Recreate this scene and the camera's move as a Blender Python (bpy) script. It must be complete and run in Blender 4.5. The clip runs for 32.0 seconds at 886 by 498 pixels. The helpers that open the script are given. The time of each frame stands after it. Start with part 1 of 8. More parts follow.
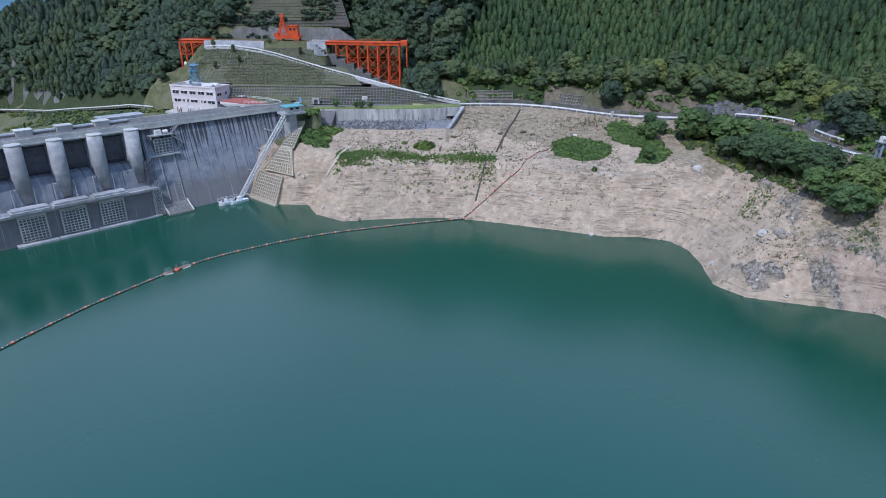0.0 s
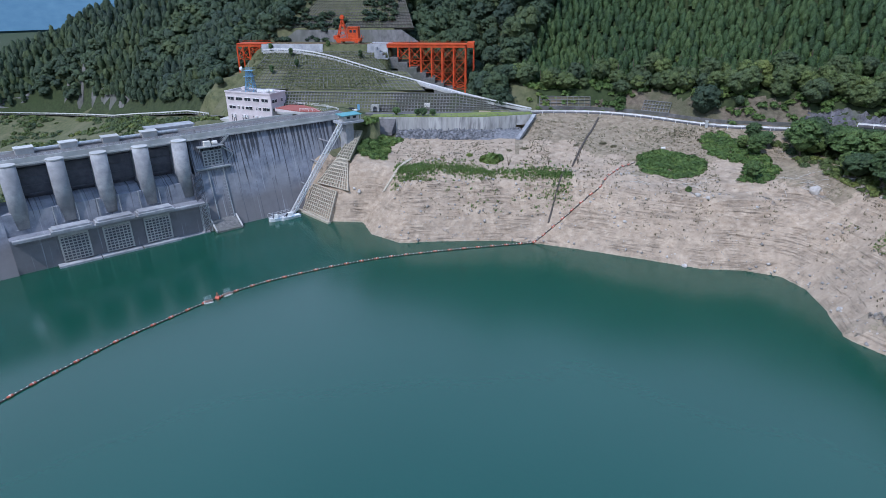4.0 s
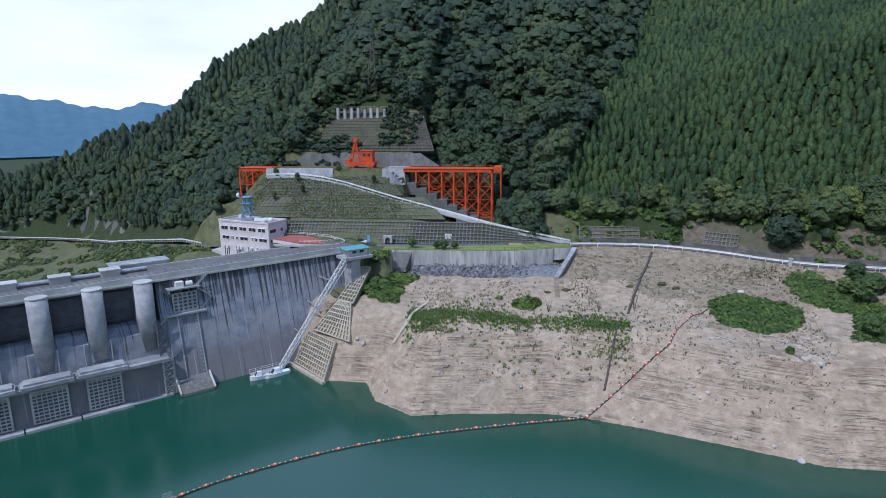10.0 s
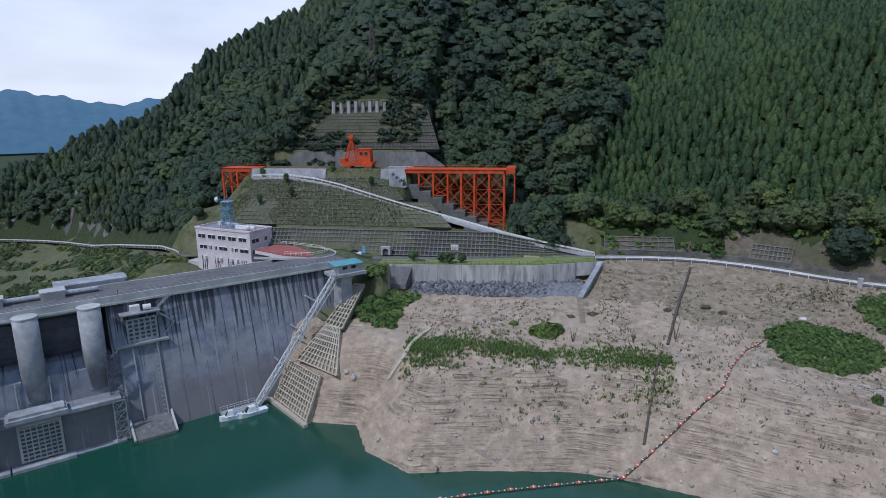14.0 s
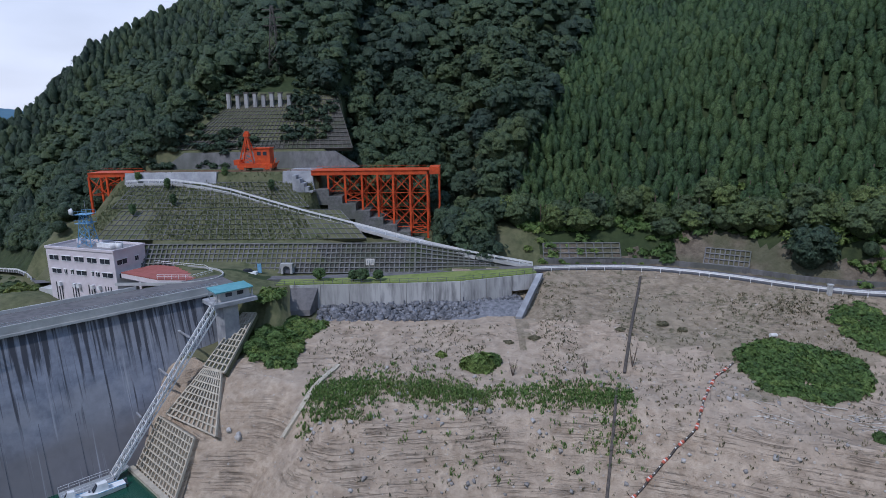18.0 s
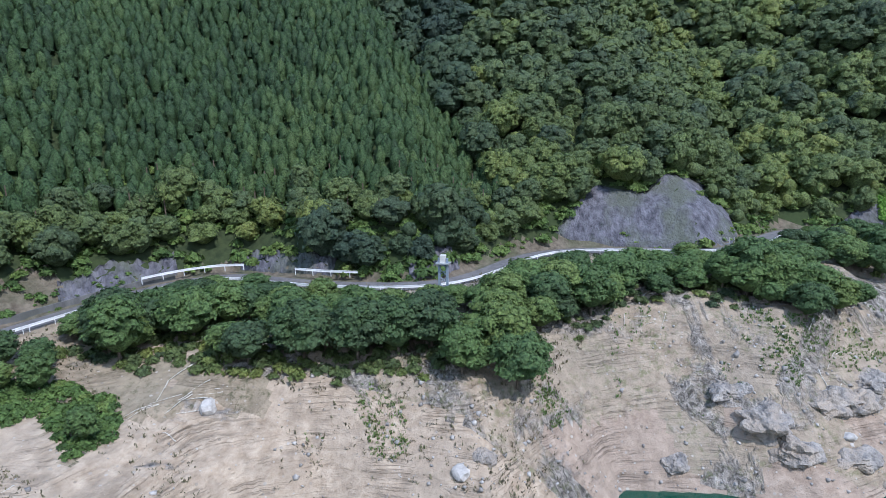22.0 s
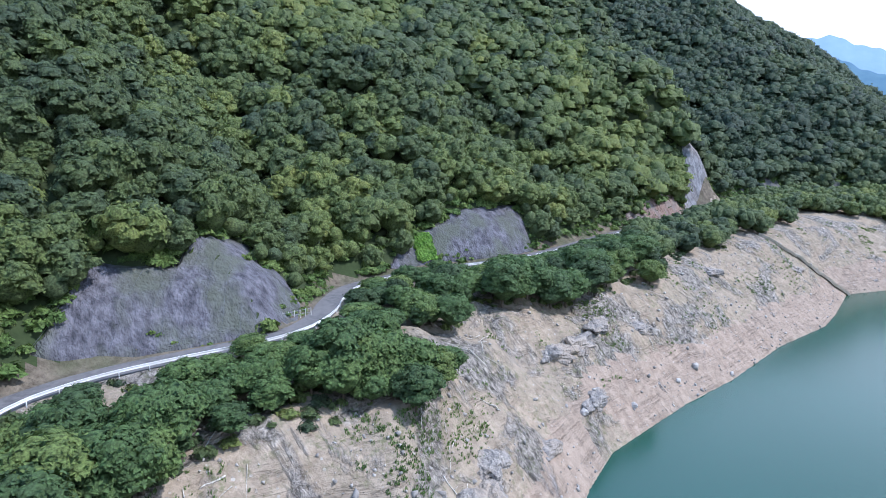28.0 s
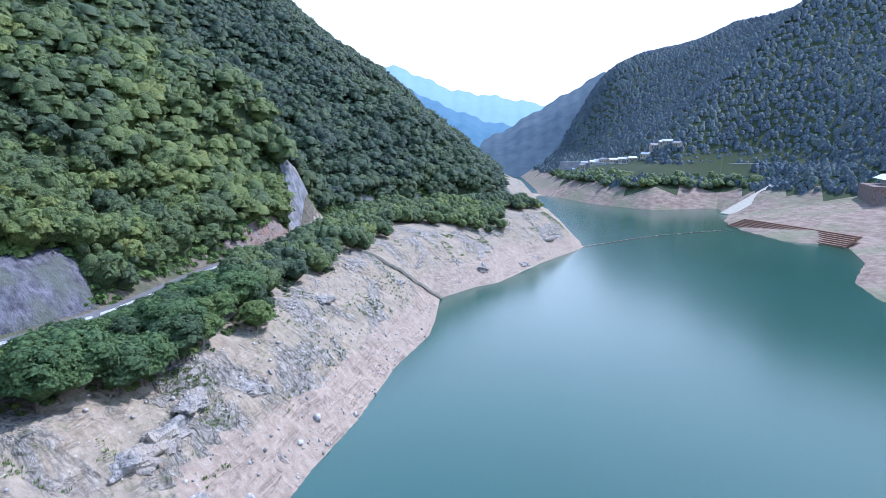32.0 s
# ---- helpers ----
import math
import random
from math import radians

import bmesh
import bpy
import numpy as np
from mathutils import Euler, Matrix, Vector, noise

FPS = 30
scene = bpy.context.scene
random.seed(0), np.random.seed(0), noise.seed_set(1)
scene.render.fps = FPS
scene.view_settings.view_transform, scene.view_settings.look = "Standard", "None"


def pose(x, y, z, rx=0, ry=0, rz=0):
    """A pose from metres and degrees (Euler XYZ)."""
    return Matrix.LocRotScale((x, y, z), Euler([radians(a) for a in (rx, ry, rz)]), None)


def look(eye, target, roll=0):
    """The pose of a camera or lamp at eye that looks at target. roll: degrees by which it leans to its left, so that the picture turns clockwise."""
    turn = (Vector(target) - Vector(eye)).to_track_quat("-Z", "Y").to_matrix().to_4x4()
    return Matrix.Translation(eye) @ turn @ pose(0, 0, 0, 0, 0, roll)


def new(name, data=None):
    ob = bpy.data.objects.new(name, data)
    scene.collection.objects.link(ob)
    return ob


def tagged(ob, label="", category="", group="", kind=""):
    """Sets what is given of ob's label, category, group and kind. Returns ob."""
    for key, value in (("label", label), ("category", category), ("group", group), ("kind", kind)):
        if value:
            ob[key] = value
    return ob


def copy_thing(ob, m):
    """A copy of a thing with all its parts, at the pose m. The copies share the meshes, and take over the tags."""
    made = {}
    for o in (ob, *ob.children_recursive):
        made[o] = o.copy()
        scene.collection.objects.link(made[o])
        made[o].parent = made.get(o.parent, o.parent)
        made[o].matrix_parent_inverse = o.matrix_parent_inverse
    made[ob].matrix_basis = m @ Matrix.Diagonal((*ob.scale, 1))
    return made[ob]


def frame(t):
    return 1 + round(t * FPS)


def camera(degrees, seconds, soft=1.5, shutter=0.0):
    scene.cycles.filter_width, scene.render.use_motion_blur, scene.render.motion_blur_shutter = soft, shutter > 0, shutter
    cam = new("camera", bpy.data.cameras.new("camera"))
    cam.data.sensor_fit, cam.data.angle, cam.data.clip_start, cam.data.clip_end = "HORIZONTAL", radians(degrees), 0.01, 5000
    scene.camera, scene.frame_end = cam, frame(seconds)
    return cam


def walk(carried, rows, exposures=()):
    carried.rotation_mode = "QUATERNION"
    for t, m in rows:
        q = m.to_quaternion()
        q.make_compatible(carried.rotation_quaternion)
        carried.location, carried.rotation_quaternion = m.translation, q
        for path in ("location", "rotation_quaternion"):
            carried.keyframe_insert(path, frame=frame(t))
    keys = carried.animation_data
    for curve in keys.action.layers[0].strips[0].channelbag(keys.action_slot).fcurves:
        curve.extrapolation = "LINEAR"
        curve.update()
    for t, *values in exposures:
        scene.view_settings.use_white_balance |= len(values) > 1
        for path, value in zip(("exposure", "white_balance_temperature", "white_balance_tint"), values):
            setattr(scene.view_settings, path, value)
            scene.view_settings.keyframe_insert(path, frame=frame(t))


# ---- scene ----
cam = camera(72.97, 32.0, soft=0.9)
PATH = [
    (0, look((-0.00, -0.00, 65.68), (0.00, 91.78, 25.98), 0.79)),
    (0.5, look((-0.02, 1.80, 65.51), (-3.33, 93.44, 25.61), 0.57)),
    (1, look((-0.15, 3.74, 65.34), (-7.95, 94.97, 25.14), 0.29)),
    (1.5, look((-0.44, 6.08, 65.22), (-11.27, 97.02, 25.07), 0.18)),
    (2, look((-0.85, 8.78, 65.14), (-11.44, 99.85, 25.20), 0.17)),
    (2.5, look((-1.31, 11.76, 65.07), (-11.33, 102.88, 25.13), 0.03)),
    (3, look((-1.74, 14.78, 65.01), (-11.42, 105.96, 25.10), -0.12)),
    (3.5, look((-2.14, 17.77, 64.93), (-11.85, 108.96, 25.07), -0.26)),
    (5.5, look((-3.73, 29.51, 63.94), (-13.88, 120.80, 24.41), -0.42)),
    (6, look((-4.12, 32.49, 63.70), (-14.67, 123.77, 24.25), -0.44)),
    (6.5, look((-4.50, 35.49, 63.44), (-15.49, 126.78, 24.12), -0.46)),
    (7, look((-4.87, 38.52, 63.16), (-16.29, 129.75, 23.83), -0.49)),
    (7.5, look((-5.27, 41.61, 62.88), (-17.07, 132.79, 23.54), -0.47)),
    (8, look((-5.66, 44.70, 62.59), (-17.83, 135.82, 23.23), -0.49)),
    (8.5, look((-6.05, 47.75, 62.34), (-18.58, 138.84, 23.04), -0.52)),
    (9, look((-6.45, 50.80, 62.14), (-19.28, 141.87, 22.87), -0.50)),
    (9.4, look((-6.77, 53.14, 62.06), (-19.64, 144.22, 22.82), -0.45)),
    (9.5, look((-6.85, 53.73, 62.04), (-19.78, 145.14, 23.61), -0.44)),
    (9.6, look((-6.94, 54.30, 62.03), (-20.09, 147.16, 27.33), -0.45)),
    (9.7, look((-7.03, 54.87, 62.02), (-20.47, 149.76, 33.45), -0.45)),
    (9.8, look((-7.12, 55.45, 62.00), (-20.83, 152.13, 40.45), -0.46)),
    (9.9, look((-7.20, 56.02, 61.99), (-20.94, 152.79, 40.86), -0.46)),
    (10, look((-7.29, 56.59, 61.98), (-21.04, 153.35, 40.79), -0.47)),
    (10.5, look((-7.71, 59.40, 61.98), (-21.56, 156.13, 40.71), -0.43)),
    (11, look((-8.09, 62.21, 62.01), (-22.03, 158.90, 40.65), -0.38)),
    (11.5, look((-8.46, 65.10, 62.00), (-22.48, 161.75, 40.50), -0.42)),
    (12, look((-8.83, 68.10, 62.01), (-22.96, 164.71, 40.37), -0.42)),
    (12.5, look((-9.16, 71.14, 62.02), (-23.39, 167.68, 40.19), -0.44)),
    (13, look((-9.45, 74.16, 62.00), (-23.83, 170.67, 40.09), -0.47)),
    (13.5, look((-9.73, 77.07, 61.74), (-24.34, 173.56, 39.89), -0.49)),
    (14, look((-10.04, 79.97, 61.45), (-25.03, 176.41, 39.67), -0.43)),
    (14.5, look((-10.41, 82.94, 61.13), (-25.69, 179.35, 39.45), -0.44)),
    (16.5, look((-11.50, 94.85, 60.04), (-27.09, 191.24, 38.43), -0.50)),
    (17, look((-11.18, 97.97, 59.61), (-27.01, 194.33, 38.06), -0.62)),
    (17.5, look((-10.49, 101.20, 59.00), (-24.33, 197.89, 37.58), -0.77)),
    (18, look((-9.35, 104.59, 58.21), (-13.20, 202.24, 36.98), -0.82)),
    (18.5, look((-8.05, 108.22, 57.34), (2.76, 205.48, 36.79), -1.10)),
    (19, look((-6.48, 111.61, 56.74), (20.03, 205.83, 36.26), -1.23)),
    (19.5, look((-4.64, 114.38, 56.52), (37.32, 202.82, 36.09), -1.35)),
    (20, look((-2.34, 116.42, 56.61), (53.68, 196.61, 35.86), -1.29)),
    (20.5, look((0.45, 117.78, 56.94), (69.90, 186.55, 35.76), -1.11)),
    (21, look((3.80, 118.75, 57.44), (85.40, 172.34, 35.74), -1.09)),
    (21.5, look((7.30, 119.11, 58.13), (94.74, 162.28, 35.97), -1.13)),
    (22, look((10.70, 118.95, 58.80), (103.44, 148.67, 36.09), -1.19)),
    (22.5, look((13.77, 118.48, 59.06), (110.15, 132.56, 36.42), -0.96)),
    (23, look((16.61, 117.97, 58.92), (114.17, 118.88, 36.99), -0.71)),
    (23.5, look((19.51, 117.53, 58.59), (117.19, 113.39, 37.58), -0.55)),
    (24, look((22.50, 117.33, 58.26), (120.32, 112.67, 38.06), -0.45)),
    (24.5, look((25.73, 117.57, 57.99), (123.65, 112.30, 38.39), -0.26)),
    (26.5, look((42.08, 124.89, 59.09), (137.71, 102.26, 40.60), -0.24)),
    (27, look((46.23, 124.54, 59.17), (139.84, 94.52, 40.85), -0.18)),
    (27.5, look((50.23, 123.38, 59.17), (141.02, 85.59, 41.02), -0.20)),
    (28, look((53.90, 121.49, 59.09), (141.24, 76.17, 41.24), -0.23)),
    (28.5, look((57.18, 119.11, 58.94), (140.66, 66.92, 41.40), -0.26)),
    (29, look((60.14, 116.45, 58.81), (139.39, 57.97, 41.51), -0.27)),
    (29.5, look((62.84, 113.62, 58.84), (136.93, 48.64, 41.86), -0.28)),
    (30, look((65.28, 110.76, 59.03), (133.35, 39.42, 42.36), -0.34)),
    (30.5, look((67.35, 107.92, 59.30), (129.41, 31.27, 42.81), -0.32)),
    (31, look((68.95, 104.96, 59.63), (124.68, 23.55, 43.32), -0.26)),
    (31.5, look((70.22, 101.90, 59.94), (120.07, 16.71, 43.89), -0.19)),
    (32, look((71.35, 98.89, 60.23), (115.15, 10.39, 44.39), -0.09)),
]
EXPOSURES = [(0, -0.12, 5550, 15), (6, -0.12, 5550, 15), (9.5, -0.23, 5600, 15), (11, -0.52, 5650, 15), (13, -0.65, 5700, 15), (19, -0.70, 5600, 17), (20, -0.45, 5600, 14), (21, -0.18, 5650, 13), (22, 0.2, 5650, 13), (24, 0.6, 5650, 12), (26.8, 0.75, 5600, 13), (28, 0.42, 5600, 15), (29, 0.32, 5550, 16), (30, 0.62, 5450, 17), (32, 0.6, 5250, 17)]
walk(cam, PATH, EXPOSURES)

# ---- light ----
SUN_AZ, SUN_EL = 214.0, 55.0          # degrees; azimuth clockwise from +y, where the sun stands
world = bpy.data.worlds.new("sky")
scene.world = world
world.use_nodes = True
wn = world.node_tree
sky = wn.nodes.new("ShaderNodeTexSky")
sky.sky_type, sky.sun_disc = "NISHITA", False
sky.sun_elevation, sky.sun_rotation = radians(SUN_EL), radians(SUN_AZ)
sky.dust_density, sky.ozone_density, sky.air_density = 3.0, 1.0, 1.0
haze = wn.nodes.new("ShaderNodeMix")     # thin high cloud over the blue
haze.data_type, haze.blend_type = "RGBA", "MIX"
cloud = wn.nodes.new("ShaderNodeTexNoise")
cloud.inputs["Scale"].default_value, cloud.inputs["Detail"].default_value = 2.2, 5.0
crd = wn.nodes.new("ShaderNodeTexCoord")
cmap = wn.nodes.new("ShaderNodeMapping")
cmap.inputs["Scale"].default_value = (1, 1, 3.5)
crm = wn.nodes.new("ShaderNodeMapRange")
crm.inputs[1].default_value, crm.inputs[2].default_value, crm.inputs[3].default_value, crm.inputs[4].default_value = 0.35, 0.65, 0.70, 1.0
wn.links.new(crd.outputs["Generated"], cmap.inputs[0])
wn.links.new(cmap.outputs[0], cloud.inputs["Vector"])
wn.links.new(cloud.outputs[0], crm.inputs[0])
wn.links.new(crm.outputs[0], haze.inputs[0])
wn.links.new(sky.outputs[0], haze.inputs[6])
hsep = wn.nodes.new("ShaderNodeSeparateXYZ")
hrmp = wn.nodes.new("ShaderNodeValToRGB")             # the veil is thicker, so brighter, low in the sky
hrmp.color_ramp.elements[0].position, hrmp.color_ramp.elements[1].position = 0.0, 0.75
hrmp.color_ramp.elements[0].color, hrmp.color_ramp.elements[1].color = (0.96, 0.98, 1.0, 1), (0.225, 0.385, 0.62, 1)
hmul = wn.nodes.new("ShaderNodeVectorMath")
hmul.operation = "SCALE"
hmul.inputs["Scale"].default_value = 16.5
wn.links.new(crd.outputs["Generated"], hsep.inputs[0])
wn.links.new(hsep.outputs["Z"], hrmp.inputs[0])
wn.links.new(hrmp.outputs[0], hmul.inputs[0])
wn.links.new(hmul.outputs[0], haze.inputs[7])
wn.links.new(haze.outputs[2], wn.nodes["Background"].inputs[0])
wn.nodes["Background"].inputs[1].default_value = 0.1
sun = new("sun", bpy.data.lights.new("sun", "SUN"))
sun.data.energy, sun.data.angle, sun.data.color = 3.5, radians(2.0), (1.0, 0.94, 0.86)
sun.matrix_world = look((300 * math.sin(radians(SUN_AZ)), 300 * math.cos(radians(SUN_AZ)), 300 * math.tan(radians(SUN_EL))), (0, 0, 0))


# ---- materials ----
def surf(name, a, b, scale=0.6, rough=0.85, bump=0.3, c=None, cscale=0.07, camt=0.6, metal=0.0, spread=(0.35, 0.65), stretch=(1, 1, 1), island=0.0, objvar=0.0, bdist=0.05, strata=0.0, thin=0.0):
    """A node material: grain between the colours a and b, larger patches of c, fine relief."""
    m = bpy.data.materials.new(name)
    m.use_nodes = True
    nt = m.node_tree
    bs = nt.nodes["Principled BSDF"]
    geo = nt.nodes.new("ShaderNodeNewGeometry")
    mp = nt.nodes.new("ShaderNodeMapping")
    mp.inputs["Scale"].default_value = stretch
    nt.links.new(geo.outputs["Position"], mp.inputs[0])
    n1 = nt.nodes.new("ShaderNodeTexNoise")
    n1.inputs["Scale"].default_value, n1.inputs["Detail"].default_value, n1.inputs["Roughness"].default_value = scale, 7, 0.62
    nt.links.new(mp.outputs[0], n1.inputs["Vector"])
    rp = nt.nodes.new("ShaderNodeValToRGB")
    rp.color_ramp.elements[0].position, rp.color_ramp.elements[1].position = spread
    rp.color_ramp.elements[0].color, rp.color_ramp.elements[1].color = (*a, 1), (*b, 1)
    nt.links.new(n1.outputs[0], rp.inputs[0])
    col = rp.outputs[0]
    if c is not None:
        n2 = nt.nodes.new("ShaderNodeTexNoise")
        n2.inputs["Scale"].default_value, n2.inputs["Detail"].default_value = cscale, 4
        nt.links.new(mp.outputs[0], n2.inputs["Vector"])
        mr = nt.nodes.new("ShaderNodeMapRange")
        mr.inputs[1].default_value, mr.inputs[2].default_value, mr.inputs[4].default_value = 0.45, 0.62, camt
        nt.links.new(n2.outputs[0], mr.inputs[0])
        mx = nt.nodes.new("ShaderNodeMix")
        mx.data_type = "RGBA"
        mx.inputs[7].default_value = (*c, 1)
        nt.links.new(mr.outputs[0], mx.inputs[0])
        nt.links.new(col, mx.inputs[6])
        col = mx.outputs[2]
    if island or objvar:
        src = geo.outputs["Random Per Island"] if island else nt.nodes.new("ShaderNodeObjectInfo").outputs["Random"]
        amt = island or objvar
        mr2 = nt.nodes.new("ShaderNodeMapRange")
        mr2.inputs[3].default_value, mr2.inputs[4].default_value = 1 - amt, 1 + amt
        nt.links.new(src, mr2.inputs[0])
        mul = nt.nodes.new("ShaderNodeMix")
        mul.data_type, mul.blend_type = "RGBA", "MULTIPLY"
        mul.inputs[0].default_value = 1.0
        nt.links.new(col, mul.inputs[6])
        nt.links.new(mr2.outputs[0], mul.inputs[7])
        col = mul.outputs[2]
    if strata:
        ms = nt.nodes.new("ShaderNodeMapping")
        ms.inputs["Scale"].default_value = (0.035, 0.035, 1.9)
        nt.links.new(geo.outputs["Position"], ms.inputs[0])
        ns = nt.nodes.new("ShaderNodeTexNoise")
        ns.inputs["Scale"].default_value, ns.inputs["Detail"].default_value, ns.inputs["Distortion"].default_value = 1.0, 3, 0.4
        nt.links.new(ms.outputs[0], ns.inputs["Vector"])
        rs_ = nt.nodes.new("ShaderNodeValToRGB")
        rs_.color_ramp.elements[0].position, rs_.color_ramp.elements[1].position = 0.36, 0.47
        rs_.color_ramp.elements[0].color, rs_.color_ramp.elements[1].color = (1 - strata, 1 - strata, 1 - strata, 1), (1, 1, 1, 1)
        nt.links.new(ns.outputs[0], rs_.inputs[0])
        ml = nt.nodes.new("ShaderNodeMix")
        ml.data_type, ml.blend_type = "RGBA", "MULTIPLY"
        ml.inputs[0].default_value = 1.0
        nt.links.new(col, ml.inputs[6])
        nt.links.new(rs_.outputs[0], ml.inputs[7])
        col = ml.outputs[2]
    if thin:
        tr = nt.nodes.new("ShaderNodeBsdfTranslucent")
        nt.links.new(col, tr.inputs[0])
        ms2 = nt.nodes.new("ShaderNodeMixShader")
        ms2.inputs[0].default_value = thin
        nt.links.new(bs.outputs[0], ms2.inputs[1])
        nt.links.new(tr.outputs[0], ms2.inputs[2])
        nt.links.new(ms2.outputs[0], nt.nodes["Material Output"].inputs["Surface"])
    nt.links.new(col, bs.inputs["Base Color"])
    bs.inputs["Roughness"].default_value, bs.inputs["Metallic"].default_value = rough, metal
    bs.inputs["Specular IOR Level"].default_value = 0.3
    if bump:
        n3 = nt.nodes.new("ShaderNodeTexNoise")
        n3.inputs["Scale"].default_value, n3.inputs["Detail"].default_value = scale * 3.1, 6
        nt.links.new(mp.outputs[0], n3.inputs["Vector"])
        bp = nt.nodes.new("ShaderNodeBump")
        bp.inputs["Strength"].default_value, bp.inputs["Distance"].default_value = bump, bdist
        nt.links.new(n3.outputs[0], bp.inputs["Height"])
        nt.links.new(bp.outputs[0], bs.inputs["Normal"])
    return m




def bank_material(name, low, high, patch, rock, rock_at, ledges=0.45, weeds=0.0, plant=(0.085, 0.085, 0.045)):
    """Eroded lake bank: sandy grain, broken ledge lines at three spacings, rills, grey rock and loose pale stones."""
    m = bpy.data.materials.new(name)
    m.use_nodes = True
    nt = m.node_tree
    bs = nt.nodes["Principled BSDF"]
    pos = nt.nodes.new("ShaderNodeNewGeometry").outputs["Position"]

    def tex(scale, detail=4, stretch=(1, 1, 1), rough=0.6, warp=0.0):
        mp = nt.nodes.new("ShaderNodeMapping")
        mp.inputs["Scale"].default_value = stretch
        nt.links.new(pos, mp.inputs[0])
        n = nt.nodes.new("ShaderNodeTexNoise")
        n.inputs["Scale"].default_value, n.inputs["Detail"].default_value, n.inputs["Roughness"].default_value, n.inputs["Distortion"].default_value = scale, detail, rough, warp
        nt.links.new(mp.outputs[0], n.inputs["Vector"])
        return n.outputs[0]

    def span(v, a, b, lo=0.0, hi=1.0):
        r = nt.nodes.new("ShaderNodeMapRange")
        for k, x in zip((1, 2, 3, 4), (a, b, lo, hi)):
            r.inputs[k].default_value = x
        nt.links.new(v, r.inputs[0])
        return r.outputs[0]

    def calc(op, a, b):
        n = nt.nodes.new("ShaderNodeMath")
        n.operation = op
        for k, x in enumerate((a, b)):
            if isinstance(x, (int, float)):
                n.inputs[k].default_value = x
            else:
                nt.links.new(x, n.inputs[k])
        return n.outputs[0]

    def mix(a, b, f, how="MIX"):
        n = nt.nodes.new("ShaderNodeMix")
        n.data_type, n.blend_type = "RGBA", how
        for k, x in ((0, f), (6, a), (7, b)):
            if isinstance(x, (int, float)):
                n.inputs[k].default_value = x
            elif isinstance(x, tuple):
                n.inputs[k].default_value = (*x, 1)
            else:
                nt.links.new(x, n.inputs[k])
        return n.outputs[2]
    grain = tex(0.55, 8, (1, 1, 1.6), 0.68)
    col = mix(low, high, span(grain, 0.34, 0.66))
    col = mix(col, patch, span(tex(0.05, 3), 0.42, 0.62, 0, 0.75))
    crag = tex(0.075, 5, (1, 1, 0.8), 0.6, 0.6)
    stone = span(crag, rock_at, rock_at + 0.07)
    veins = tex(0.9, 8, (1.0, 1.0, 0.45), 0.7, 0.8)
    col = mix(col, mix(tuple(c * 0.5 for c in rock), tuple(c * 2.7 for c in rock), span(veins, 0.38, 0.62)), stone)
    gap = span(tex(0.13, 5, (1, 1, 2.0), 0.65), 0.44, 0.6)
    lines = None
    for zs, xy, lo, amt in ((1.3, 0.030, 0.36, 0.9), (3.6, 0.055, 0.36, 0.9), (8.5, 0.11, 0.36, 0.7)):
        v = calc("MULTIPLY", span(tex(1.0, 4, (xy, xy, zs), 0.6, 0.7), lo, lo + 0.07, 1.0, 0.0), amt)
        lines = v if lines is None else calc("MAXIMUM", lines, v)
    lines = calc("MULTIPLY", lines, gap)
    col = mix(col, tuple(c * 0.42 for c in low), calc("MULTIPLY", lines, ledges))
    rills = tex(0.5, 4, (1, 1, 0.10), 0.6)
    col = mix(col, span(rills, 0.3, 0.7, 0.80, 1.16), 1.0, "MULTIPLY")
    vo = nt.nodes.new("ShaderNodeTexVoronoi")
    vo.inputs["Scale"].default_value = 1.15
    nt.links.new(pos, vo.inputs["Vector"])
    sep = nt.nodes.new("ShaderNodeSeparateXYZ")
    nt.links.new(vo.outputs["Color"], sep.inputs[0])
    size = span(sep.outputs[0], 0.55, 1.0, 0.0, 0.30)
    peb = calc("LESS_THAN", vo.outputs["Distance"], size)
    col = mix(col, mix(tuple(c * 0.5 for c in high), (0.50, 0.46, 0.41), sep.outputs[1]), calc("MULTIPLY", peb, 0.8))
    if weeds:
        w = tex(0.9, 6, (1, 1, 1), 0.7)
        col = mix(col, plant, calc("MULTIPLY", span(w, 0.5, 0.62), calc("MULTIPLY", span(tex(0.11, 3), 0.38, 0.6), weeds)))
    nt.links.new(col, bs.inputs["Base Color"])
    bs.inputs["Roughness"].default_value, bs.inputs["Specular IOR Level"].default_value = 0.95, 0.2
    hgt = calc("ADD", calc("MULTIPLY", grain, 0.9), calc("MULTIPLY", lines, -0.4))
    hgt = calc("ADD", hgt, calc("MULTIPLY", calc("MULTIPLY", veins, stone), 2.6))
    hgt = calc("ADD", hgt, calc("MULTIPLY", peb, 0.35))
    hgt = calc("ADD", hgt, calc("MULTIPLY", rills, 0.8))
    bp = nt.nodes.new("ShaderNodeBump")
    bp.inputs["Strength"].default_value, bp.inputs["Distance"].default_value = 0.9, 0.55
    nt.links.new(hgt, bp.inputs["Height"])
    nt.links.new(bp.outputs[0], bs.inputs["Normal"])
    return m


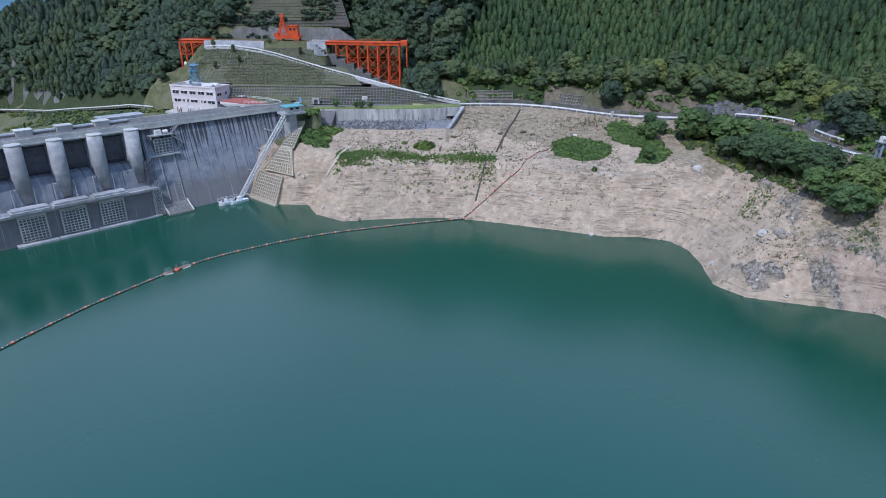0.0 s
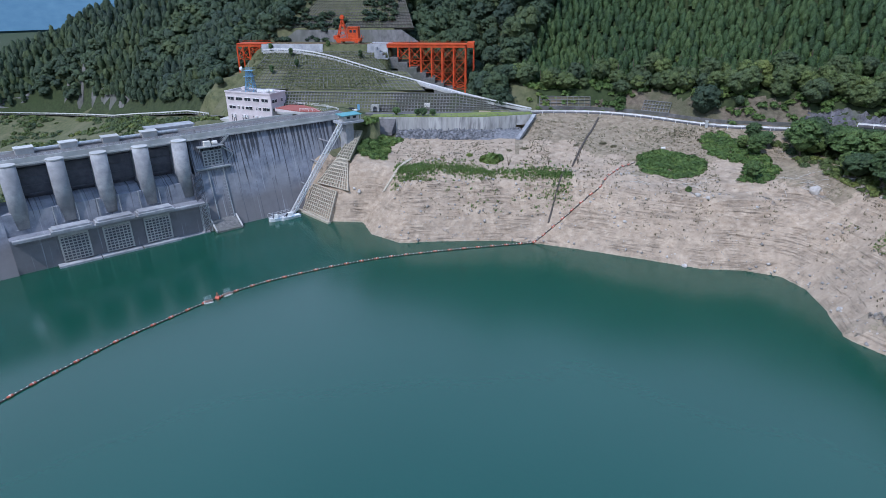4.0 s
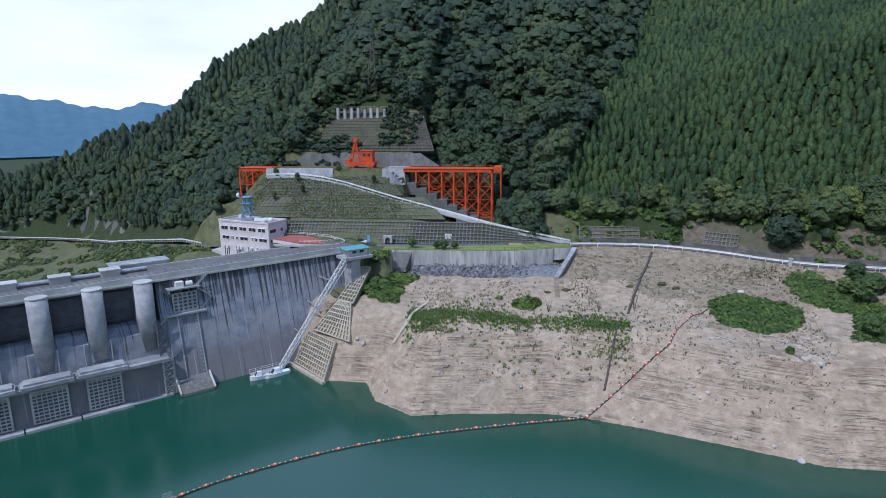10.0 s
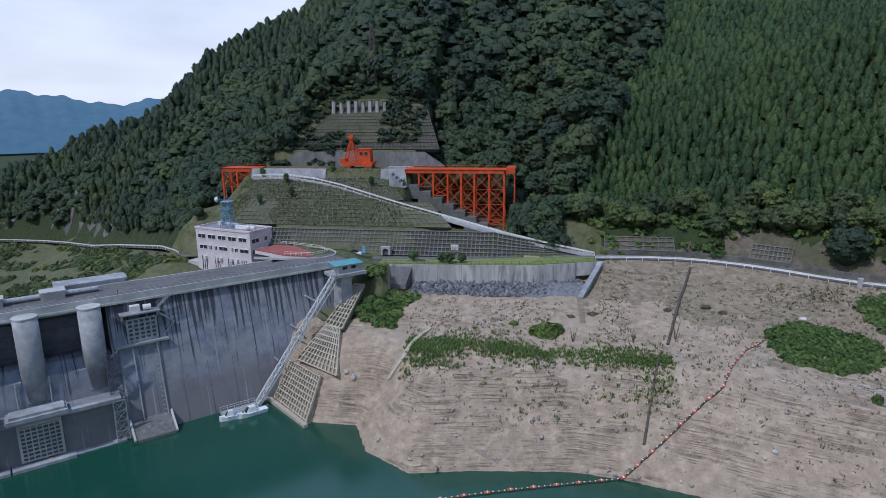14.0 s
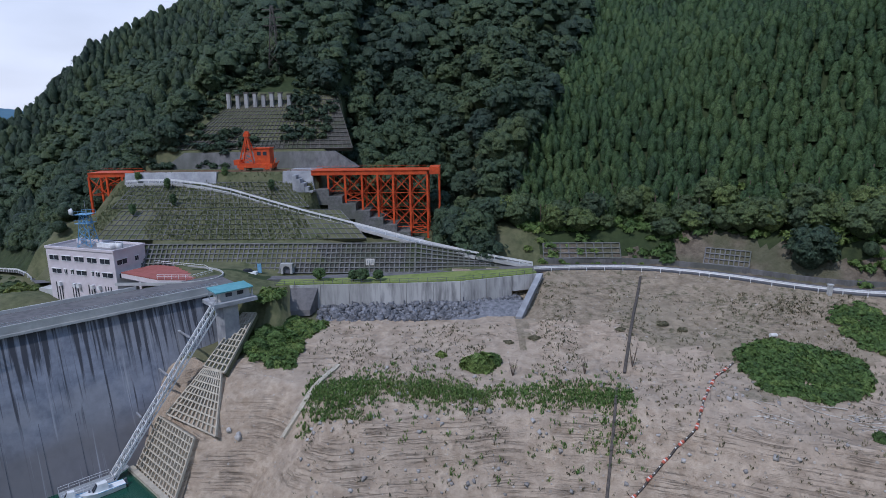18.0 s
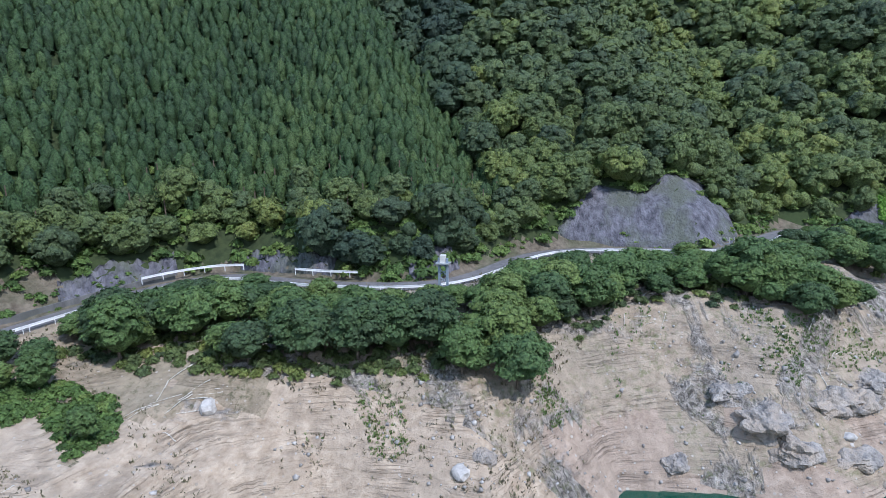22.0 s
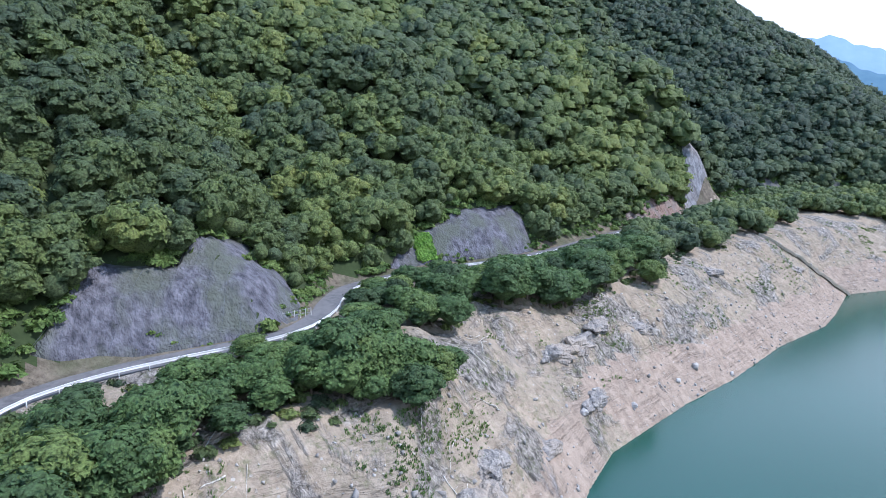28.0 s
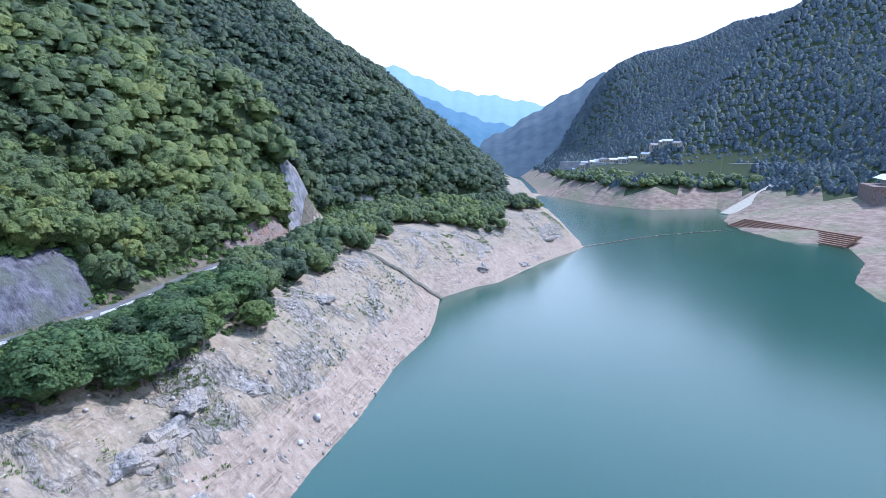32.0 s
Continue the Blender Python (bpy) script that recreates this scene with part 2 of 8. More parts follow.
M_bank = bank_material("bank_earth", (0.315, 0.243, 0.175), (0.480, 0.392, 0.300), (0.40, 0.325, 0.25), (0.17, 0.16, 0.15), 0.66, 0.4)
M_cliff = bank_material("pale_cliff_rock", (0.265, 0.208, 0.152), (0.415, 0.342, 0.265), (0.32, 0.268, 0.208), (0.190, 0.170, 0.150), 0.495, 0.08, 0.7, (0.135, 0.150, 0.068))
M_band = bank_material("pinkish_drawdown_band", (0.285, 0.216, 0.166), (0.415, 0.332, 0.265), (0.35, 0.278, 0.22), (0.16, 0.148, 0.142), 0.64, 0.3)
M_upper = bank_material("brown_upper_bank", (0.225, 0.178, 0.125), (0.365, 0.300, 0.222), (0.28, 0.235, 0.17), (0.17, 0.16, 0.15), 0.68, 0.15, 0.95)
M_floor = surf("forest_floor", (0.022, 0.034, 0.014), (0.05, 0.065, 0.026), 0.7, 0.95, 0.6, (0.035, 0.055, 0.018), 0.05, 0.6)
M_scrub = surf("scrub_slope", (0.062, 0.075, 0.034), (0.135, 0.138, 0.070), 0.5, 0.95, 0.7, (0.15, 0.14, 0.085), 0.08, 0.5)
M_conc = surf("weathered_concrete", (0.27, 0.28, 0.30), (0.43, 0.44, 0.46), 0.5, 0.88, 0.25, (0.20, 0.205, 0.22), 0.12, 0.6)
M_concl = surf("pale_concrete", (0.42, 0.42, 0.41), (0.56, 0.56, 0.54), 0.8, 0.85, 0.2, (0.33, 0.33, 0.32), 0.2, 0.6)
M_cribl = surf("beige_crib_concrete", (0.36, 0.32, 0.25), (0.5, 0.45, 0.36), 1.2, 0.9, 0.2)
M_crib = surf("grey_crib_concrete", (0.115, 0.115, 0.115), (0.205, 0.203, 0.20), 1.2, 0.9, 0.2, (0.11, 0.12, 0.09), 0.2, 0.6)
M_cribb = surf("brown_weathered_crib", (0.085, 0.078, 0.070), (0.150, 0.138, 0.124), 1.2, 0.9, 0.2, (0.07, 0.075, 0.05), 0.2, 0.6)
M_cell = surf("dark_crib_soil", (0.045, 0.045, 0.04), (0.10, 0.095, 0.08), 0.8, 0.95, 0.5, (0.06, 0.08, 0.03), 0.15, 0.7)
M_asphalt = surf("asphalt", (0.105, 0.10, 0.105), (0.165, 0.16, 0.16), 0.9, 0.9, 0.15, (0.19, 0.18, 0.175), 0.15, 0.5)
M_white = surf("white_painted_steel", (0.70, 0.71, 0.72), (0.84, 0.84, 0.84), 1.5, 0.45, 0.05, (0.55, 0.55, 0.54), 0.3, 0.5)
M_orange = surf("orange_painted_steel", (0.52, 0.07, 0.02), (0.72, 0.115, 0.03), 1.3, 0.5, 0.1, (0.40, 0.06, 0.025), 0.35, 0.5)
M_steel = surf("galvanised_steel", (0.32, 0.34, 0.36), (0.48, 0.50, 0.52), 2.0, 0.5, 0.1, metal=0.4)
M_dark = surf("dark_gate_steel", (0.085, 0.09, 0.11), (0.14, 0.145, 0.17), 0.6, 0.6, 0.1)
M_blue = surf("blue_painted_steel", (0.13, 0.30, 0.48), (0.20, 0.40, 0.58), 2.0, 0.5, 0.1)
M_bluegrey = surf("blue_grey_steel", (0.20, 0.25, 0.32), (0.30, 0.35, 0.42), 2.0, 0.5, 0.1)
M_pink = surf("pale_pink_render", (0.62, 0.56, 0.58), (0.72, 0.66, 0.68), 0.6, 0.85, 0.1, (0.55, 0.50, 0.52), 0.2, 0.4)
M_glass = surf("dark_window_glass", (0.03, 0.035, 0.045), (0.06, 0.065, 0.08), 0.5, 0.08, 0.0)
M_redroof = surf("red_deck_paint", (0.28, 0.09, 0.075), (0.38, 0.13, 0.11), 0.9, 0.85, 0.1)
M_teal = surf("teal_roof_sheet", (0.10, 0.30, 0.34), (0.16, 0.38, 0.42), 0.8, 0.5, 0.05)
M_roofgrey = surf("grey_flat_roof", (0.22, 0.21, 0.22), (0.30, 0.29, 0.30), 0.8, 0.9, 0.1)
M_lawn = surf("mown_lawn", (0.12, 0.17, 0.04), (0.22, 0.27, 0.075), 0.9, 0.95, 0.4, (0.25, 0.28, 0.10), 0.12, 0.5)
M_shot = surf("grey_shotcrete", (0.095, 0.094, 0.094), (0.19, 0.187, 0.185), 0.5, 0.92, 0.5, (0.10, 0.105, 0.09), 0.12, 0.7, stretch=(1, 1, 0.4))
M_net = surf("netted_blue_grey_rock", (0.050, 0.050, 0.062), (0.205, 0.200, 0.232), 0.7, 0.9, 1.0, (0.105, 0.118, 0.085), 0.15, 0.75, bdist=0.7, stretch=(1, 1, 0.24), spread=(0.32, 0.68))
M_spur = surf("pale_netted_rock", (0.13, 0.13, 0.14), (0.34, 0.335, 0.35), 0.6, 0.9, 1.0, (0.22, 0.19, 0.17), 0.13, 0.6, bdist=0.6, stretch=(1, 1, 0.22))
M_soil = surf("brown_roadside_soil", (0.095, 0.078, 0.058), (0.20, 0.168, 0.128), 0.6, 0.95, 0.9, (0.075, 0.085, 0.045), 0.12, 0.7, bdist=0.4)
M_farbank = surf("reddish_far_bank", (0.17, 0.118, 0.09), (0.33, 0.25, 0.195), 0.12, 0.95, 0.8, (0.17, 0.175, 0.10), 0.02, 0.7, bdist=1.0, stretch=(1, 1, 3), strata=0.2)
M_redrock = surf("reddish_cut_earth", (0.13, 0.085, 0.07), (0.33, 0.235, 0.195), 0.8, 0.95, 1.0, (0.22, 0.2, 0.19), 0.2, 0.7, bdist=0.6, stretch=(1, 1, 0.5))
M_stone = surf("pale_rubble_stone", (0.27, 0.255, 0.24), (0.43, 0.405, 0.38), 1.2, 0.95, 0.5, island=0.3)
M_bluestone = surf("blue_grey_rubble", (0.10, 0.105, 0.115), (0.22, 0.225, 0.245), 1.2, 0.9, 0.5, island=0.4)
M_streak = surf("rain_streaked_concrete", (0.16, 0.16, 0.165), (0.47, 0.47, 0.46), 0.9, 0.88, 0.2, (0.30, 0.30, 0.29), 0.15, 0.5, stretch=(1, 1, 0.12), spread=(0.32, 0.58))


def leafage(name, stops, tree=0.0, fine=2.5, relief=0.36):
    """Foliage: a tint for each plant, leaf clusters as speckle and relief, a little light let through."""
    m = bpy.data.materials.new(name)
    m.use_nodes = True
    nt = m.node_tree
    bs = nt.nodes["Principled BSDF"]
    geo = nt.nodes.new("ShaderNodeNewGeometry")
    if tree:
        info = nt.nodes.new("ShaderNodeObjectInfo")
        src = info.outputs["Random"]
    else:
        at = nt.nodes.new("ShaderNodeAttribute")
        at.attribute_name = "tint"
        src = at.outputs["Fac"]
    wide = nt.nodes.new("ShaderNodeTexNoise")
    wide.inputs["Scale"].default_value, wide.inputs["Detail"].default_value = 0.28, 2
    nt.links.new(geo.outputs["Position"], wide.inputs["Vector"])
    a1 = nt.nodes.new("ShaderNodeMath")
    a1.operation = "MULTIPLY_ADD"
    a1.inputs[1].default_value = 0.7
    nt.links.new(wide.outputs[0], a1.inputs[0])
    nt.links.new(src, a1.inputs[2])
    a2 = nt.nodes.new("ShaderNodeMath")
    a2.operation = "SUBTRACT"
    a2.inputs[1].default_value = 0.35
    nt.links.new(a1.outputs[0], a2.inputs[0])
    rp = nt.nodes.new("ShaderNodeValToRGB")
    while len(rp.color_ramp.elements) < len(stops):
        rp.color_ramp.elements.new(0.5)
    for e, (p, c) in zip(rp.color_ramp.elements, stops):
        e.position, e.color = p, (*c, 1)
    nt.links.new(a2.outputs[0], rp.inputs[0])
    n1 = nt.nodes.new("ShaderNodeTexNoise")
    n1.inputs["Scale"].default_value, n1.inputs["Detail"].default_value, n1.inputs["Roughness"].default_value = fine, 4, 0.65
    nt.links.new(geo.outputs["Position"], n1.inputs["Vector"])
    mr = nt.nodes.new("ShaderNodeMapRange")
    mr.inputs[1].default_value, mr.inputs[2].default_value, mr.inputs[3].default_value, mr.inputs[4].default_value = 0.36, 0.64, 0.50, 1.58
    nt.links.new(n1.outputs[0], mr.inputs[0])
    n2 = nt.nodes.new("ShaderNodeTexNoise")
    n2.inputs["Scale"].default_value, n2.inputs["Detail"].default_value, n2.inputs["Roughness"].default_value = fine * 0.5, 6, 0.75
    nt.links.new(geo.outputs["Position"], n2.inputs["Vector"])
    mul = nt.nodes.new("ShaderNodeMix")
    mul.data_type, mul.blend_type = "RGBA", "MULTIPLY"
    mul.inputs[0].default_value = 1.0
    nt.links.new(rp.outputs[0], mul.inputs[6])
    nt.links.new(mr.outputs[0], mul.inputs[7])
    col = mul.outputs[2]
    nt.links.new(col, bs.inputs["Base Color"])
    bs.inputs["Roughness"].default_value, bs.inputs["Specular IOR Level"].default_value = 0.6, 0.3
    bp = nt.nodes.new("ShaderNodeBump")
    bp.inputs["Strength"].default_value, bp.inputs["Distance"].default_value = 0.9, relief * 1.7
    nt.links.new(n2.outputs[0], bp.inputs["Height"])
    nt.links.new(bp.outputs[0], bs.inputs["Normal"])
    tr = nt.nodes.new("ShaderNodeBsdfTranslucent")
    nt.links.new(col, tr.inputs[0])
    mx = nt.nodes.new("ShaderNodeMixShader")
    mx.inputs[0].default_value = 0.28
    nt.links.new(bs.outputs[0], mx.inputs[1])
    nt.links.new(tr.outputs[0], mx.inputs[2])
    nt.links.new(mx.outputs[0], nt.nodes["Material Output"].inputs["Surface"])
    return m


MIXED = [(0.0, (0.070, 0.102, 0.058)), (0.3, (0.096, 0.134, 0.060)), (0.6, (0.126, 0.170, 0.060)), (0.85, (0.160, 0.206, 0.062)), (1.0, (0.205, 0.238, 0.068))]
# Darker conifers, and slope shade with slight haze painted into the leaf colour.
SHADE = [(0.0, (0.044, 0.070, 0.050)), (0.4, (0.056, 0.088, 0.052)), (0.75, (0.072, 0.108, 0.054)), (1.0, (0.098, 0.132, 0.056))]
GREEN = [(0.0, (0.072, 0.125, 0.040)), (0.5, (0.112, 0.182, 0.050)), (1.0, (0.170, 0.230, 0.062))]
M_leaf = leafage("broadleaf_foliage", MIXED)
M_leafdk = leafage("dark_shaded_foliage", SHADE)
M_cedar = leafage("cedar_foliage", [(0.0, (0.040, 0.074, 0.034)), (0.5, (0.058, 0.106, 0.040)), (1.0, (0.090, 0.140, 0.048))], 0.0, 2.6, 0.22)
M_bush = leafage("bright_bush_foliage", GREEN, 0.0, 3.0, 0.2)
M_tree = leafage("lakeside_tree_foliage", [(0.0, (0.062, 0.098, 0.046)), (0.35, (0.082, 0.138, 0.052)), (0.7, (0.108, 0.172, 0.056)), (1.0, (0.150, 0.205, 0.062))], 1.0, 2.4, 0.25)
M_shrub = leafage("single_bush_foliage", GREEN, 1.0, 3.2, 0.16)
# Far foliage: aerial haze is mixed into these blued, lightened leaf colours.
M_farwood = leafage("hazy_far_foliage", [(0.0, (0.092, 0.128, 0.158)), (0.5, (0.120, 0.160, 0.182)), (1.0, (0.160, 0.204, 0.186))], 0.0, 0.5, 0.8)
M_olive = leafage("olive_terrace_weeds", [(0.0, (0.075, 0.095, 0.042)), (0.5, (0.110, 0.130, 0.056)), (1.0, (0.160, 0.165, 0.078))], 0.0, 2.5, 0.05)
M_weed = leafage("bank_weeds", [(0.0, (0.085, 0.150, 0.045)), (0.5, (0.130, 0.215, 0.060)), (1.0, (0.19, 0.235, 0.080))], 0.0, 2.5, 0.05)
M_dry = surf("dry_brown_weeds", (0.085, 0.080, 0.045), (0.17, 0.15, 0.09), 0.5, 0.8, 0.0, island=0.4)
M_vine = surf("fresh_green_vine", (0.10, 0.22, 0.03), (0.18, 0.32, 0.05), 0.6, 0.6, 0.0, island=0.3)
M_bark = surf("brown_bark", (0.08, 0.06, 0.045), (0.17, 0.135, 0.10), 1.5, 0.9, 0.5)
M_outcrop = surf("grey_outcrop_rock", (0.17, 0.16, 0.155), (0.42, 0.385, 0.35), 0.8, 0.95, 1.0, (0.40, 0.33, 0.26), 0.2, 0.7, bdist=0.6, stretch=(1, 1, 0.5))
M_drift = surf("bleached_driftwood", (0.42, 0.38, 0.33), (0.62, 0.58, 0.52), 1.5, 0.9, 0.3)
M_float = surf("faded_orange_float", (0.42, 0.085, 0.055), (0.58, 0.15, 0.095), 1.5, 0.6, 0.1)
M_rope = surf("dark_boom_net", (0.05, 0.045, 0.04), (0.12, 0.10, 0.085), 2.0, 0.8, 0.2)
M_pale = surf("white_float", (0.62, 0.60, 0.56), (0.78, 0.76, 0.72), 1.5, 0.6, 0.1)
M_boat = surf("white_boat_hull", (0.72, 0.74, 0.75), (0.85, 0.86, 0.86), 0.8, 0.3, 0.0)
M_rust = surf("rusty_brown_steel", (0.16, 0.09, 0.06), (0.27, 0.16, 0.11), 1.2, 0.8, 0.2)


def water_material():
    m = bpy.data.materials.new("lake_water")
    m.use_nodes = True
    nt = m.node_tree
    bs = nt.nodes["Principled BSDF"]
    geo = nt.nodes.new("ShaderNodeNewGeometry")
    n1 = nt.nodes.new("ShaderNodeTexNoise")
    n1.inputs["Scale"].default_value, n1.inputs["Detail"].default_value = 0.012, 3
    nt.links.new(geo.outputs["Position"], n1.inputs["Vector"])
    rp = nt.nodes.new("ShaderNodeValToRGB")
    rp.color_ramp.elements[0].position, rp.color_ramp.elements[1].position = 0.3, 0.7
    rp.color_ramp.elements[0].color, rp.color_ramp.elements[1].color = (0.006, 0.057, 0.034, 1), (0.010, 0.070, 0.046, 1)
    nt.links.new(n1.outputs[0], rp.inputs[0])
    nt.links.new(rp.outputs[0], bs.inputs["Base Color"])
    bs.inputs["Roughness"].default_value, bs.inputs["IOR"].default_value = 0.18, 1.72
    n2 = nt.nodes.new("ShaderNodeTexNoise")
    n2.inputs["Scale"].default_value, n2.inputs["Detail"].default_value = 0.9, 5
    nt.links.new(geo.outputs["Position"], n2.inputs["Vector"])
    bp = nt.nodes.new("ShaderNodeBump")
    bp.inputs["Strength"].default_value, bp.inputs["Distance"].default_value = 0.22, 0.06
    nt.links.new(n2.outputs[0], bp.inputs["Height"])
    nt.links.new(bp.outputs[0], bs.inputs["Normal"])
    return m


M_water = water_material()


def dam_material():
    """Concrete with dark rain streaks from the crest, lift joints and a brown band where the water stood."""
    m = surf("stained_dam_concrete", (0.165, 0.182, 0.225), (0.295, 0.318, 0.375), 0.4, 0.9, 0.3, (0.28, 0.28, 0.29), 0.1, 0.5)
    nt = m.node_tree
    bs = nt.nodes["Principled BSDF"]
    col = bs.inputs["Base Color"].links[0].from_socket
    tc = nt.nodes.new("ShaderNodeTexCoord")
    mp = nt.nodes.new("ShaderNodeMapping")
    mp.inputs["Scale"].default_value = (0.95, 0.0, 0.035)
    nt.links.new(tc.outputs["Object"], mp.inputs[0])
    st = nt.nodes.new("ShaderNodeTexNoise")
    st.inputs["Scale"].default_value, st.inputs["Detail"].default_value = 1.6, 5
    nt.links.new(mp.outputs[0], st.inputs["Vector"])
    sep = nt.nodes.new("ShaderNodeSeparateXYZ")
    nt.links.new(tc.outputs["Object"], sep.inputs[0])
    up = nt.nodes.new("ShaderNodeMapRange")
    up.inputs[1].default_value, up.inputs[2].default_value, up.inputs[3].default_value, up.inputs[4].default_value = 9, 26, 0.0, 0.24
    nt.links.new(sep.outputs["Z"], up.inputs[0])
    ad = nt.nodes.new("ShaderNodeMath")
    nt.links.new(st.outputs[0], ad.inputs[0])
    nt.links.new(up.outputs[0], ad.inputs[1])
    mr = nt.nodes.new("ShaderNodeMapRange")
    mr.inputs[1].default_value, mr.inputs[2].default_value, mr.inputs[4].default_value = 0.64, 0.73, 0.92
    nt.links.new(ad.outputs[0], mr.inputs[0])
    mx = nt.nodes.new("ShaderNodeMix")
    mx.data_type = "RGBA"
    mx.inputs[7].default_value = (0.052, 0.055, 0.066, 1)
    nt.links.new(mr.outputs[0], mx.inputs[0])
    nt.links.new(col, mx.inputs[6])
    lo = nt.nodes.new("ShaderNodeMapRange")
    lo.inputs[1].default_value, lo.inputs[2].default_value, lo.inputs[3].default_value, lo.inputs[4].default_value = 6.5, 11, 0.75, 0.0
    nt.links.new(sep.outputs["Z"], lo.inputs[0])
    m2 = nt.nodes.new("ShaderNodeMix")
    m2.data_type = "RGBA"
    m2.inputs[7].default_value = (0.175, 0.165, 0.165, 1)
    nt.links.new(lo.outputs[0], m2.inputs[0])
    nt.links.new(mx.outputs[2], m2.inputs[6])
    wh = nt.nodes.new("ShaderNodeMapping")              # pale lime runs below the joints
    wh.inputs["Scale"].default_value = (1.1, 0.0, 0.03)
    wh.inputs["Location"].default_value = (17, 3, 0)
    nt.links.new(tc.outputs["Object"], wh.inputs[0])
    wx = nt.nodes.new("ShaderNodeTexNoise")
    wx.inputs["Scale"].default_value, wx.inputs["Detail"].default_value = 1.4, 3
    nt.links.new(wh.outputs[0], wx.inputs["Vector"])
    wr = nt.nodes.new("ShaderNodeMapRange")
    wr.inputs[1].default_value, wr.inputs[2].default_value, wr.inputs[4].default_value = 0.62, 0.72, 0.7
    nt.links.new(wx.outputs[0], wr.inputs[0])
    m3 = nt.nodes.new("ShaderNodeMix")
    m3.data_type = "RGBA"
    m3.inputs[7].default_value = (0.42, 0.43, 0.46, 1)
    nt.links.new(wr.outputs[0], m3.inputs[0])
    nt.links.new(m2.outputs[2], m3.inputs[6])
    nt.links.new(m3.outputs[2], bs.inputs["Base Color"])
    return m


M_dam = dam_material()


# ---- building blocks ----
class Solid:
    """Collects simple solids into one mesh."""

    def __init__(self):
        self.v, self.f = [], []

    def hexa(self, pts):
        n = len(self.v)
        self.v += [tuple(p) for p in pts]
        self.f += [(n, n + 3, n + 2, n + 1), (n + 4, n + 5, n + 6, n + 7), (n, n + 1, n + 5, n + 4), (n + 1, n + 2, n + 6, n + 5), (n + 2, n + 3, n + 7, n + 6), (n + 3, n, n + 4, n + 7)]
        return self

    def box(self, x0, y0, z0, x1, y1, z1):
        return self.hexa([(x0, y0, z0), (x1, y0, z0), (x1, y1, z0), (x0, y1, z0), (x0, y0, z1), (x1, y0, z1), (x1, y1, z1), (x0, y1, z1)])

    def beam(self, a, b, w, h, up=(0, 0, 1)):
        a, b, up = Vector(a), Vector(b), Vector(up)
        t = (b - a).normalized()
        s = t.cross(up)
        if s.length < 1e-3:
            s = t.cross(Vector((1, 0, 0)))
        s.normalize()
        u = s.cross(t)
        s, u = s * w / 2, u * h / 2
        return self.hexa([a - s - u, a + s - u, b + s - u, b - s - u, a - s + u, a + s + u, b + s + u, b - s + u])

    def tube(self, a, b, r0, r1=None, n=10, cap=True):
        r1 = r0 if r1 is None else r1
        a, b = Vector(a), Vector(b)
        t = (b - a).normalized()
        s = t.cross(Vector((0, 0, 1)))
        if s.length < 1e-3:
            s = Vector((1, 0, 0))
        s.normalize()
        u = s.cross(t)
        k = len(self.v)
        for p, r in ((a, r0), (b, r1)):
            for i in range(n):
                q = 2 * math.pi * i / n
                self.v.append(tuple(p + s * (r * math.cos(q)) + u * (r * math.sin(q))))
        for i in range(n):
            j = (i + 1) % n
            self.f.append((k + i, k + n + i, k + n + j, k + j))
        if cap:
            self.f.append(tuple(k + i for i in range(n)))
            self.f.append(tuple(k + 2 * n - 1 - i for i in range(n)))
        return self

    def prism(self, outline, a, b):
        """Extrudes an outline (points in the plane across a) from the offset a to b."""
        a, b = Vector(a), Vector(b)
        n, k = len(outline), len(self.v)
        self.v += [tuple(Vector(p) + a) for p in outline] + [tuple(Vector(p) + b) for p in outline]
        self.f += [tuple(k + i for i in range(n)), tuple(k + 2 * n - 1 - i for i in range(n))]
        self.f += [(k + i, k + n + i, k + n + (i + 1) % n, k + (i + 1) % n) for i in range(n)]
        return self

    def mesh(self, name, mat, smooth=False):
        me = bpy.data.meshes.new(name)
        me.from_pydata(self.v, [], self.f)
        bm = bmesh.new()
        bm.from_mesh(me)
        bmesh.ops.recalc_face_normals(bm, faces=bm.faces)
        bm.to_mesh(me)
        bm.free()
        me.materials.append(mat)
        if smooth:
            me.polygons.foreach_set("use_smooth", np.ones(len(me.polygons), bool))
        return me


def thing(name, label, category, at=(0, 0, 0), group="", kind=""):
    ob = new(name)
    ob.location = at
    ob.empty_display_size = 0.5
    return tagged(ob, label, category, group, kind)


def part(name, solid, mat, parent, label="", smooth=False):
    """Links a solid (or a ready mesh) as one mesh object under a thing or part; coordinates are the parent's."""
    ob = new(name, solid if isinstance(solid, bpy.types.Mesh) else solid.mesh(name, mat, smooth))
    ob.parent = parent
    return tagged(ob, label)


def single(name, solid, mat, label, category, group="", kind="", smooth=False):
    ob = new(name, solid if isinstance(solid, bpy.types.Mesh) else solid.mesh(name, mat, smooth))
    return tagged(ob, label, category, group, kind)


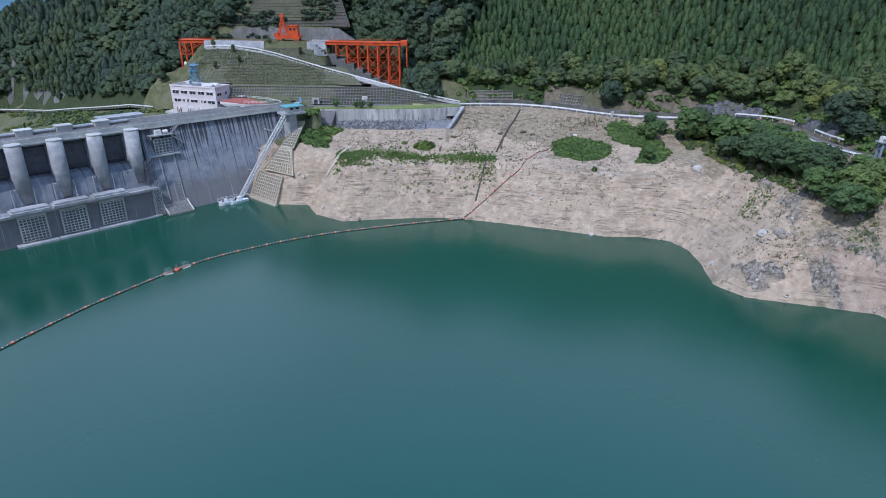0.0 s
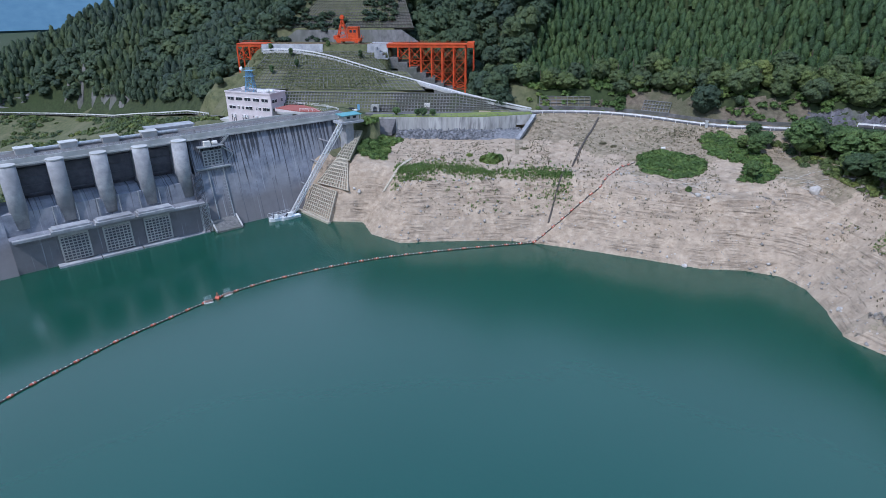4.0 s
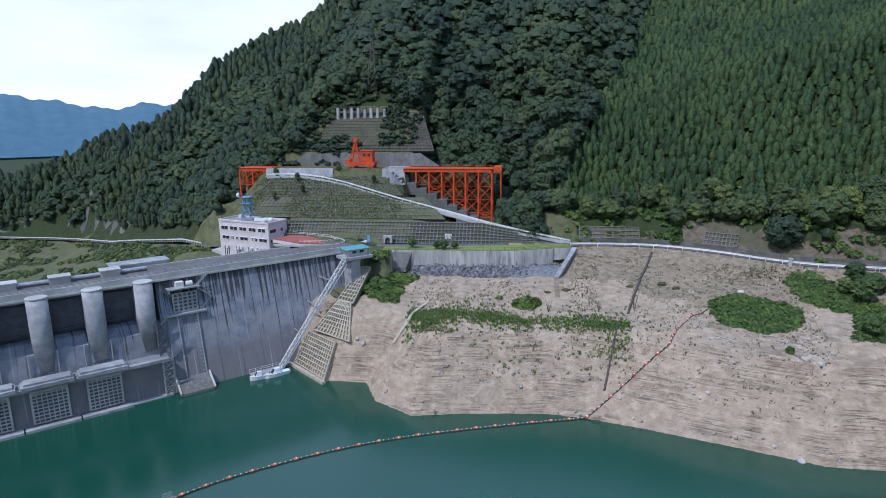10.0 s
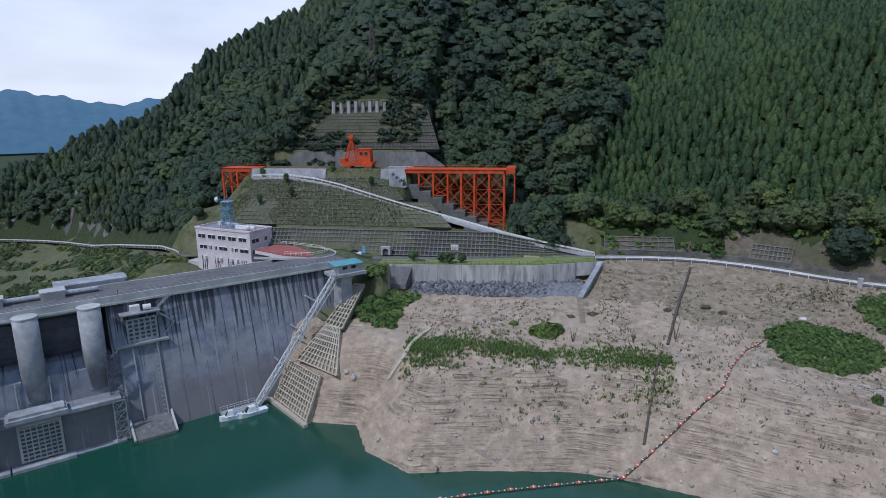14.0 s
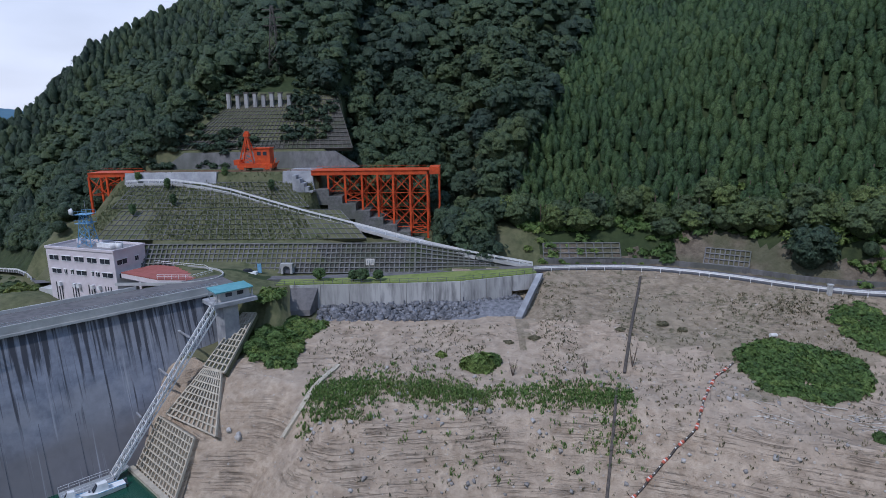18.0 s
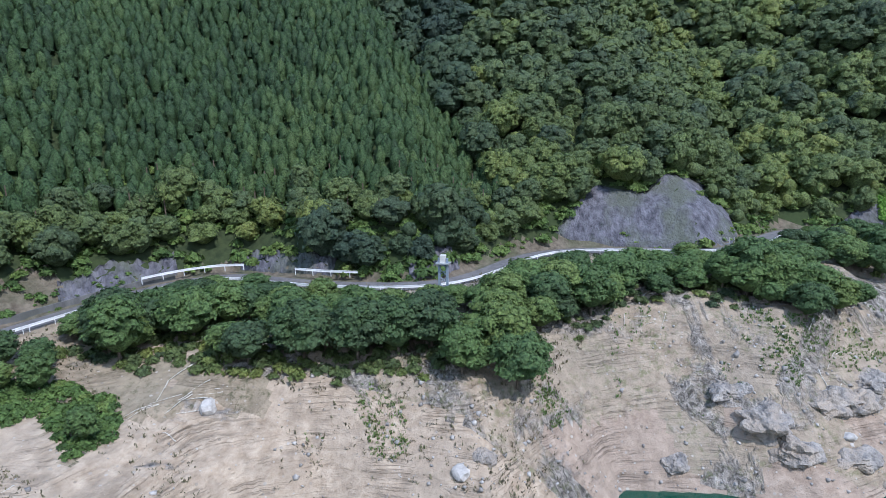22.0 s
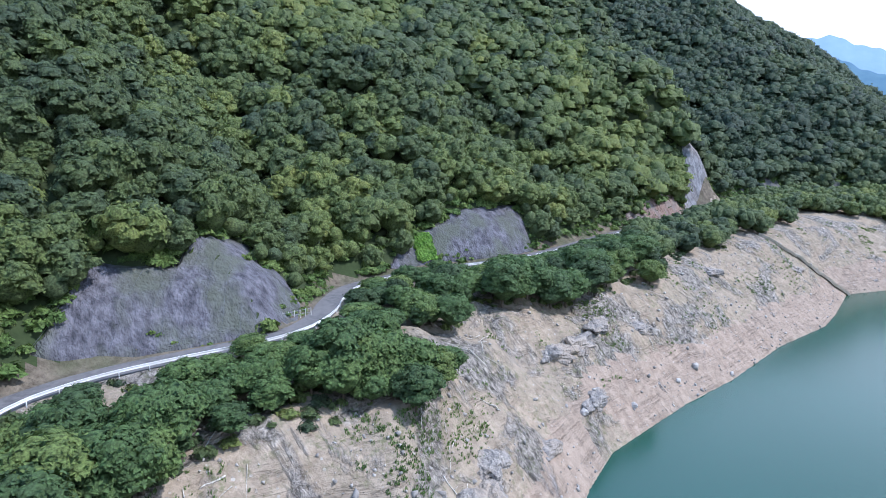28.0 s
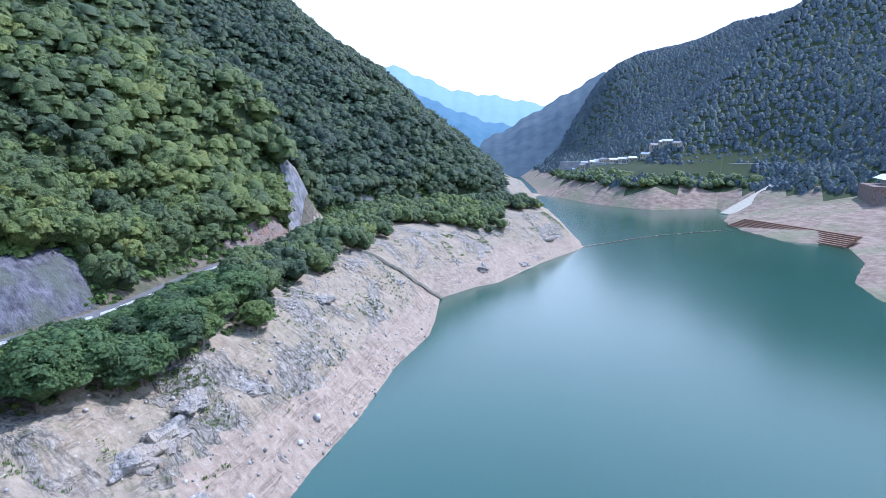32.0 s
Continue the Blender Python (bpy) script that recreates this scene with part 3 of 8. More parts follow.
def raw_mesh(name, co, faces, mat, smooth=False, tint=None):
    """A mesh from numpy arrays; faces all have the same number of corners."""
    me = bpy.data.meshes.new(name)
    me.vertices.add(len(co))
    me.vertices.foreach_set("co", np.ascontiguousarray(co, np.float32).ravel())
    k = faces.shape[1]
    me.loops.add(faces.size)
    me.loops.foreach_set("vertex_index", faces.ravel().astype(np.int32))
    me.polygons.add(len(faces))
    me.polygons.foreach_set("loop_start", (np.arange(len(faces)) * k).astype(np.int32))
    if smooth:
        me.polygons.foreach_set("use_smooth", np.ones(len(faces), bool))
    me.update(calc_edges=True)
    if tint is not None:
        me.attributes.new("tint", "FLOAT", "POINT").data.foreach_set("value", np.ascontiguousarray(tint, np.float32))
    me.materials.append(mat)
    return me


# ---- terrain ----
SHORE = [(-72, 202), (-67, 197), (-55.5, 187), (-44.7, 187), (-40.4, 178), (-34, 174), (-31, 172), (-19, 174.5), (-2, 176.5),
         (6.4, 175.3), (17, 172.5), (33, 167.5), (47.5, 162.5), (57, 162.5), (65, 160), (68, 154), (68, 143), (66.5, 132),
         (71.5, 125.3), (86, 121.5), (98, 118), (101, 104), (100, 88), (108, 79), (116, 67), (124.5, 57.5), (133, 44), (137, 30), (142, 12),
         (146, -8), (156, -42), (161, -72), (167, -88), (181, -120), (176, -146), (170, -160), (167, -219), (159, -280),
         (170, -315), (195, -354), (251, -470), (322, -690), (440, -900), (640, -1300), (1000, -2150)]
FAR_SHORE = [(940, -2170), (560, -1330), (390, -900), (332, -745), (279, -686), (226, -613), (156, -568), (130, -587), (93, -615),
             (80, -552), (83, -485), (73, -431), (41, -362), (7, -360), (7, -297), (21, -233), (17, -193), (-60, -150),
             (-160, -90), (-225, 10), (-260, 20)]
ROAD = [(-120, 254), (-90, 247), (-72, 231), (-52, 229), (-30, 231.5), (-12, 236), (6.5, 239), (17.5, 240), (29, 239.5),
        (38, 236.5), (48, 231), (55, 225), (62, 220.5), (68, 218), (90, 213), (104, 207), (112, 198), (111, 186), (111, 172), (114, 157),
        (120, 149), (140, 141), (147, 131), (150, 118), (152, 101), (161, 92), (170, 88), (181, 80), (188, 58), (188, 33), (194, 12),
        (211, -27), (218, -61), (237, -114), (256, -160), (258, -208), (235, -255), (215, -285), (232, -340), (290, -480), (365, -690),
        (480, -890), (680, -1280), (1040, -2130)]
DOWNSTREAM = [(-112, 243), (-134, 268), (-183, 311), (-211, 327), (-262, 363), (-296, 366), (-345, 352), (-430, 340), (-600, 390), (-900, 520)]
CREST_X = [-460, -340, -320, -295, -270, -231, -221, -202, -179, -149, -110, -60, 0]      # the ridge behind the dam: plan line and height
CREST_Y = [440, 410, 402, 405, 408, 398, 402, 413, 425, 449, 470, 500, 540]
CREST_Z = [10, 24, 29, 38, 52, 57, 63, 88, 105, 124, 158, 205, 250]
GULLIES = [([(172, 86), (190, 86), (213, 90), (248, 98), (285, 118)], 10, 11), ([(124, 151), (140, 149), (160, 158), (185, 178), (225, 210)], 8, 11),
           ([(262, -160), (300, -160), (350, -168), (430, -190)], 16, 26), ([(206, -20), (230, -5), (262, 10), (310, 20)], 8, 12), ([(10, 246), (20, 280), (34, 330), (50, 400)], 9, 15)]
SPUR_LINE = [(247, -106), (272, -110), (300, -108), (330, -105), (400, -90), (500, -70)]
LAWN_X, LAWN_Y = [-52, -49.4, -40, -22, -10.6, 6.3], [222, 224, 225, 226, 227.3, 233.6]


def seg_dist(px, py, line):
    """Distance to a polyline."""
    best = np.full(px.shape, 1e18)
    for (ax, ay), (bx, by) in zip(line[:-1], line[1:]):
        dx, dy = bx - ax, by - ay
        k = np.clip(((px - ax) * dx + (py - ay) * dy) / (dx * dx + dy * dy), 0, 1)
        best = np.minimum(best, (px - ax - k * dx) ** 2 + (py - ay - k * dy) ** 2)
    return np.sqrt(best)


def inside(px, py, poly):
    r = np.zeros(px.shape, bool)
    for (ax, ay), (bx, by) in zip(poly, poly[1:] + poly[:1]):
        if ay != by:
            r ^= ((ay > py) != (by > py)) & (px < (bx - ax) * (py - ay) / (by - ay) + ax)
    return r


def wobble(px, py, size, seed):
    """Smooth value noise in -1..1."""
    gx, gy = px / size + seed * 17.3, py / size + seed * 9.7
    ix, iy = np.floor(gx), np.floor(gy)
    fx, fy = gx - ix, gy - iy
    fx, fy = fx * fx * (3 - 2 * fx), fy * fy * (3 - 2 * fy)

    def rnd(a, b):
        v = np.sin(a * 127.1 + b * 311.7 + seed * 74.7) * 43758.5453
        return (v - np.floor(v)) * 2 - 1
    return ((rnd(ix, iy) * (1 - fx) + rnd(ix + 1, iy) * fx) * (1 - fy) + (rnd(ix, iy + 1) * (1 - fx) + rnd(ix + 1, iy + 1) * fx) * fy)


def ease(v, a, b):
    k = np.clip((v - a) / (b - a), 0, 1)
    return k * k * (3 - 2 * k)


def road_z(px, py):
    return 24.5 + 2.3 * ease(px, 60, 150) + 2.0 * ease(-py, 0, 200)


def down_z(py):
    return np.interp(py, [228, 242, 270, 312, 327, 370, 450, 1000], [24.5, 20, 15.8, 6, 1.8, -6, -12, -30])


def regions(px, py):
    """Distances to the near shore, far shore, road and downstream road, and the masks of lake, bank and downstream valley."""
    ds, df = seg_dist(px, py, SHORE), seg_dist(px, py, FAR_SHORE)
    dr, dd = seg_dist(px, py, ROAD), seg_dist(px, py, DOWNSTREAM)
    wet = inside(px, py, SHORE + FAR_SHORE)
    bank = inside(px, py, SHORE + ROAD[:0:-1])
    down = inside(px, py, DOWNSTREAM + [(-900, 60), (-260, 20), (-225, 10), (-72, 202), (-60, 213), (-72, 231), (-90, 247)])
    return ds, df, dr, dd, wet, bank, down


def height(px, py):
    ds, df, dr, dd, wet, bank, down = regions(px, py)
    zr = road_z(px, py)
    # drawdown bank between the water and the road
    t = np.clip(ds / np.maximum(ds + dr - 2.8, 1e-3), 0, 1)
    bench = np.interp(t, [0, 0.03, 0.24, 0.30, 0.52, 0.80, 1.0], [0, 1.4, 13.6, 14.8, 16.2, 20.5, 24.5])
    below_wall = np.interp(t, [0, 0.03, 0.24, 0.30, 0.52, 0.84, 1.0], [0, 1.4, 13.4, 14.6, 16.0, 18.4, 20.5])
    bench = bench + (below_wall - bench) * ease(-px, -9, -3)
    cliff = np.interp(t, [0, 0.08, 0.25, 0.45, 0.60, 1.0], [0, 3.4, 11.5, 20.0, 22.5, 26.8]) * zr / 26.8
    prof = bench + (cliff - bench) * ease(px - 0.25 * (py - 150), 45, 85)
    mid = np.sin(np.pi * t)
    prof = prof + mid * (0.9 * wobble(px, py, 13, 5) + 0.5 * wobble(px, py, 5.5, 6) + 0.25 * wobble(px, py, 2.6, 7))
    ph = prof * 3.6 + 2.2 * wobble(px, py, 32, 8)
    prof = prof + (0.17 + 0.13 * wobble(px, py, 19, 25)) * (np.sin(ph) + 0.4 * np.sin(2 * ph)) * ease(t, 0.01, 0.06) * ease(1 - t, 0.3, 0.6)
    ru, rv = 0.8 * px + 0.6 * py, 0.8 * py - 0.6 * px
    crag = ease(px - 0.25 * (py - 150), 62, 100) * ease(-py, -200, -60) * (1 - 0.6 * ease(-py, -20, 30))
    prof = prof + crag * mid * (2.6 * (0.5 - np.abs(wobble(ru, rv, 13, 15))) + 1.2 * (0.5 - np.abs(wobble(ru + 3 * wobble(px, py, 9, 19), rv, 6.3, 16))) + 0.25 * wobble(rv, ru, 3.1, 17))
    # hill above the road, with a steep cut beside it
    d = np.minimum(dr, dd)
    up = np.maximum(d - 3.6, 0)
    zb = zr + (down_z(py) - zr) * dr / (dr + dd + 1e-3)
    hill = zb + np.interp(up, [0, 6, 9, 1000], [0, 7.5, 9.5, 9.5 + 991 * 0.74]) * (1 + 0.10 * wobble(px, py, 60, 1)) + 8 * wobble(px, py, 80, 2) * ease(d, 12, 90) + 4.5 * wobble(px, py, 34, 18) * ease(d, 14, 50)
    hill = hill + 19 * np.exp(-((px - 247) ** 2 + (py + 106) ** 2) / 130)
    for line, deep, wide in GULLIES:
        hill = hill - deep * np.exp(-(seg_dist(px, py, line) / wide) ** 2) * ease(d, 7, 24)
    side = py + 106 - 0.04 * (px - 247)                  # the spur that ends in the tall net: steep on its far side
    hill = hill + 33 * np.exp(-(seg_dist(px, py, SPUR_LINE) / np.where(side < 0, 25, 62)) ** 2) * ease(px, 246, 274)
    hill = np.where(hill > 300, 300 + (hill - 300) * 0.35, hill)
    # the ridge behind the dam, between the downstream road and its crest
    yc, zc = np.interp(px, CREST_X, CREST_Y), np.interp(px, CREST_X, CREST_Z)
    tw = np.clip((d - 3.6) / np.maximum(d - 3.6 + 0.9 * (yc - py), 1), 0, 1) ** 0.75
    back = np.where(py > yc, np.maximum(zc - 0.55 * (py - yc), -30), zb + (zc - zb) * tw + (5 * wobble(px, py, 45, 21) + 3 * wobble(px, py, 20, 22)) * np.sin(np.pi * tw))
    back = back - 26 * np.exp(-((px + 116 - 0.12 * (py - 300)) / 17) ** 2) * ease(py, 266, 300) * (1 - ease(py, 370, 430))
    hill = hill + (back - hill) * (1 - ease(px, -118, -78))
    # terraced spur behind the dam: crib wall, slope, level platform, wall, upper slopes
    spur = np.interp(py, [231, 234.5, 239.5, 242.7, 263, 264, 276, 278, 300, 345, 430], [24.7, 24.7, 30.2, 30.3, 42.4, 45.0, 45.0, 49.3, 67, 102, 165])
    gully = np.interp(py, [231, 236, 242, 258, 272, 300, 345, 430], [24.7, 24.9, 25.6, 26.3, 28, 50, 92, 160])
    front = np.interp(px, [-52, -22, -5, 6], [0, 0, 2, 7])
    spur = spur - 13 * ease(-px, 99, 116) * ease(py, 238, 246) * (1 - ease(py, 272, 290))
    spur_w = ease(px, np.interp(py, [262, 285, 330], [-134, -112, -98]), np.interp(py, [262, 285, 330], [-122, -92, -78])) * (1 - ease(px, -50, -46)) + ease(px, -52, -46) * (1 - ease(px, -46, -22)) * (1 - ease(py, 246, 252))
    right = ease(px, -60, -48) * (1 - ease(px, -14, 2))
    cut = 1 - ease(py, 330, 420)
    hill = hill + (gully - hill) * right * cut * (py > 228)
    hill = hill + (spur - hill) * np.clip(spur_w, 0, 1) * cut * (py > 228)
    # far bank
    far = np.interp(df, [0, 12, 35, 60, 72, 110, 300, 4000], [0, 7, 22, 29, 40, 44, 190, 3300])
    beach = np.interp(df, [0, 12, 35, 75, 110, 160, 300, 4000], [0, 2.5, 7, 15, 24, 40, 190, 3300])
    far = far + (beach - far) * ease(-px, -115, -70) * ease(py, -585, -520)
    far = far + 14 * wobble(px, py, 140, 3) * ease(df, 60, 200)
    far = np.where(far > 300, 300 + (far - 300) * 0.15, far)
    far = far + 150 * np.exp(-((px - 430) ** 2 + (py + 1400) ** 2) / 60000) * ease(df, 60, 220)
    near_far = df < np.minimum(ds, d)
    land = np.where(bank, prof, np.where(near_far, far, hill))
    lawn = (px > -52) & (px < 6.3) & (py > np.interp(px, LAWN_X, LAWN_Y) + 1.7) & (py < 236)
    land = np.where(lawn & (bank | (dr < 6)), 24.3, land)
    yard = (px > -76) & (px < -46) & (py > 214) & (py < 236) & ~lawn
    land = np.where(yard & ~wet, np.maximum(land, 24.5 + 2.0 * ease(-px, 52, 62)), land)
    land = np.where(down & ~near_far, np.minimum(down_z(py), 23.5) - 0.6 - np.minimum(np.maximum(d - 3.5, 0) * 0.42, 40) + 1.6 * wobble(px, py, 14, 4) * ease(d, 4, 12), land)
    # the crib slopes beside the dam are cut into the bank
    k = (px + 66.3) * 0.65 + (py - 195.2) * 0.76
    cribs = inside(px, py, [(-68, 196), (-54, 184), (-48.5, 190.5), (-48.8, 214.5), (-54.5, 215), (-60, 204)])
    land = np.where(cribs & ~wet, np.minimum(land, np.interp(k, [0, 5, 6.5, 13.5, 25], [-0.9, 6.6, 7.4, 14.4, 20.8])), land)
    west = inside(px, py, DOWNSTREAM + [(-4500, 900), (-4500, 60), (-260, 20), (-250, 230), (-280, 330)])
    land = np.where(west, np.maximum(down_z(py) - 1 - 0.42 * np.maximum(dd - 3.5, 0), -46) + 5 * wobble(px, py, 60, 9) * ease(dd, 5, 40), land)
    land = np.where(land > 12, 12 + (land - 12) * (1 - ease(np.hypot(px, py), 1750, 2300)), land)
    return np.where(wet, -np.minimum(ds, df) * 0.6 - 0.3, land)


def h1(x, y):
    return float(height(np.array([float(x)]), np.array([float(y)]))[0])


def axis(lo, hi, step, far_lo, far_hi):
    a = list(np.arange(lo, hi + 1e-6, step))
    s, v = step, a[-1]
    while v < far_hi:
        s *= 1.06
        v += s
        a.append(v)
    s, v = step, a[0]
    while v > far_lo:
        s *= 1.06
        v -= s
        a.insert(0, v)
    return np.array(a)


def build_ground():
    xs, ys = axis(-75, 235, 1.3, -4000, 4000), axis(-130, 285, 1.3, -4500, 4500)
    xs = np.concatenate([xs[xs < 94], np.arange(94, 142, 0.75), xs[xs > 142.5]])          # finer across the ledges of the banks
    ys = np.concatenate([ys[ys < 158], np.arange(158, 204, 0.6), ys[ys > 204.5]])
    gx, gy = np.meshgrid(xs, ys)
    gz = height(gx.ravel(), gy.ravel()).reshape(gx.shape)
    nx, ny = len(xs), len(ys)
    i = np.arange(nx * ny).reshape(ny, nx)
    f = np.stack([i[:-1, :-1], i[:-1, 1:], i[1:, 1:], i[1:, :-1]], -1).reshape(-1, 4)
    me = raw_mesh("ground", np.stack([gx.ravel(), gy.ravel(), gz.ravel()], 1), f, M_bank, True)
    for m in (M_cliff, M_floor, M_scrub, M_upper, M_farbank, M_band, M_soil):
        me.materials.append(m)
    cx, cy = gx.ravel()[f].mean(1), gy.ravel()[f].mean(1)
    cz = gz.ravel()[f].mean(1)
    ds, df, dr, dd, wet, bank, down = regions(cx, cy)
    idx = np.full(len(f), 2)
    far = (df < np.minimum(ds, np.minimum(dr, dd))) & (cz < 21 + 5 * wobble(cx, cy, 30, 12))
    rocky = wobble(cx, cy, 22, 10) + 0.5 * wobble(cx, cy, 7, 11) + 1.6 * ease(cx - 0.25 * (cy - 150), 60, 100) - 1.0 - 1.2 * ease(-cy, -10, 40)
    idx[bank | wet] = np.where(rocky > 0.45, 1, 0)[bank | wet]
    idx[bank & (cx > 86 + 2 * wobble(cx, cy, 9, 26))] = 1
    idx[(bank | wet) & (cx > 92) & (cz < 8.5 + 2.5 * wobble(cx, cy, 18, 23) + 1.2 * wobble(cx, cy, 5, 24)) & (rocky < 1.25)] = 6
    idx[far] = 5
    edge = 2.5 * wobble(cx, cy, 6, 13) + 1.2 * wobble(cx, cy, 2.5, 14)
    idx[bank & (cx > 0) & (cx < 84) & (cz > 17.8 + 0.8 * edge) & (cy > 150)] = 4
    idx[~bank & ~wet & (dr < np.where((cx > 40) & (cx < 92) & (cy > 200), 8.5 + edge, 5.0 + 0.3 * edge)) & (cx > 8) & (cy > -260)] = 7
    idx[down] = 3
    idx[bank & (cx < -40 + edge) & (cy > 206 + edge)] = 3
    idx[bank & (cx < -42) & (cy > 221)] = 3
    idx[(~bank) & (cx > -125) & (cx < 8) & (cy > 232) & (cy < 300)] = 3
    me.polygons.foreach_set("material_index", idx.astype(np.int32))
    return tagged(new("ground", me), "bare eroded lake banks below steep forested hills", "ground", kind="structure")


build_ground()
LAKE = [(-75, 204.5), (-75, 215), (1300, 215), (1300, -2600), (-900, -2600), (-900, 5), (-262, 18), (-228, 12.5)]
single("water", Solid().prism([(x, y, 0) for x, y in LAKE], (0, 0, -0.6), (0, 0, 0)), M_water, "calm green reservoir water", "water", kind="structure")


# ---- lines along the road ----
def resample(line, step):
    out, need = [], 0.0
    for (ax, ay), (bx, by) in zip(line[:-1], line[1:]):
        ln = math.hypot(bx - ax, by - ay)
        while need <= ln:
            k = need / ln
            out.append((ax + (bx - ax) * k, ay + (by - ay) * k))
            need += step
        need -= ln
    return out


def smooth_line(line, rounds=3):
    for _ in range(rounds):
        out = [line[0]]
        for (ax, ay), (bx, by) in zip(line[:-1], line[1:]):
            out += [(ax * 0.75 + bx * 0.25, ay * 0.75 + by * 0.25), (ax * 0.25 + bx * 0.75, ay * 0.25 + by * 0.75)]
        line = out + [line[-1]]
    return line


def offset_line(line, d):
    out = []
    for i in range(len(line)):
        ax, ay = line[max(i - 1, 0)]
        bx, by = line[min(i + 1, len(line) - 1)]
        ln = math.hypot(bx - ax, by - ay) or 1
        out.append((line[i][0] + (by - ay) / ln * d, line[i][1] - (bx - ax) / ln * d))
    return out


def rz(x, y):
    return float(road_z(np.array([float(x)]), np.array([float(y)]))[0])


ROAD_FINE = resample(smooth_line(ROAD, 2), 2.0)      # runs from the dam along the lake


def strip(name, left, right, lift, mat, zf):
    v = [(x, y, zf(x, y) + lift) for x, y in left] + [(x, y, zf(x, y) + lift) for x, y in right]
    n = len(left)
    v += [(x, y, z - 0.35) for x, y, z in v]
    f = []
    for i in range(n - 1):
        f += [(i, n + i, n + i + 1, i + 1), (2 * n + i, i, i + 1, 2 * n + i + 1), (n + i, 3 * n + i, 3 * n + i + 1, n + i + 1)]
    me = bpy.data.meshes.new(name)
    me.from_pydata(v, [], f)
    me.materials.append(mat)
    return me


main_road = [p for p in ROAD_FINE if p[0] > -76 and p[1] > -420]
yard_road = [p for p in main_road if p[0] < 4 and p[1] > 200]
lake_road = [p for p in main_road if not (p[0] < 2 and p[1] > 200)]
road = new("road", strip("road", offset_line(lake_road, -1.9), offset_line(lake_road, 2.9), 0.06, M_asphalt, rz))
tagged(road, "narrow grey asphalt lakeside road", "road", kind="structure")
DOWN_ROAD = resample(smooth_line(DOWNSTREAM[:8], 2), 3.0)


def dz1(x, y):
    return float(down_z(y))


tagged(new("road", strip("valley_road", offset_line(DOWN_ROAD, -2.4), offset_line(DOWN_ROAD, 2.4), 0.35, M_asphalt, dz1)), "asphalt road falling along the valley below the dam", "road", kind="structure")
tagged(new("road", strip("yard_road", offset_line(yard_road, -2.6), offset_line(yard_road, 0.4), 0.07, M_asphalt, rz)), "asphalt drive between the lawn and the crib wall", "road", kind="structure")

# ---- dam ----
DAM = Matrix(((0.7096, -0.7046, 0, -67), (0.7046, 0.7096, 0, 196.5), (0, 0, 1, 0), (0, 0, 0, 1)))   # local x to the right bank, y downstream
CREST, BATTER = 26.2, 7.5 / 26.2


def dam_section(x0, x1, outline):
    return Solid().prism([(x0, y, z) for y, z in outline], (0, 0, 0), (x1 - x0, 0, 0))


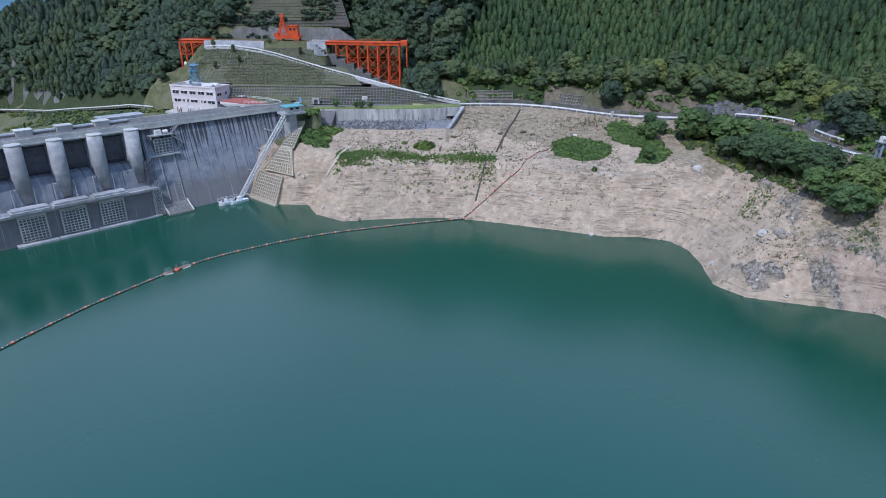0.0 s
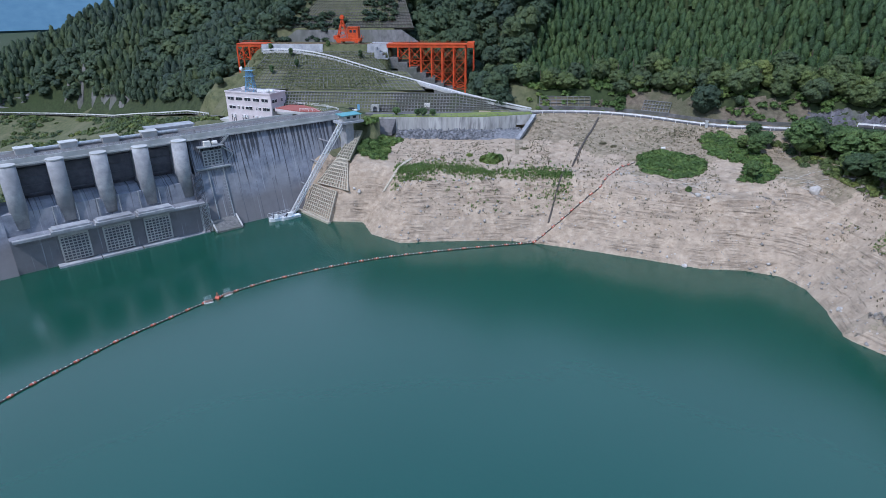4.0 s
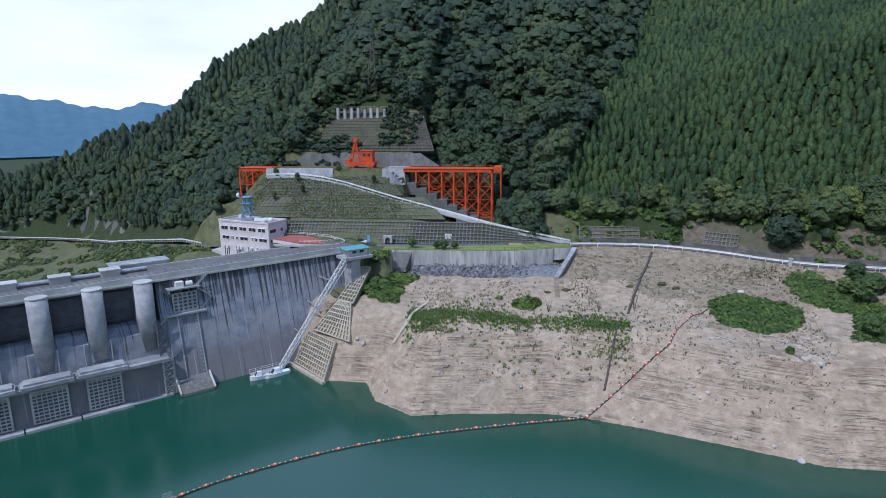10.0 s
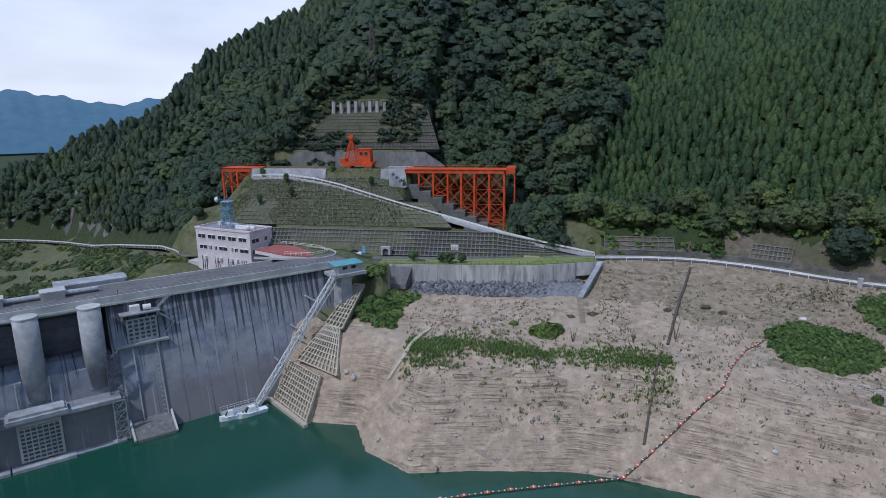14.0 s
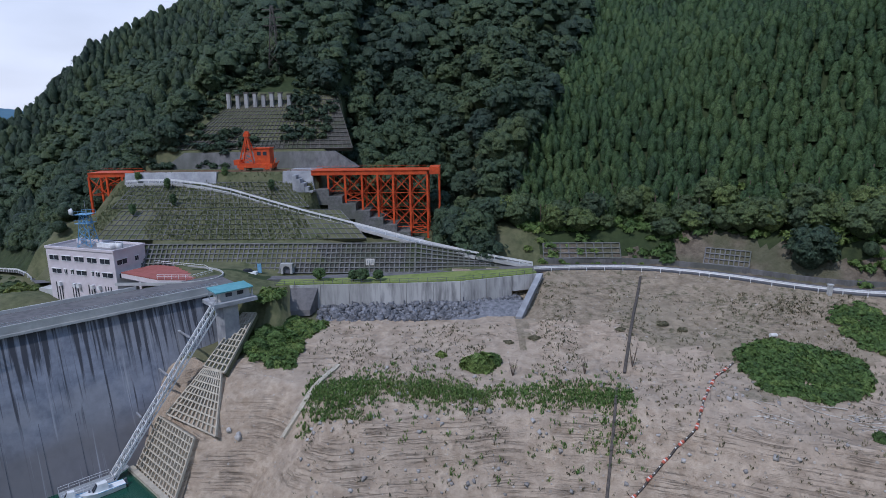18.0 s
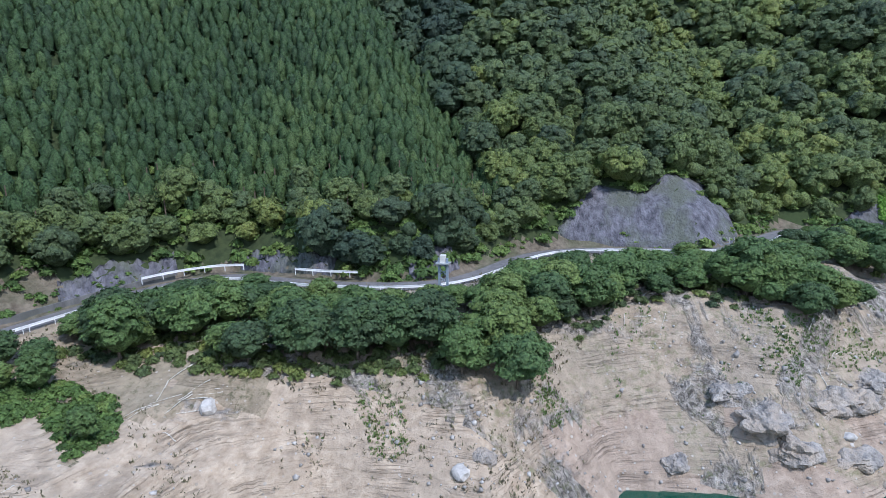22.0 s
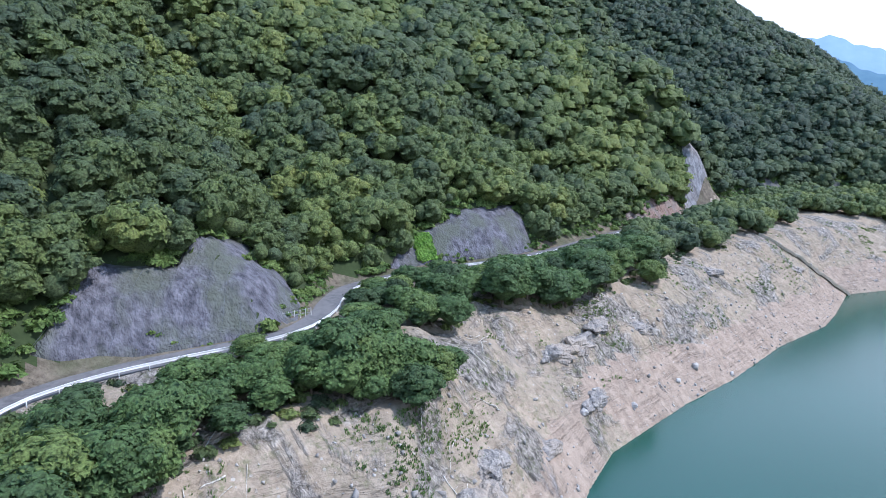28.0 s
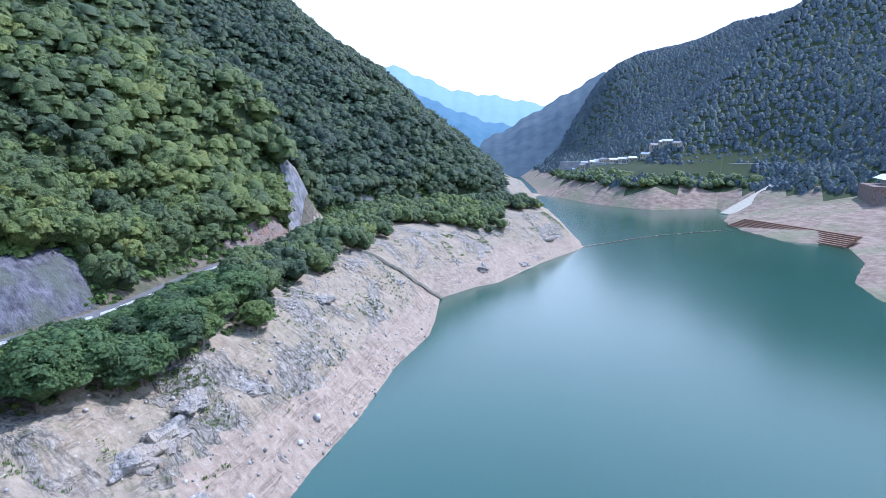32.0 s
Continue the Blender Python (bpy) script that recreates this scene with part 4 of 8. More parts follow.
def build_dam():
    dam = thing("dam", "tall weathered concrete gravity dam with five rounded piers", "dam")
    dam.matrix_world = DAM
    gravity = [(-1.2, -4), (0, 0), (7.5, CREST), (16.5, CREST), (24, -30), (-1.2, -30)]
    part("abutment_block", dam_section(-29.5, 24, gravity), M_dam, dam)
    part("left_block", dam_section(-170, -76.5, gravity), M_dam, dam)
    spill = [(0.6, -4), (0.6, 9.0), (3.2, 9.2), (3.9, 14.6), (5.6, 14.9), (7.4, 16.0), (10.5, 16.2), (13, 15.5), (24, -30), (0.6, -30)]
    part("spillway_block", dam_section(-76.5, -29.5, spill), M_dam, dam)
    part("deck", Solid().box(-170, 7.0, CREST + 0.003, 24, 16.9, CREST + 0.45).box(-76.5, 7.6, CREST - 1.0, -29.5, 16.5, CREST), M_asphalt, dam, "grey roadway along the crest")
    part("parapet", Solid().box(-170, 6.7, CREST - 0.5, 20, 7.05, CREST + 1.1).box(-170, 6.5, CREST - 0.7, 20, 6.7, CREST - 0.25), M_concl, dam)
    part("parapet", Solid().box(-170, 16.85, CREST - 0.2, 8, 17.2, CREST + 1.1), M_concl, dam)
    rail = Solid()
    for h in (1.35, 1.6):
        rail.beam((-170, 6.87, CREST + h), (20, 6.87, CREST + h), 0.06, 0.06)
    for i in range(0, 96):
        rail.beam((-170 + 2 * i, 6.87, CREST + 1.05), (-170 + 2 * i, 6.87, CREST + 1.6), 0.05, 0.05)
    part("handrail", rail, M_steel, dam)
    # piers and the gates between them
    px = [-32.4, -42.5, -52.6, -62.4, -72.6]
    for x in px:
        shaft = Solid().tube((x, 4.9, 10.6), (x, 4.9, 26.3), 2.0, n=20)
        pier = part("pier", shaft, M_conc, dam, "rounded pale concrete pier", True)
        part("cap", Solid().tube((x, 4.9, 26.3), (x, 4.9, 26.55), 2.07, n=20), M_concl, pier)
        part("corbel", Solid().prism([(x - 1.7, 3.2, 10.55), (x - 1.7, 6.4, 10.55), (x - 1.7, 6.4, 9.0)], (0, 0, 0), (3.4, 0, 0)), M_conc, pier)
        part("pier_wall", Solid().box(x - 1.7, 4.9, 10.6, x + 1.7, 16, 26.1), M_conc, pier)
    for a, b in zip(px[:-1], px[1:]):
        x0, x1 = b + 1.75, a - 1.75
        g = Solid()
        arc = [(9.6 + 2.2 * (1 - math.cos(q)), 20.5 + 5.6 * math.sin(q)) for q in np.linspace(-1.0, 1.0, 9)]
        g.prism([(x0, y, z) for y, z in arc] + [(x0, y + 0.35, z) for y, z in arc[::-1]], (0, 0, 0), (x1 - x0, 0, 0))
        gate = part("radial_gate", g, M_dark, dam, "dark curved steel spillway gate")
        ribs = Solid()
        for z in (17.2, 19.4, 21.6, 23.8):
            ribs.box(x0, 9.35, z, x1, 9.75, z + 0.25)
        part("gate_rib", ribs, M_dark, gate)
        part("gate_hood", Solid().box(x0, 7.6, 24.9, x1, 9.4, 25.6), M_conc, dam)
    # intake screens at the waterline
    for i, x in enumerate((-42.9, -53.0, -63.1)):
        # dark plate behind the bars, its colour standing in for shade in the openings
        bay = part("intake_screen", Solid().box(x - 3.3, 0.2, 0.9, x + 3.3, 0.62, 9.0), M_dark, dam, "square intake trash rack of pale concrete bars")
        for k in range(8):
            w = 0.4 if k in (0, 7) else 0.2
            xx = x - 3.2 + k * 6.4 / 7
            part("upright", Solid().box(xx - w / 2, -0.12, 0.9, xx + w / 2, 0.25, 8.6), M_concl, bay)
        for k in range(9):
            zz = 0.95 + k * 0.78
            part("crossbar", Solid().box(x - 3.3, -0.08, zz, x + 3.3, 0.22, zz + 0.2), M_concl, bay)
        part("head_panel", Solid().box(x - 3.3, -0.1, 7.6, x + 3.3, 0.22, 9.0), M_concl, bay)
        part("hood", Solid().box(x - 4.7, -1.6, 9.1, x + 4.6, 2.4, 9.85).box(x - 4.2, -1.0, 9.85, x + 4.2, 2.0, 10.3), M_conc, dam)
        part("sill", Solid().box(x - 4.9, -1.7, -0.8, x + 4.9, 0.8, 0.55), M_conc, dam)
        for o in (-2.6, 2.6):
            part("hoist_pipe", Solid().tube((x + o, 2.9, 9.2), (x + o, 3.6, 14.9), 0.14, n=8), M_steel, dam)
    part("ledge", Solid().box(-76, -0.5, 8.3, -29.5, 1.0, 9.0).box(-38, -0.9, -0.6, -29.5, 0.7, 0.25), M_conc, dam)
    # screen gantry with its rails and sloping slab
    gy = 5.2
    gantry = part("screen_gantry", Solid().box(-26.4, gy, 17.7, -21.0, gy + 0.3, 22.3), M_dark, dam, "steel grid screen with a service platform")
    for k in range(6):
        part("grid_bar", Solid().box(-26.5 + k * 1.06, gy - 0.25, 17.7, -26.15 + k * 1.06, gy, 22.4), M_steel, gantry)
    for k in range(6):
        part("grid_bar", Solid().box(-26.5, gy - 0.2, 17.7 + k * 0.88, -20.85, gy, 17.98 + k * 0.88), M_steel, gantry)
    part("platform", Solid().box(-28.9, gy - 1.3, 17.1, -19.2, gy + 1.6, 17.5), M_steel, gantry)
    part("top_platform", Solid().box(-27.4, gy - 0.9, 23.3, -20.2, gy + 2.4, 23.6).beam((-27, gy, 22.4), (-27, gy, 23.4), 0.3, 0.3).beam((-20.6, gy, 22.4), (-20.6, gy, 23.4), 0.3, 0.3), M_steel, gantry)
    part("winch", Solid().box(-25.4, gy, 23.6, -23.6, gy + 1.4, 24.9).tube((-23, gy + 0.6, 24.2), (-21.6, gy + 0.6, 24.2), 0.6, n=10), M_pale, gantry)
    st = Solid()
    for (xa, za), (xb, zb) in (((-20.3, 17.5), (-17.6, 20.3)), ((-17.6, 20.3), (-20.2, 22.6)), ((-20.6, 23.6), (-17.8, 26.2))):
        for o in (0.0, 0.9):
            st.beam((xa, gy + o, za), (xb, gy + o, zb), 0.12, 0.3)
            st.beam((xa, gy + o, za + 1.0), (xb, gy + o, zb + 1.0), 0.06, 0.06)
        for k in range(7):
            q = k / 6
            st.beam((xa + (xb - xa) * q, gy, za + (zb - za) * q), (xa + (xb - xa) * q, gy + 0.9, za + (zb - za) * q), 0.25, 0.04)
    part("stair", st, M_steel, gantry)
    part("guide_rail", Solid().beam((-25.9, 4.6, 17.2), (-25.9, 0.6, 2.6), 0.25, 0.3), M_steel, gantry)
    part("guide_rail", Solid().beam((-21.4, 4.6, 17.2), (-21.4, 0.6, 2.6), 0.25, 0.3), M_steel, gantry)
    for k in range(16):
        z = 2.8 + k * 0.9
        y = 0.5 + (z - 2.6) * 0.27
        part("ladder_rung", Solid().beam((-22.2, y, z), (-21.4, y, z), 0.08, 0.08), M_steel, gantry)
    part("apron_slab", Solid().hexa([(-28.3, -3.4, -1), (-20.9, -3.4, -1), (-20.9, 1.5, -1), (-28.3, 1.5, -1), (-28.3, -3.2, 0.5), (-20.9, -3.2, 0.5), (-20.9, 1.2, 3.2), (-28.3, 1.2, 3.2)]), M_crib, dam, "sloping concrete slab at the waterline")
    part("apron_curb", Solid().hexa([(-28.6, -3.4, 0.4), (-28.2, -3.4, 0.4), (-28.2, 1.2, 3.0), (-28.6, 1.2, 3.0), (-28.6, -3.4, 0.8), (-28.2, -3.4, 0.8), (-28.2, 1.2, 3.5), (-28.6, 1.2, 3.5)]), M_concl, dam)
    part("apron_curb", Solid().hexa([(-21.0, -3.4, 0.4), (-20.6, -3.4, 0.4), (-20.6, 1.2, 3.0), (-21.0, 1.2, 3.0), (-21.0, -3.4, 0.8), (-20.6, -3.4, 0.8), (-20.6, 1.2, 3.5), (-21.0, 1.2, 3.5)]), M_concl, dam)
    for z0, z1, x0, x1, y0 in ((0.3, 8.6, -31.0, -28.9, -0.9), (9.2, 17.2, -31.0, -28.7, 1.6)):
        tw = Solid()
        for x in (x0, x1):
            for y in (y0, y0 + 1.5):
                tw.beam((x, y, z0), (x, y, z1), 0.16, 0.16)
        n = 4
        for k in range(n):
            za, zb = z0 + (z1 - z0) * k / n, z0 + (z1 - z0) * (k + 1) / n
            tw.beam((x0, y0, za), (x1, y0, zb), 0.1, 0.1).beam((x1, y0, za), (x0, y0, zb), 0.1, 0.1)
            tw.beam((x0, y0, zb), (x1, y0, zb), 0.14, 0.14).beam((x0, y0 + 1.5, za), (x1, y0 + 1.5, zb), 0.5, 0.08).beam((x0, y0, za), (x0, y0 + 1.5, zb), 0.1, 0.1)
        part("stair_tower", tw, M_dark if z0 > 5 else M_steel, dam, "dark lattice steel stair tower")
    gauge = part("water_gauge", Solid().beam((-84.4, -0.3, -0.3), (-84.4, 4.9, 18.0), 0.7, 0.12, (0, -1, 0)), M_blue, dam, "blue water level gauge strip")
    for k in range(18):
        z = 0.5 + k
        part("tick", Solid().box(-84.7, -0.42 + z * BATTER, z - 0.12, -84.1, -0.2 + z * BATTER, z + 0.12), M_pale, gauge)
    # vertical joints of the face
    for k in range(0, 9):
        x = -28 + k * 5.2
        part("joint", Solid().beam((x, -0.02, 0.1), (x, 7.45, CREST - 0.6), 0.09, 0.05, (0, -1, 0)), M_dark, dam)
    # hoist houses on the crest
    for k in range(4):
        x = -37.4 - 10.05 * k
        hh = part("hoist_house", Solid().box(x - 2.0, 13.4, CREST + 0.45, x + 2.0, 16.4, CREST + 1.9).box(x - 2.2, 13.2, CREST + 1.9, x + 2.2, 16.6, CREST + 2.15), M_concl, dam, "low pale hoist housing")
        part("torque_tube", Solid().tube((x + 2.1, 14.9, CREST + 1.1), (x + 7.9, 14.9, CREST + 1.1), 0.5, n=10), M_steel, hh)
    part("control_house", Solid().box(-36.5, 17.3, CREST - 6, -24, 22, CREST + 1.6).box(-37, 17.2, CREST + 1.6, -23.6, 22.4, CREST + 2.0), M_conc, dam, "grey flat-roofed machinery house")
    part("lamp_post", Solid().tube((-27, 6.9, CREST + 1), (-27, 6.9, CREST + 2.2), 0.06, n=6), M_dark, dam)


build_dam()


# ---- boat incline, booth and pontoon ----
def build_incline():
    inc = thing("boat_incline", "long steel lattice boat incline down to the water", "incline")
    inc.matrix_world = DAM
    a, b = Vector((-4.2, -2.2, 0.9)), Vector((15.8, -1.2, 26.0))
    drop = Vector((0, 0, -1.5))
    for o in (-0.95, 0.95):
        oo = Vector((0, o, 0))
        part("stringer", Solid().beam(a + oo, b + oo, 0.2, 0.3), M_white, inc)
        part("lower_chord", Solid().beam(a + oo + drop * 0.5, b + oo + drop, 0.16, 0.2), M_white, inc)
    n = 20
    for k in range(n):
        p, q = a.lerp(b, k / n), a.lerp(b, (k + 1) / n)
        s_ = Solid().beam(p + Vector((0, -0.95, 0)), p + Vector((0, 0.95, 0)), 0.12, 0.12)
        s_.beam(p + Vector((0, -0.95, 0)), q + Vector((0, 0.95, 0)), 0.07, 0.07)
        for o in (-0.95, 0.95):
            lo = Vector((0, o, 0)) + drop * (0.5 + 0.5 * (k + 0.5) / n)
            s_.beam(p + Vector((0, o, 0)), p.lerp(q, 0.5) + lo, 0.08, 0.08).beam(p.lerp(q, 0.5) + lo, q + Vector((0, o, 0)), 0.08, 0.08)
        part("lattice_panel", s_, M_white, inc)
    hr = Solid().beam(a + Vector((0, -1.1, 1.2)), b + Vector((0, -1.1, 1.2)), 0.08, 0.08)
    for k in range(14):
        p = a.lerp(b, k / 13)
        hr.beam(p + Vector((0, -1.1, 0)), p + Vector((0, -1.1, 1.2)), 0.06, 0.06)
    part("handrail", hr, M_steel, inc)
    for k in (0.3, 0.55, 0.78):
        p = a.lerp(b, k)
        part("support", Solid().beam((p.x, 0, p.z), (p.x, 6, p.z - 0.2), 0.3, 0.3).beam((p.x, p.y, p.z - 0.2), (p.x, p.y + 3, p.z - 3.2), 0.2, 0.2), M_conc, inc)
    boo = thing("booth", "small winch booth with a teal sheet roof", "booth")
    boo.matrix_world = DAM
    part("pillar", Solid().box(17.2, -1.6, -2, 20.0, 2.4, 25.4).box(15.4, -2.3, 25.4, 23.6, 3.4, 26.1), M_conc, boo, "tall concrete pillar")
    part("wall", Solid().box(17.0, -1.2, 26.1, 22.6, 2.0, 28.0), M_concl, boo)
    part("window", Solid().box(18.0, -1.26, 26.9, 19.2, -1.21, 27.6), M_glass, boo)
    part("window", Solid().box(20.2, -1.26, 26.9, 21.4, -1.21, 27.6), M_glass, boo)
    part("roof", Solid().hexa([(16.0, -1.8, 27.9), (23.2, -1.8, 27.9), (23.2, 2.4, 28.1), (16.0, 2.4, 28.1), (16.0, -1.8, 28.1), (23.2, -1.8, 28.1), (23.2, 2.4, 28.35), (16.0, 2.4, 28.35)]), M_teal, boo)
    for x, y in ((16.3, -1.6), (16.3, 2.1), (22.9, -1.6)):
        part("post", Solid().box(x - 0.1, y - 0.1, 26.1, x + 0.1, y + 0.1, 28.1), M_steel, boo)


build_incline()


def build_boat(at, turn, size, label):
    b = thing("boat", label, "boat", group="moored boats")
    b.matrix_world = pose(*at, 0, 0, turn)
    L, W = size, size * 0.32
    rings = []
    for k, (x, w, zt) in enumerate(((-0.5, 0.8, 0.75), (-0.2, 1.0, 0.75), (0.15, 0.95, 0.85), (0.38, 0.6, 1.0), (0.5, 0.06, 1.15))):
        rings.append([(x * L, -w * W / 2, zt), (x * L, -w * W / 2 * 0.7, -0.15), (x * L, w * W / 2 * 0.7, -0.15), (x * L, w * W / 2, zt)])
    s = Solid()
    for r in rings:
        s.v += r
    for k in range(4):
        for i in range(3):
            s.f.append((4 * k + i, 4 * k + i + 1, 4 * k + 5 + i, 4 * k + 4 + i))
        s.f.append((4 * k + 3, 4 * k, 4 * k + 4, 4 * k + 7))
    s.f += [(0, 1, 2, 3), (16, 19, 18, 17)]
    part("hull", s, M_boat, b)
    part("rub_rail", Solid().beam((-0.5 * L, -0.41 * W, 0.72), (0.15 * L, -0.49 * W, 0.84), 0.1, 0.12).beam((-0.5 * L, 0.41 * W, 0.72), (0.15 * L, 0.49 * W, 0.84), 0.1, 0.12), M_blue, b)
    cab = part("cabin", Solid().hexa([(-0.12 * L, -0.3 * W, 0.8), (0.22 * L, -0.28 * W, 0.8), (0.22 * L, 0.28 * W, 0.8), (-0.12 * L, 0.3 * W, 0.8), (-0.1 * L, -0.26 * W, 2.0), (0.1 * L, -0.24 * W, 2.0), (0.1 * L, 0.24 * W, 2.0), (-0.1 * L, 0.26 * W, 2.0)]), M_boat, b)
    part("windscreen", Solid().hexa([(0.215 * L, -0.24 * W, 1.0), (0.235 * L, -0.24 * W, 1.0), (0.235 * L, 0.24 * W, 1.0), (0.215 * L, 0.24 * W, 1.0), (0.115 * L, -0.2 * W, 1.85), (0.135 * L, -0.2 * W, 1.85), (0.135 * L, 0.2 * W, 1.85), (0.115 * L, 0.2 * W, 1.85)]), M_glass, cab)
    part("outboard_motor", Solid().box(-0.56 * L, -0.2, 0.2, -0.5 * L, 0.2, 1.2), M_dark, b)


build_boat((-67.9, 188.4, 0.05), 225, 6.4, "white cabin boat moored at the foot of the incline")
build_boat((-71.4, 185.9, 0.05), 215, 4.6, "small white open boat moored by the pontoon")


def build_pontoon():
    p = thing("pontoon", "floating steel pontoon with a railed gangway", "pontoon", (-70.9, 189.6, 0))
    p.rotation_euler.z = radians(45)
    part("deck", Solid().box(-4.2, -1.4, 0.25, 3.4, 1.4, 0.55), M_steel, p)
    for x in (-3.4, -0.4, 2.6):
        part("float", Solid().tube((x, -1.5, 0.1), (x, 1.5, 0.1), 0.42, n=10), M_pale, p)
    r = Solid()
    for y in (-1.35, 1.35):
        r.beam((-4.1, y, 1.5), (3.3, y, 1.5), 0.06, 0.06).beam((-4.1, y, 1.05), (3.3, y, 1.05), 0.05, 0.05)
        for k in range(6):
            r.beam((-4.1 + k * 1.48, y, 0.5), (-4.1 + k * 1.48, y, 1.5), 0.06, 0.06)
    part("railing", r, M_white, p)
    part("gangway", Solid().beam((3.2, 0, 0.6), (6.0, 0.4, 1.4), 1.2, 0.15), M_steel, p)


build_pontoon()

# ---- office building with its tower ----
BX = Vector((-86.3 + 105.7, 229.3 - 235.4, 0)).normalized()
OFFICE = Matrix(((BX.x, -BX.y, 0, -105.7), (BX.y, BX.x, 0, 235.4), (0, 0, 1, 0), (0, 0, 0, 1)))   # local x along the long front, y back


def build_office():
    o = thing("office_building", "pale pink three-storey dam office with strip windows", "building")
    o.matrix_world = OFFICE
    L, D, Z0, Z1 = 20.4, 8.6, 13.0, 30.6
    part("wall", Solid().box(0, 0, Z0, L, D, Z1), M_pink, o)
    part("parapet", Solid().box(-0.15, -0.15, Z1, L + 0.15, 0.25, Z1 + 0.55).box(-0.15, D - 0.25, Z1, L + 0.15, D + 0.15, Z1 + 0.55).box(-0.15, 0.25, Z1, 0.25, D - 0.25, Z1 + 0.55).box(L - 0.25, 0.25, Z1, L + 0.15, D - 0.25, Z1 + 0.55), M_pink, o)
    part("roof", Solid().box(0.25, 0.25, Z1, L - 0.25, D - 0.25, Z1 + 0.12), M_roofgrey, o)
    part("plinth", Solid().box(-4.6, 0.3, Z0, -0.01, D - 1, 20.6), M_concl, o)

    def win(x, z, w, h, side=False):
        if side:
            f = Solid().box(L, x, z, L + 0.05, x + w, z + h)
            wdw = part("window", f, M_glass, o)
            part("window_frame", Solid().box(L, x - 0.08, z - 0.08, L + 0.12, x + w + 0.08, z).box(L, x - 0.08, z + h, L + 0.22, x + w + 0.08, z + h + 0.14).box(L, x + w / 2 - 0.04, z, L + 0.09, x + w / 2 + 0.04, z + h), M_white, wdw)
        else:
            f = Solid().box(x, -0.05, z, x + w, 0, z + h)
            wdw = part("window", f, M_glass, o)
            part("window_frame", Solid().box(x - 0.08, -0.12, z - 0.08, x + w + 0.08, 0, z).box(x - 0.08, -0.25, z + h, x + w + 0.08, 0, z + h + 0.14).box(x + w / 2 - 0.04, -0.09, z, x + w / 2 + 0.04, 0, z + h), M_white, wdw)
    for k in range(5):
        win(0.9 + 3.85 * k, 28.0, 2.75, 1.1)
    for x, w in ((1.2, 2.8), (5.0, 0.8), (7.0, 0.8), (8.7, 3.0), (13.4, 0.5), (14.6, 1.0), (16.5, 3.0)):
        win(x, 24.9, w, 1.05)
    for y, w in ((0.7, 2.6), (5.6, 0.9)):
        win(y, 27.7, w, 1.1, True)
    for y, w in ((0.9, 3.6), (5.4, 0.9)):
        win(y, 24.7, w, 1.1, True)
    for k in range(4):
        for j in range(3):
            x = 1.8 + k * 5.0 + j * 0.8
            part("vent_fin", Solid().box(x, -0.12, 18.5, x + 0.18, 0, 22.8), M_glass, o)
    for x in (3.0, 7.6, 8.8, 13.0, 15.0):
        part("vent_cowl", Solid().box(x, -0.7, 22.0, x + 0.7, 0, 22.9), M_white, o)
    for k, (x, y) in enumerate(((17.2, 3.2), (18.6, 3.4))):
        ac = part("cooling_unit", Solid().tube((x, y, 30.75), (x, y, 32.2), 0.75, n=14), M_white, o, "white round rooftop cooling unit", True)
        part("fan_guard", Solid().tube((x, y, 32.2), (x, y, 32.3), 0.6, n=14), M_roofgrey, ac)
    part("duct", Solid().box(11.8, 3.4, 30.75, 16.6, 4.4, 31.7), M_white, o)
    part("hatch", Solid().box(3.2, 5.4, 30.75, 4.6, 6.8, 31.9), M_pink, o)
    t = thing("antenna_tower", "blue steel lattice antenna tower with white dishes", "tower", (-96.2, 236.6, 30.7))
    legs = [(-1.6, -1.6), (1.6, -1.6), (1.6, 1.6), (-1.6, 1.6)]
    top = [(-0.75, -0.75), (0.75, -0.75), (0.75, 0.75), (-0.75, 0.75)]
    for (a, b), (c, d) in zip(legs, top):
        part("leg", Solid().beam((a, b, 0), (c, d, 7.4), 0.16, 0.16), M_blue, t)
    br = Solid()
    for i in range(4):
        for k in range(4):
            q0, q1 = k / 4, (k + 1) / 4
            P0 = Vector((*legs[i], 0)).lerp(Vector((*top[i], 7.4)), q0)
            P1 = Vector((*legs[(i + 1) % 4], 0)).lerp(Vector((*top[(i + 1) % 4], 7.4)), q1)
            Q0 = Vector((*legs[(i + 1) % 4], 0)).lerp(Vector((*top[(i + 1) % 4], 7.4)), q0)
            Q1 = Vector((*legs[i], 0)).lerp(Vector((*top[i], 7.4)), q1)
            br.beam(P0, P1, 0.08, 0.08).beam(Q0, Q1, 0.08, 0.08).beam(P1, Q1, 0.08, 0.08)
    part("brace", br, M_blue, t)
    for z in (5.4, 7.4):
        pf = Solid().box(-1.6, -1.6, z, 1.6, 1.6, z + 0.12)
        for q in range(8):
            a = (-1.6 + 3.2 * (q % 4) / 3, -1.6 if q < 4 else 1.6)
            pf.beam((*a, z), (*a, z + 0.9), 0.05, 0.05)
        pf.beam((-1.6, -1.6, z + 0.9), (1.6, -1.6, z + 0.9), 0.05, 0.05).beam((-1.6, 1.6, z + 0.9), (1.6, 1.6, z + 0.9), 0.05, 0.05)
        part("platform", pf, M_blue, t)
    part("dish", Solid().tube((-1.9, -1.5, 8.2), (-2.2, -1.9, 8.2), 0.85, 0.6, n=16), M_white, t, "white round dish antenna", True)
    part("mast", Solid().tube((0.3, 0, 7.4), (0.3, 0, 10.6), 0.06, n=6), M_steel, t)


build_office()


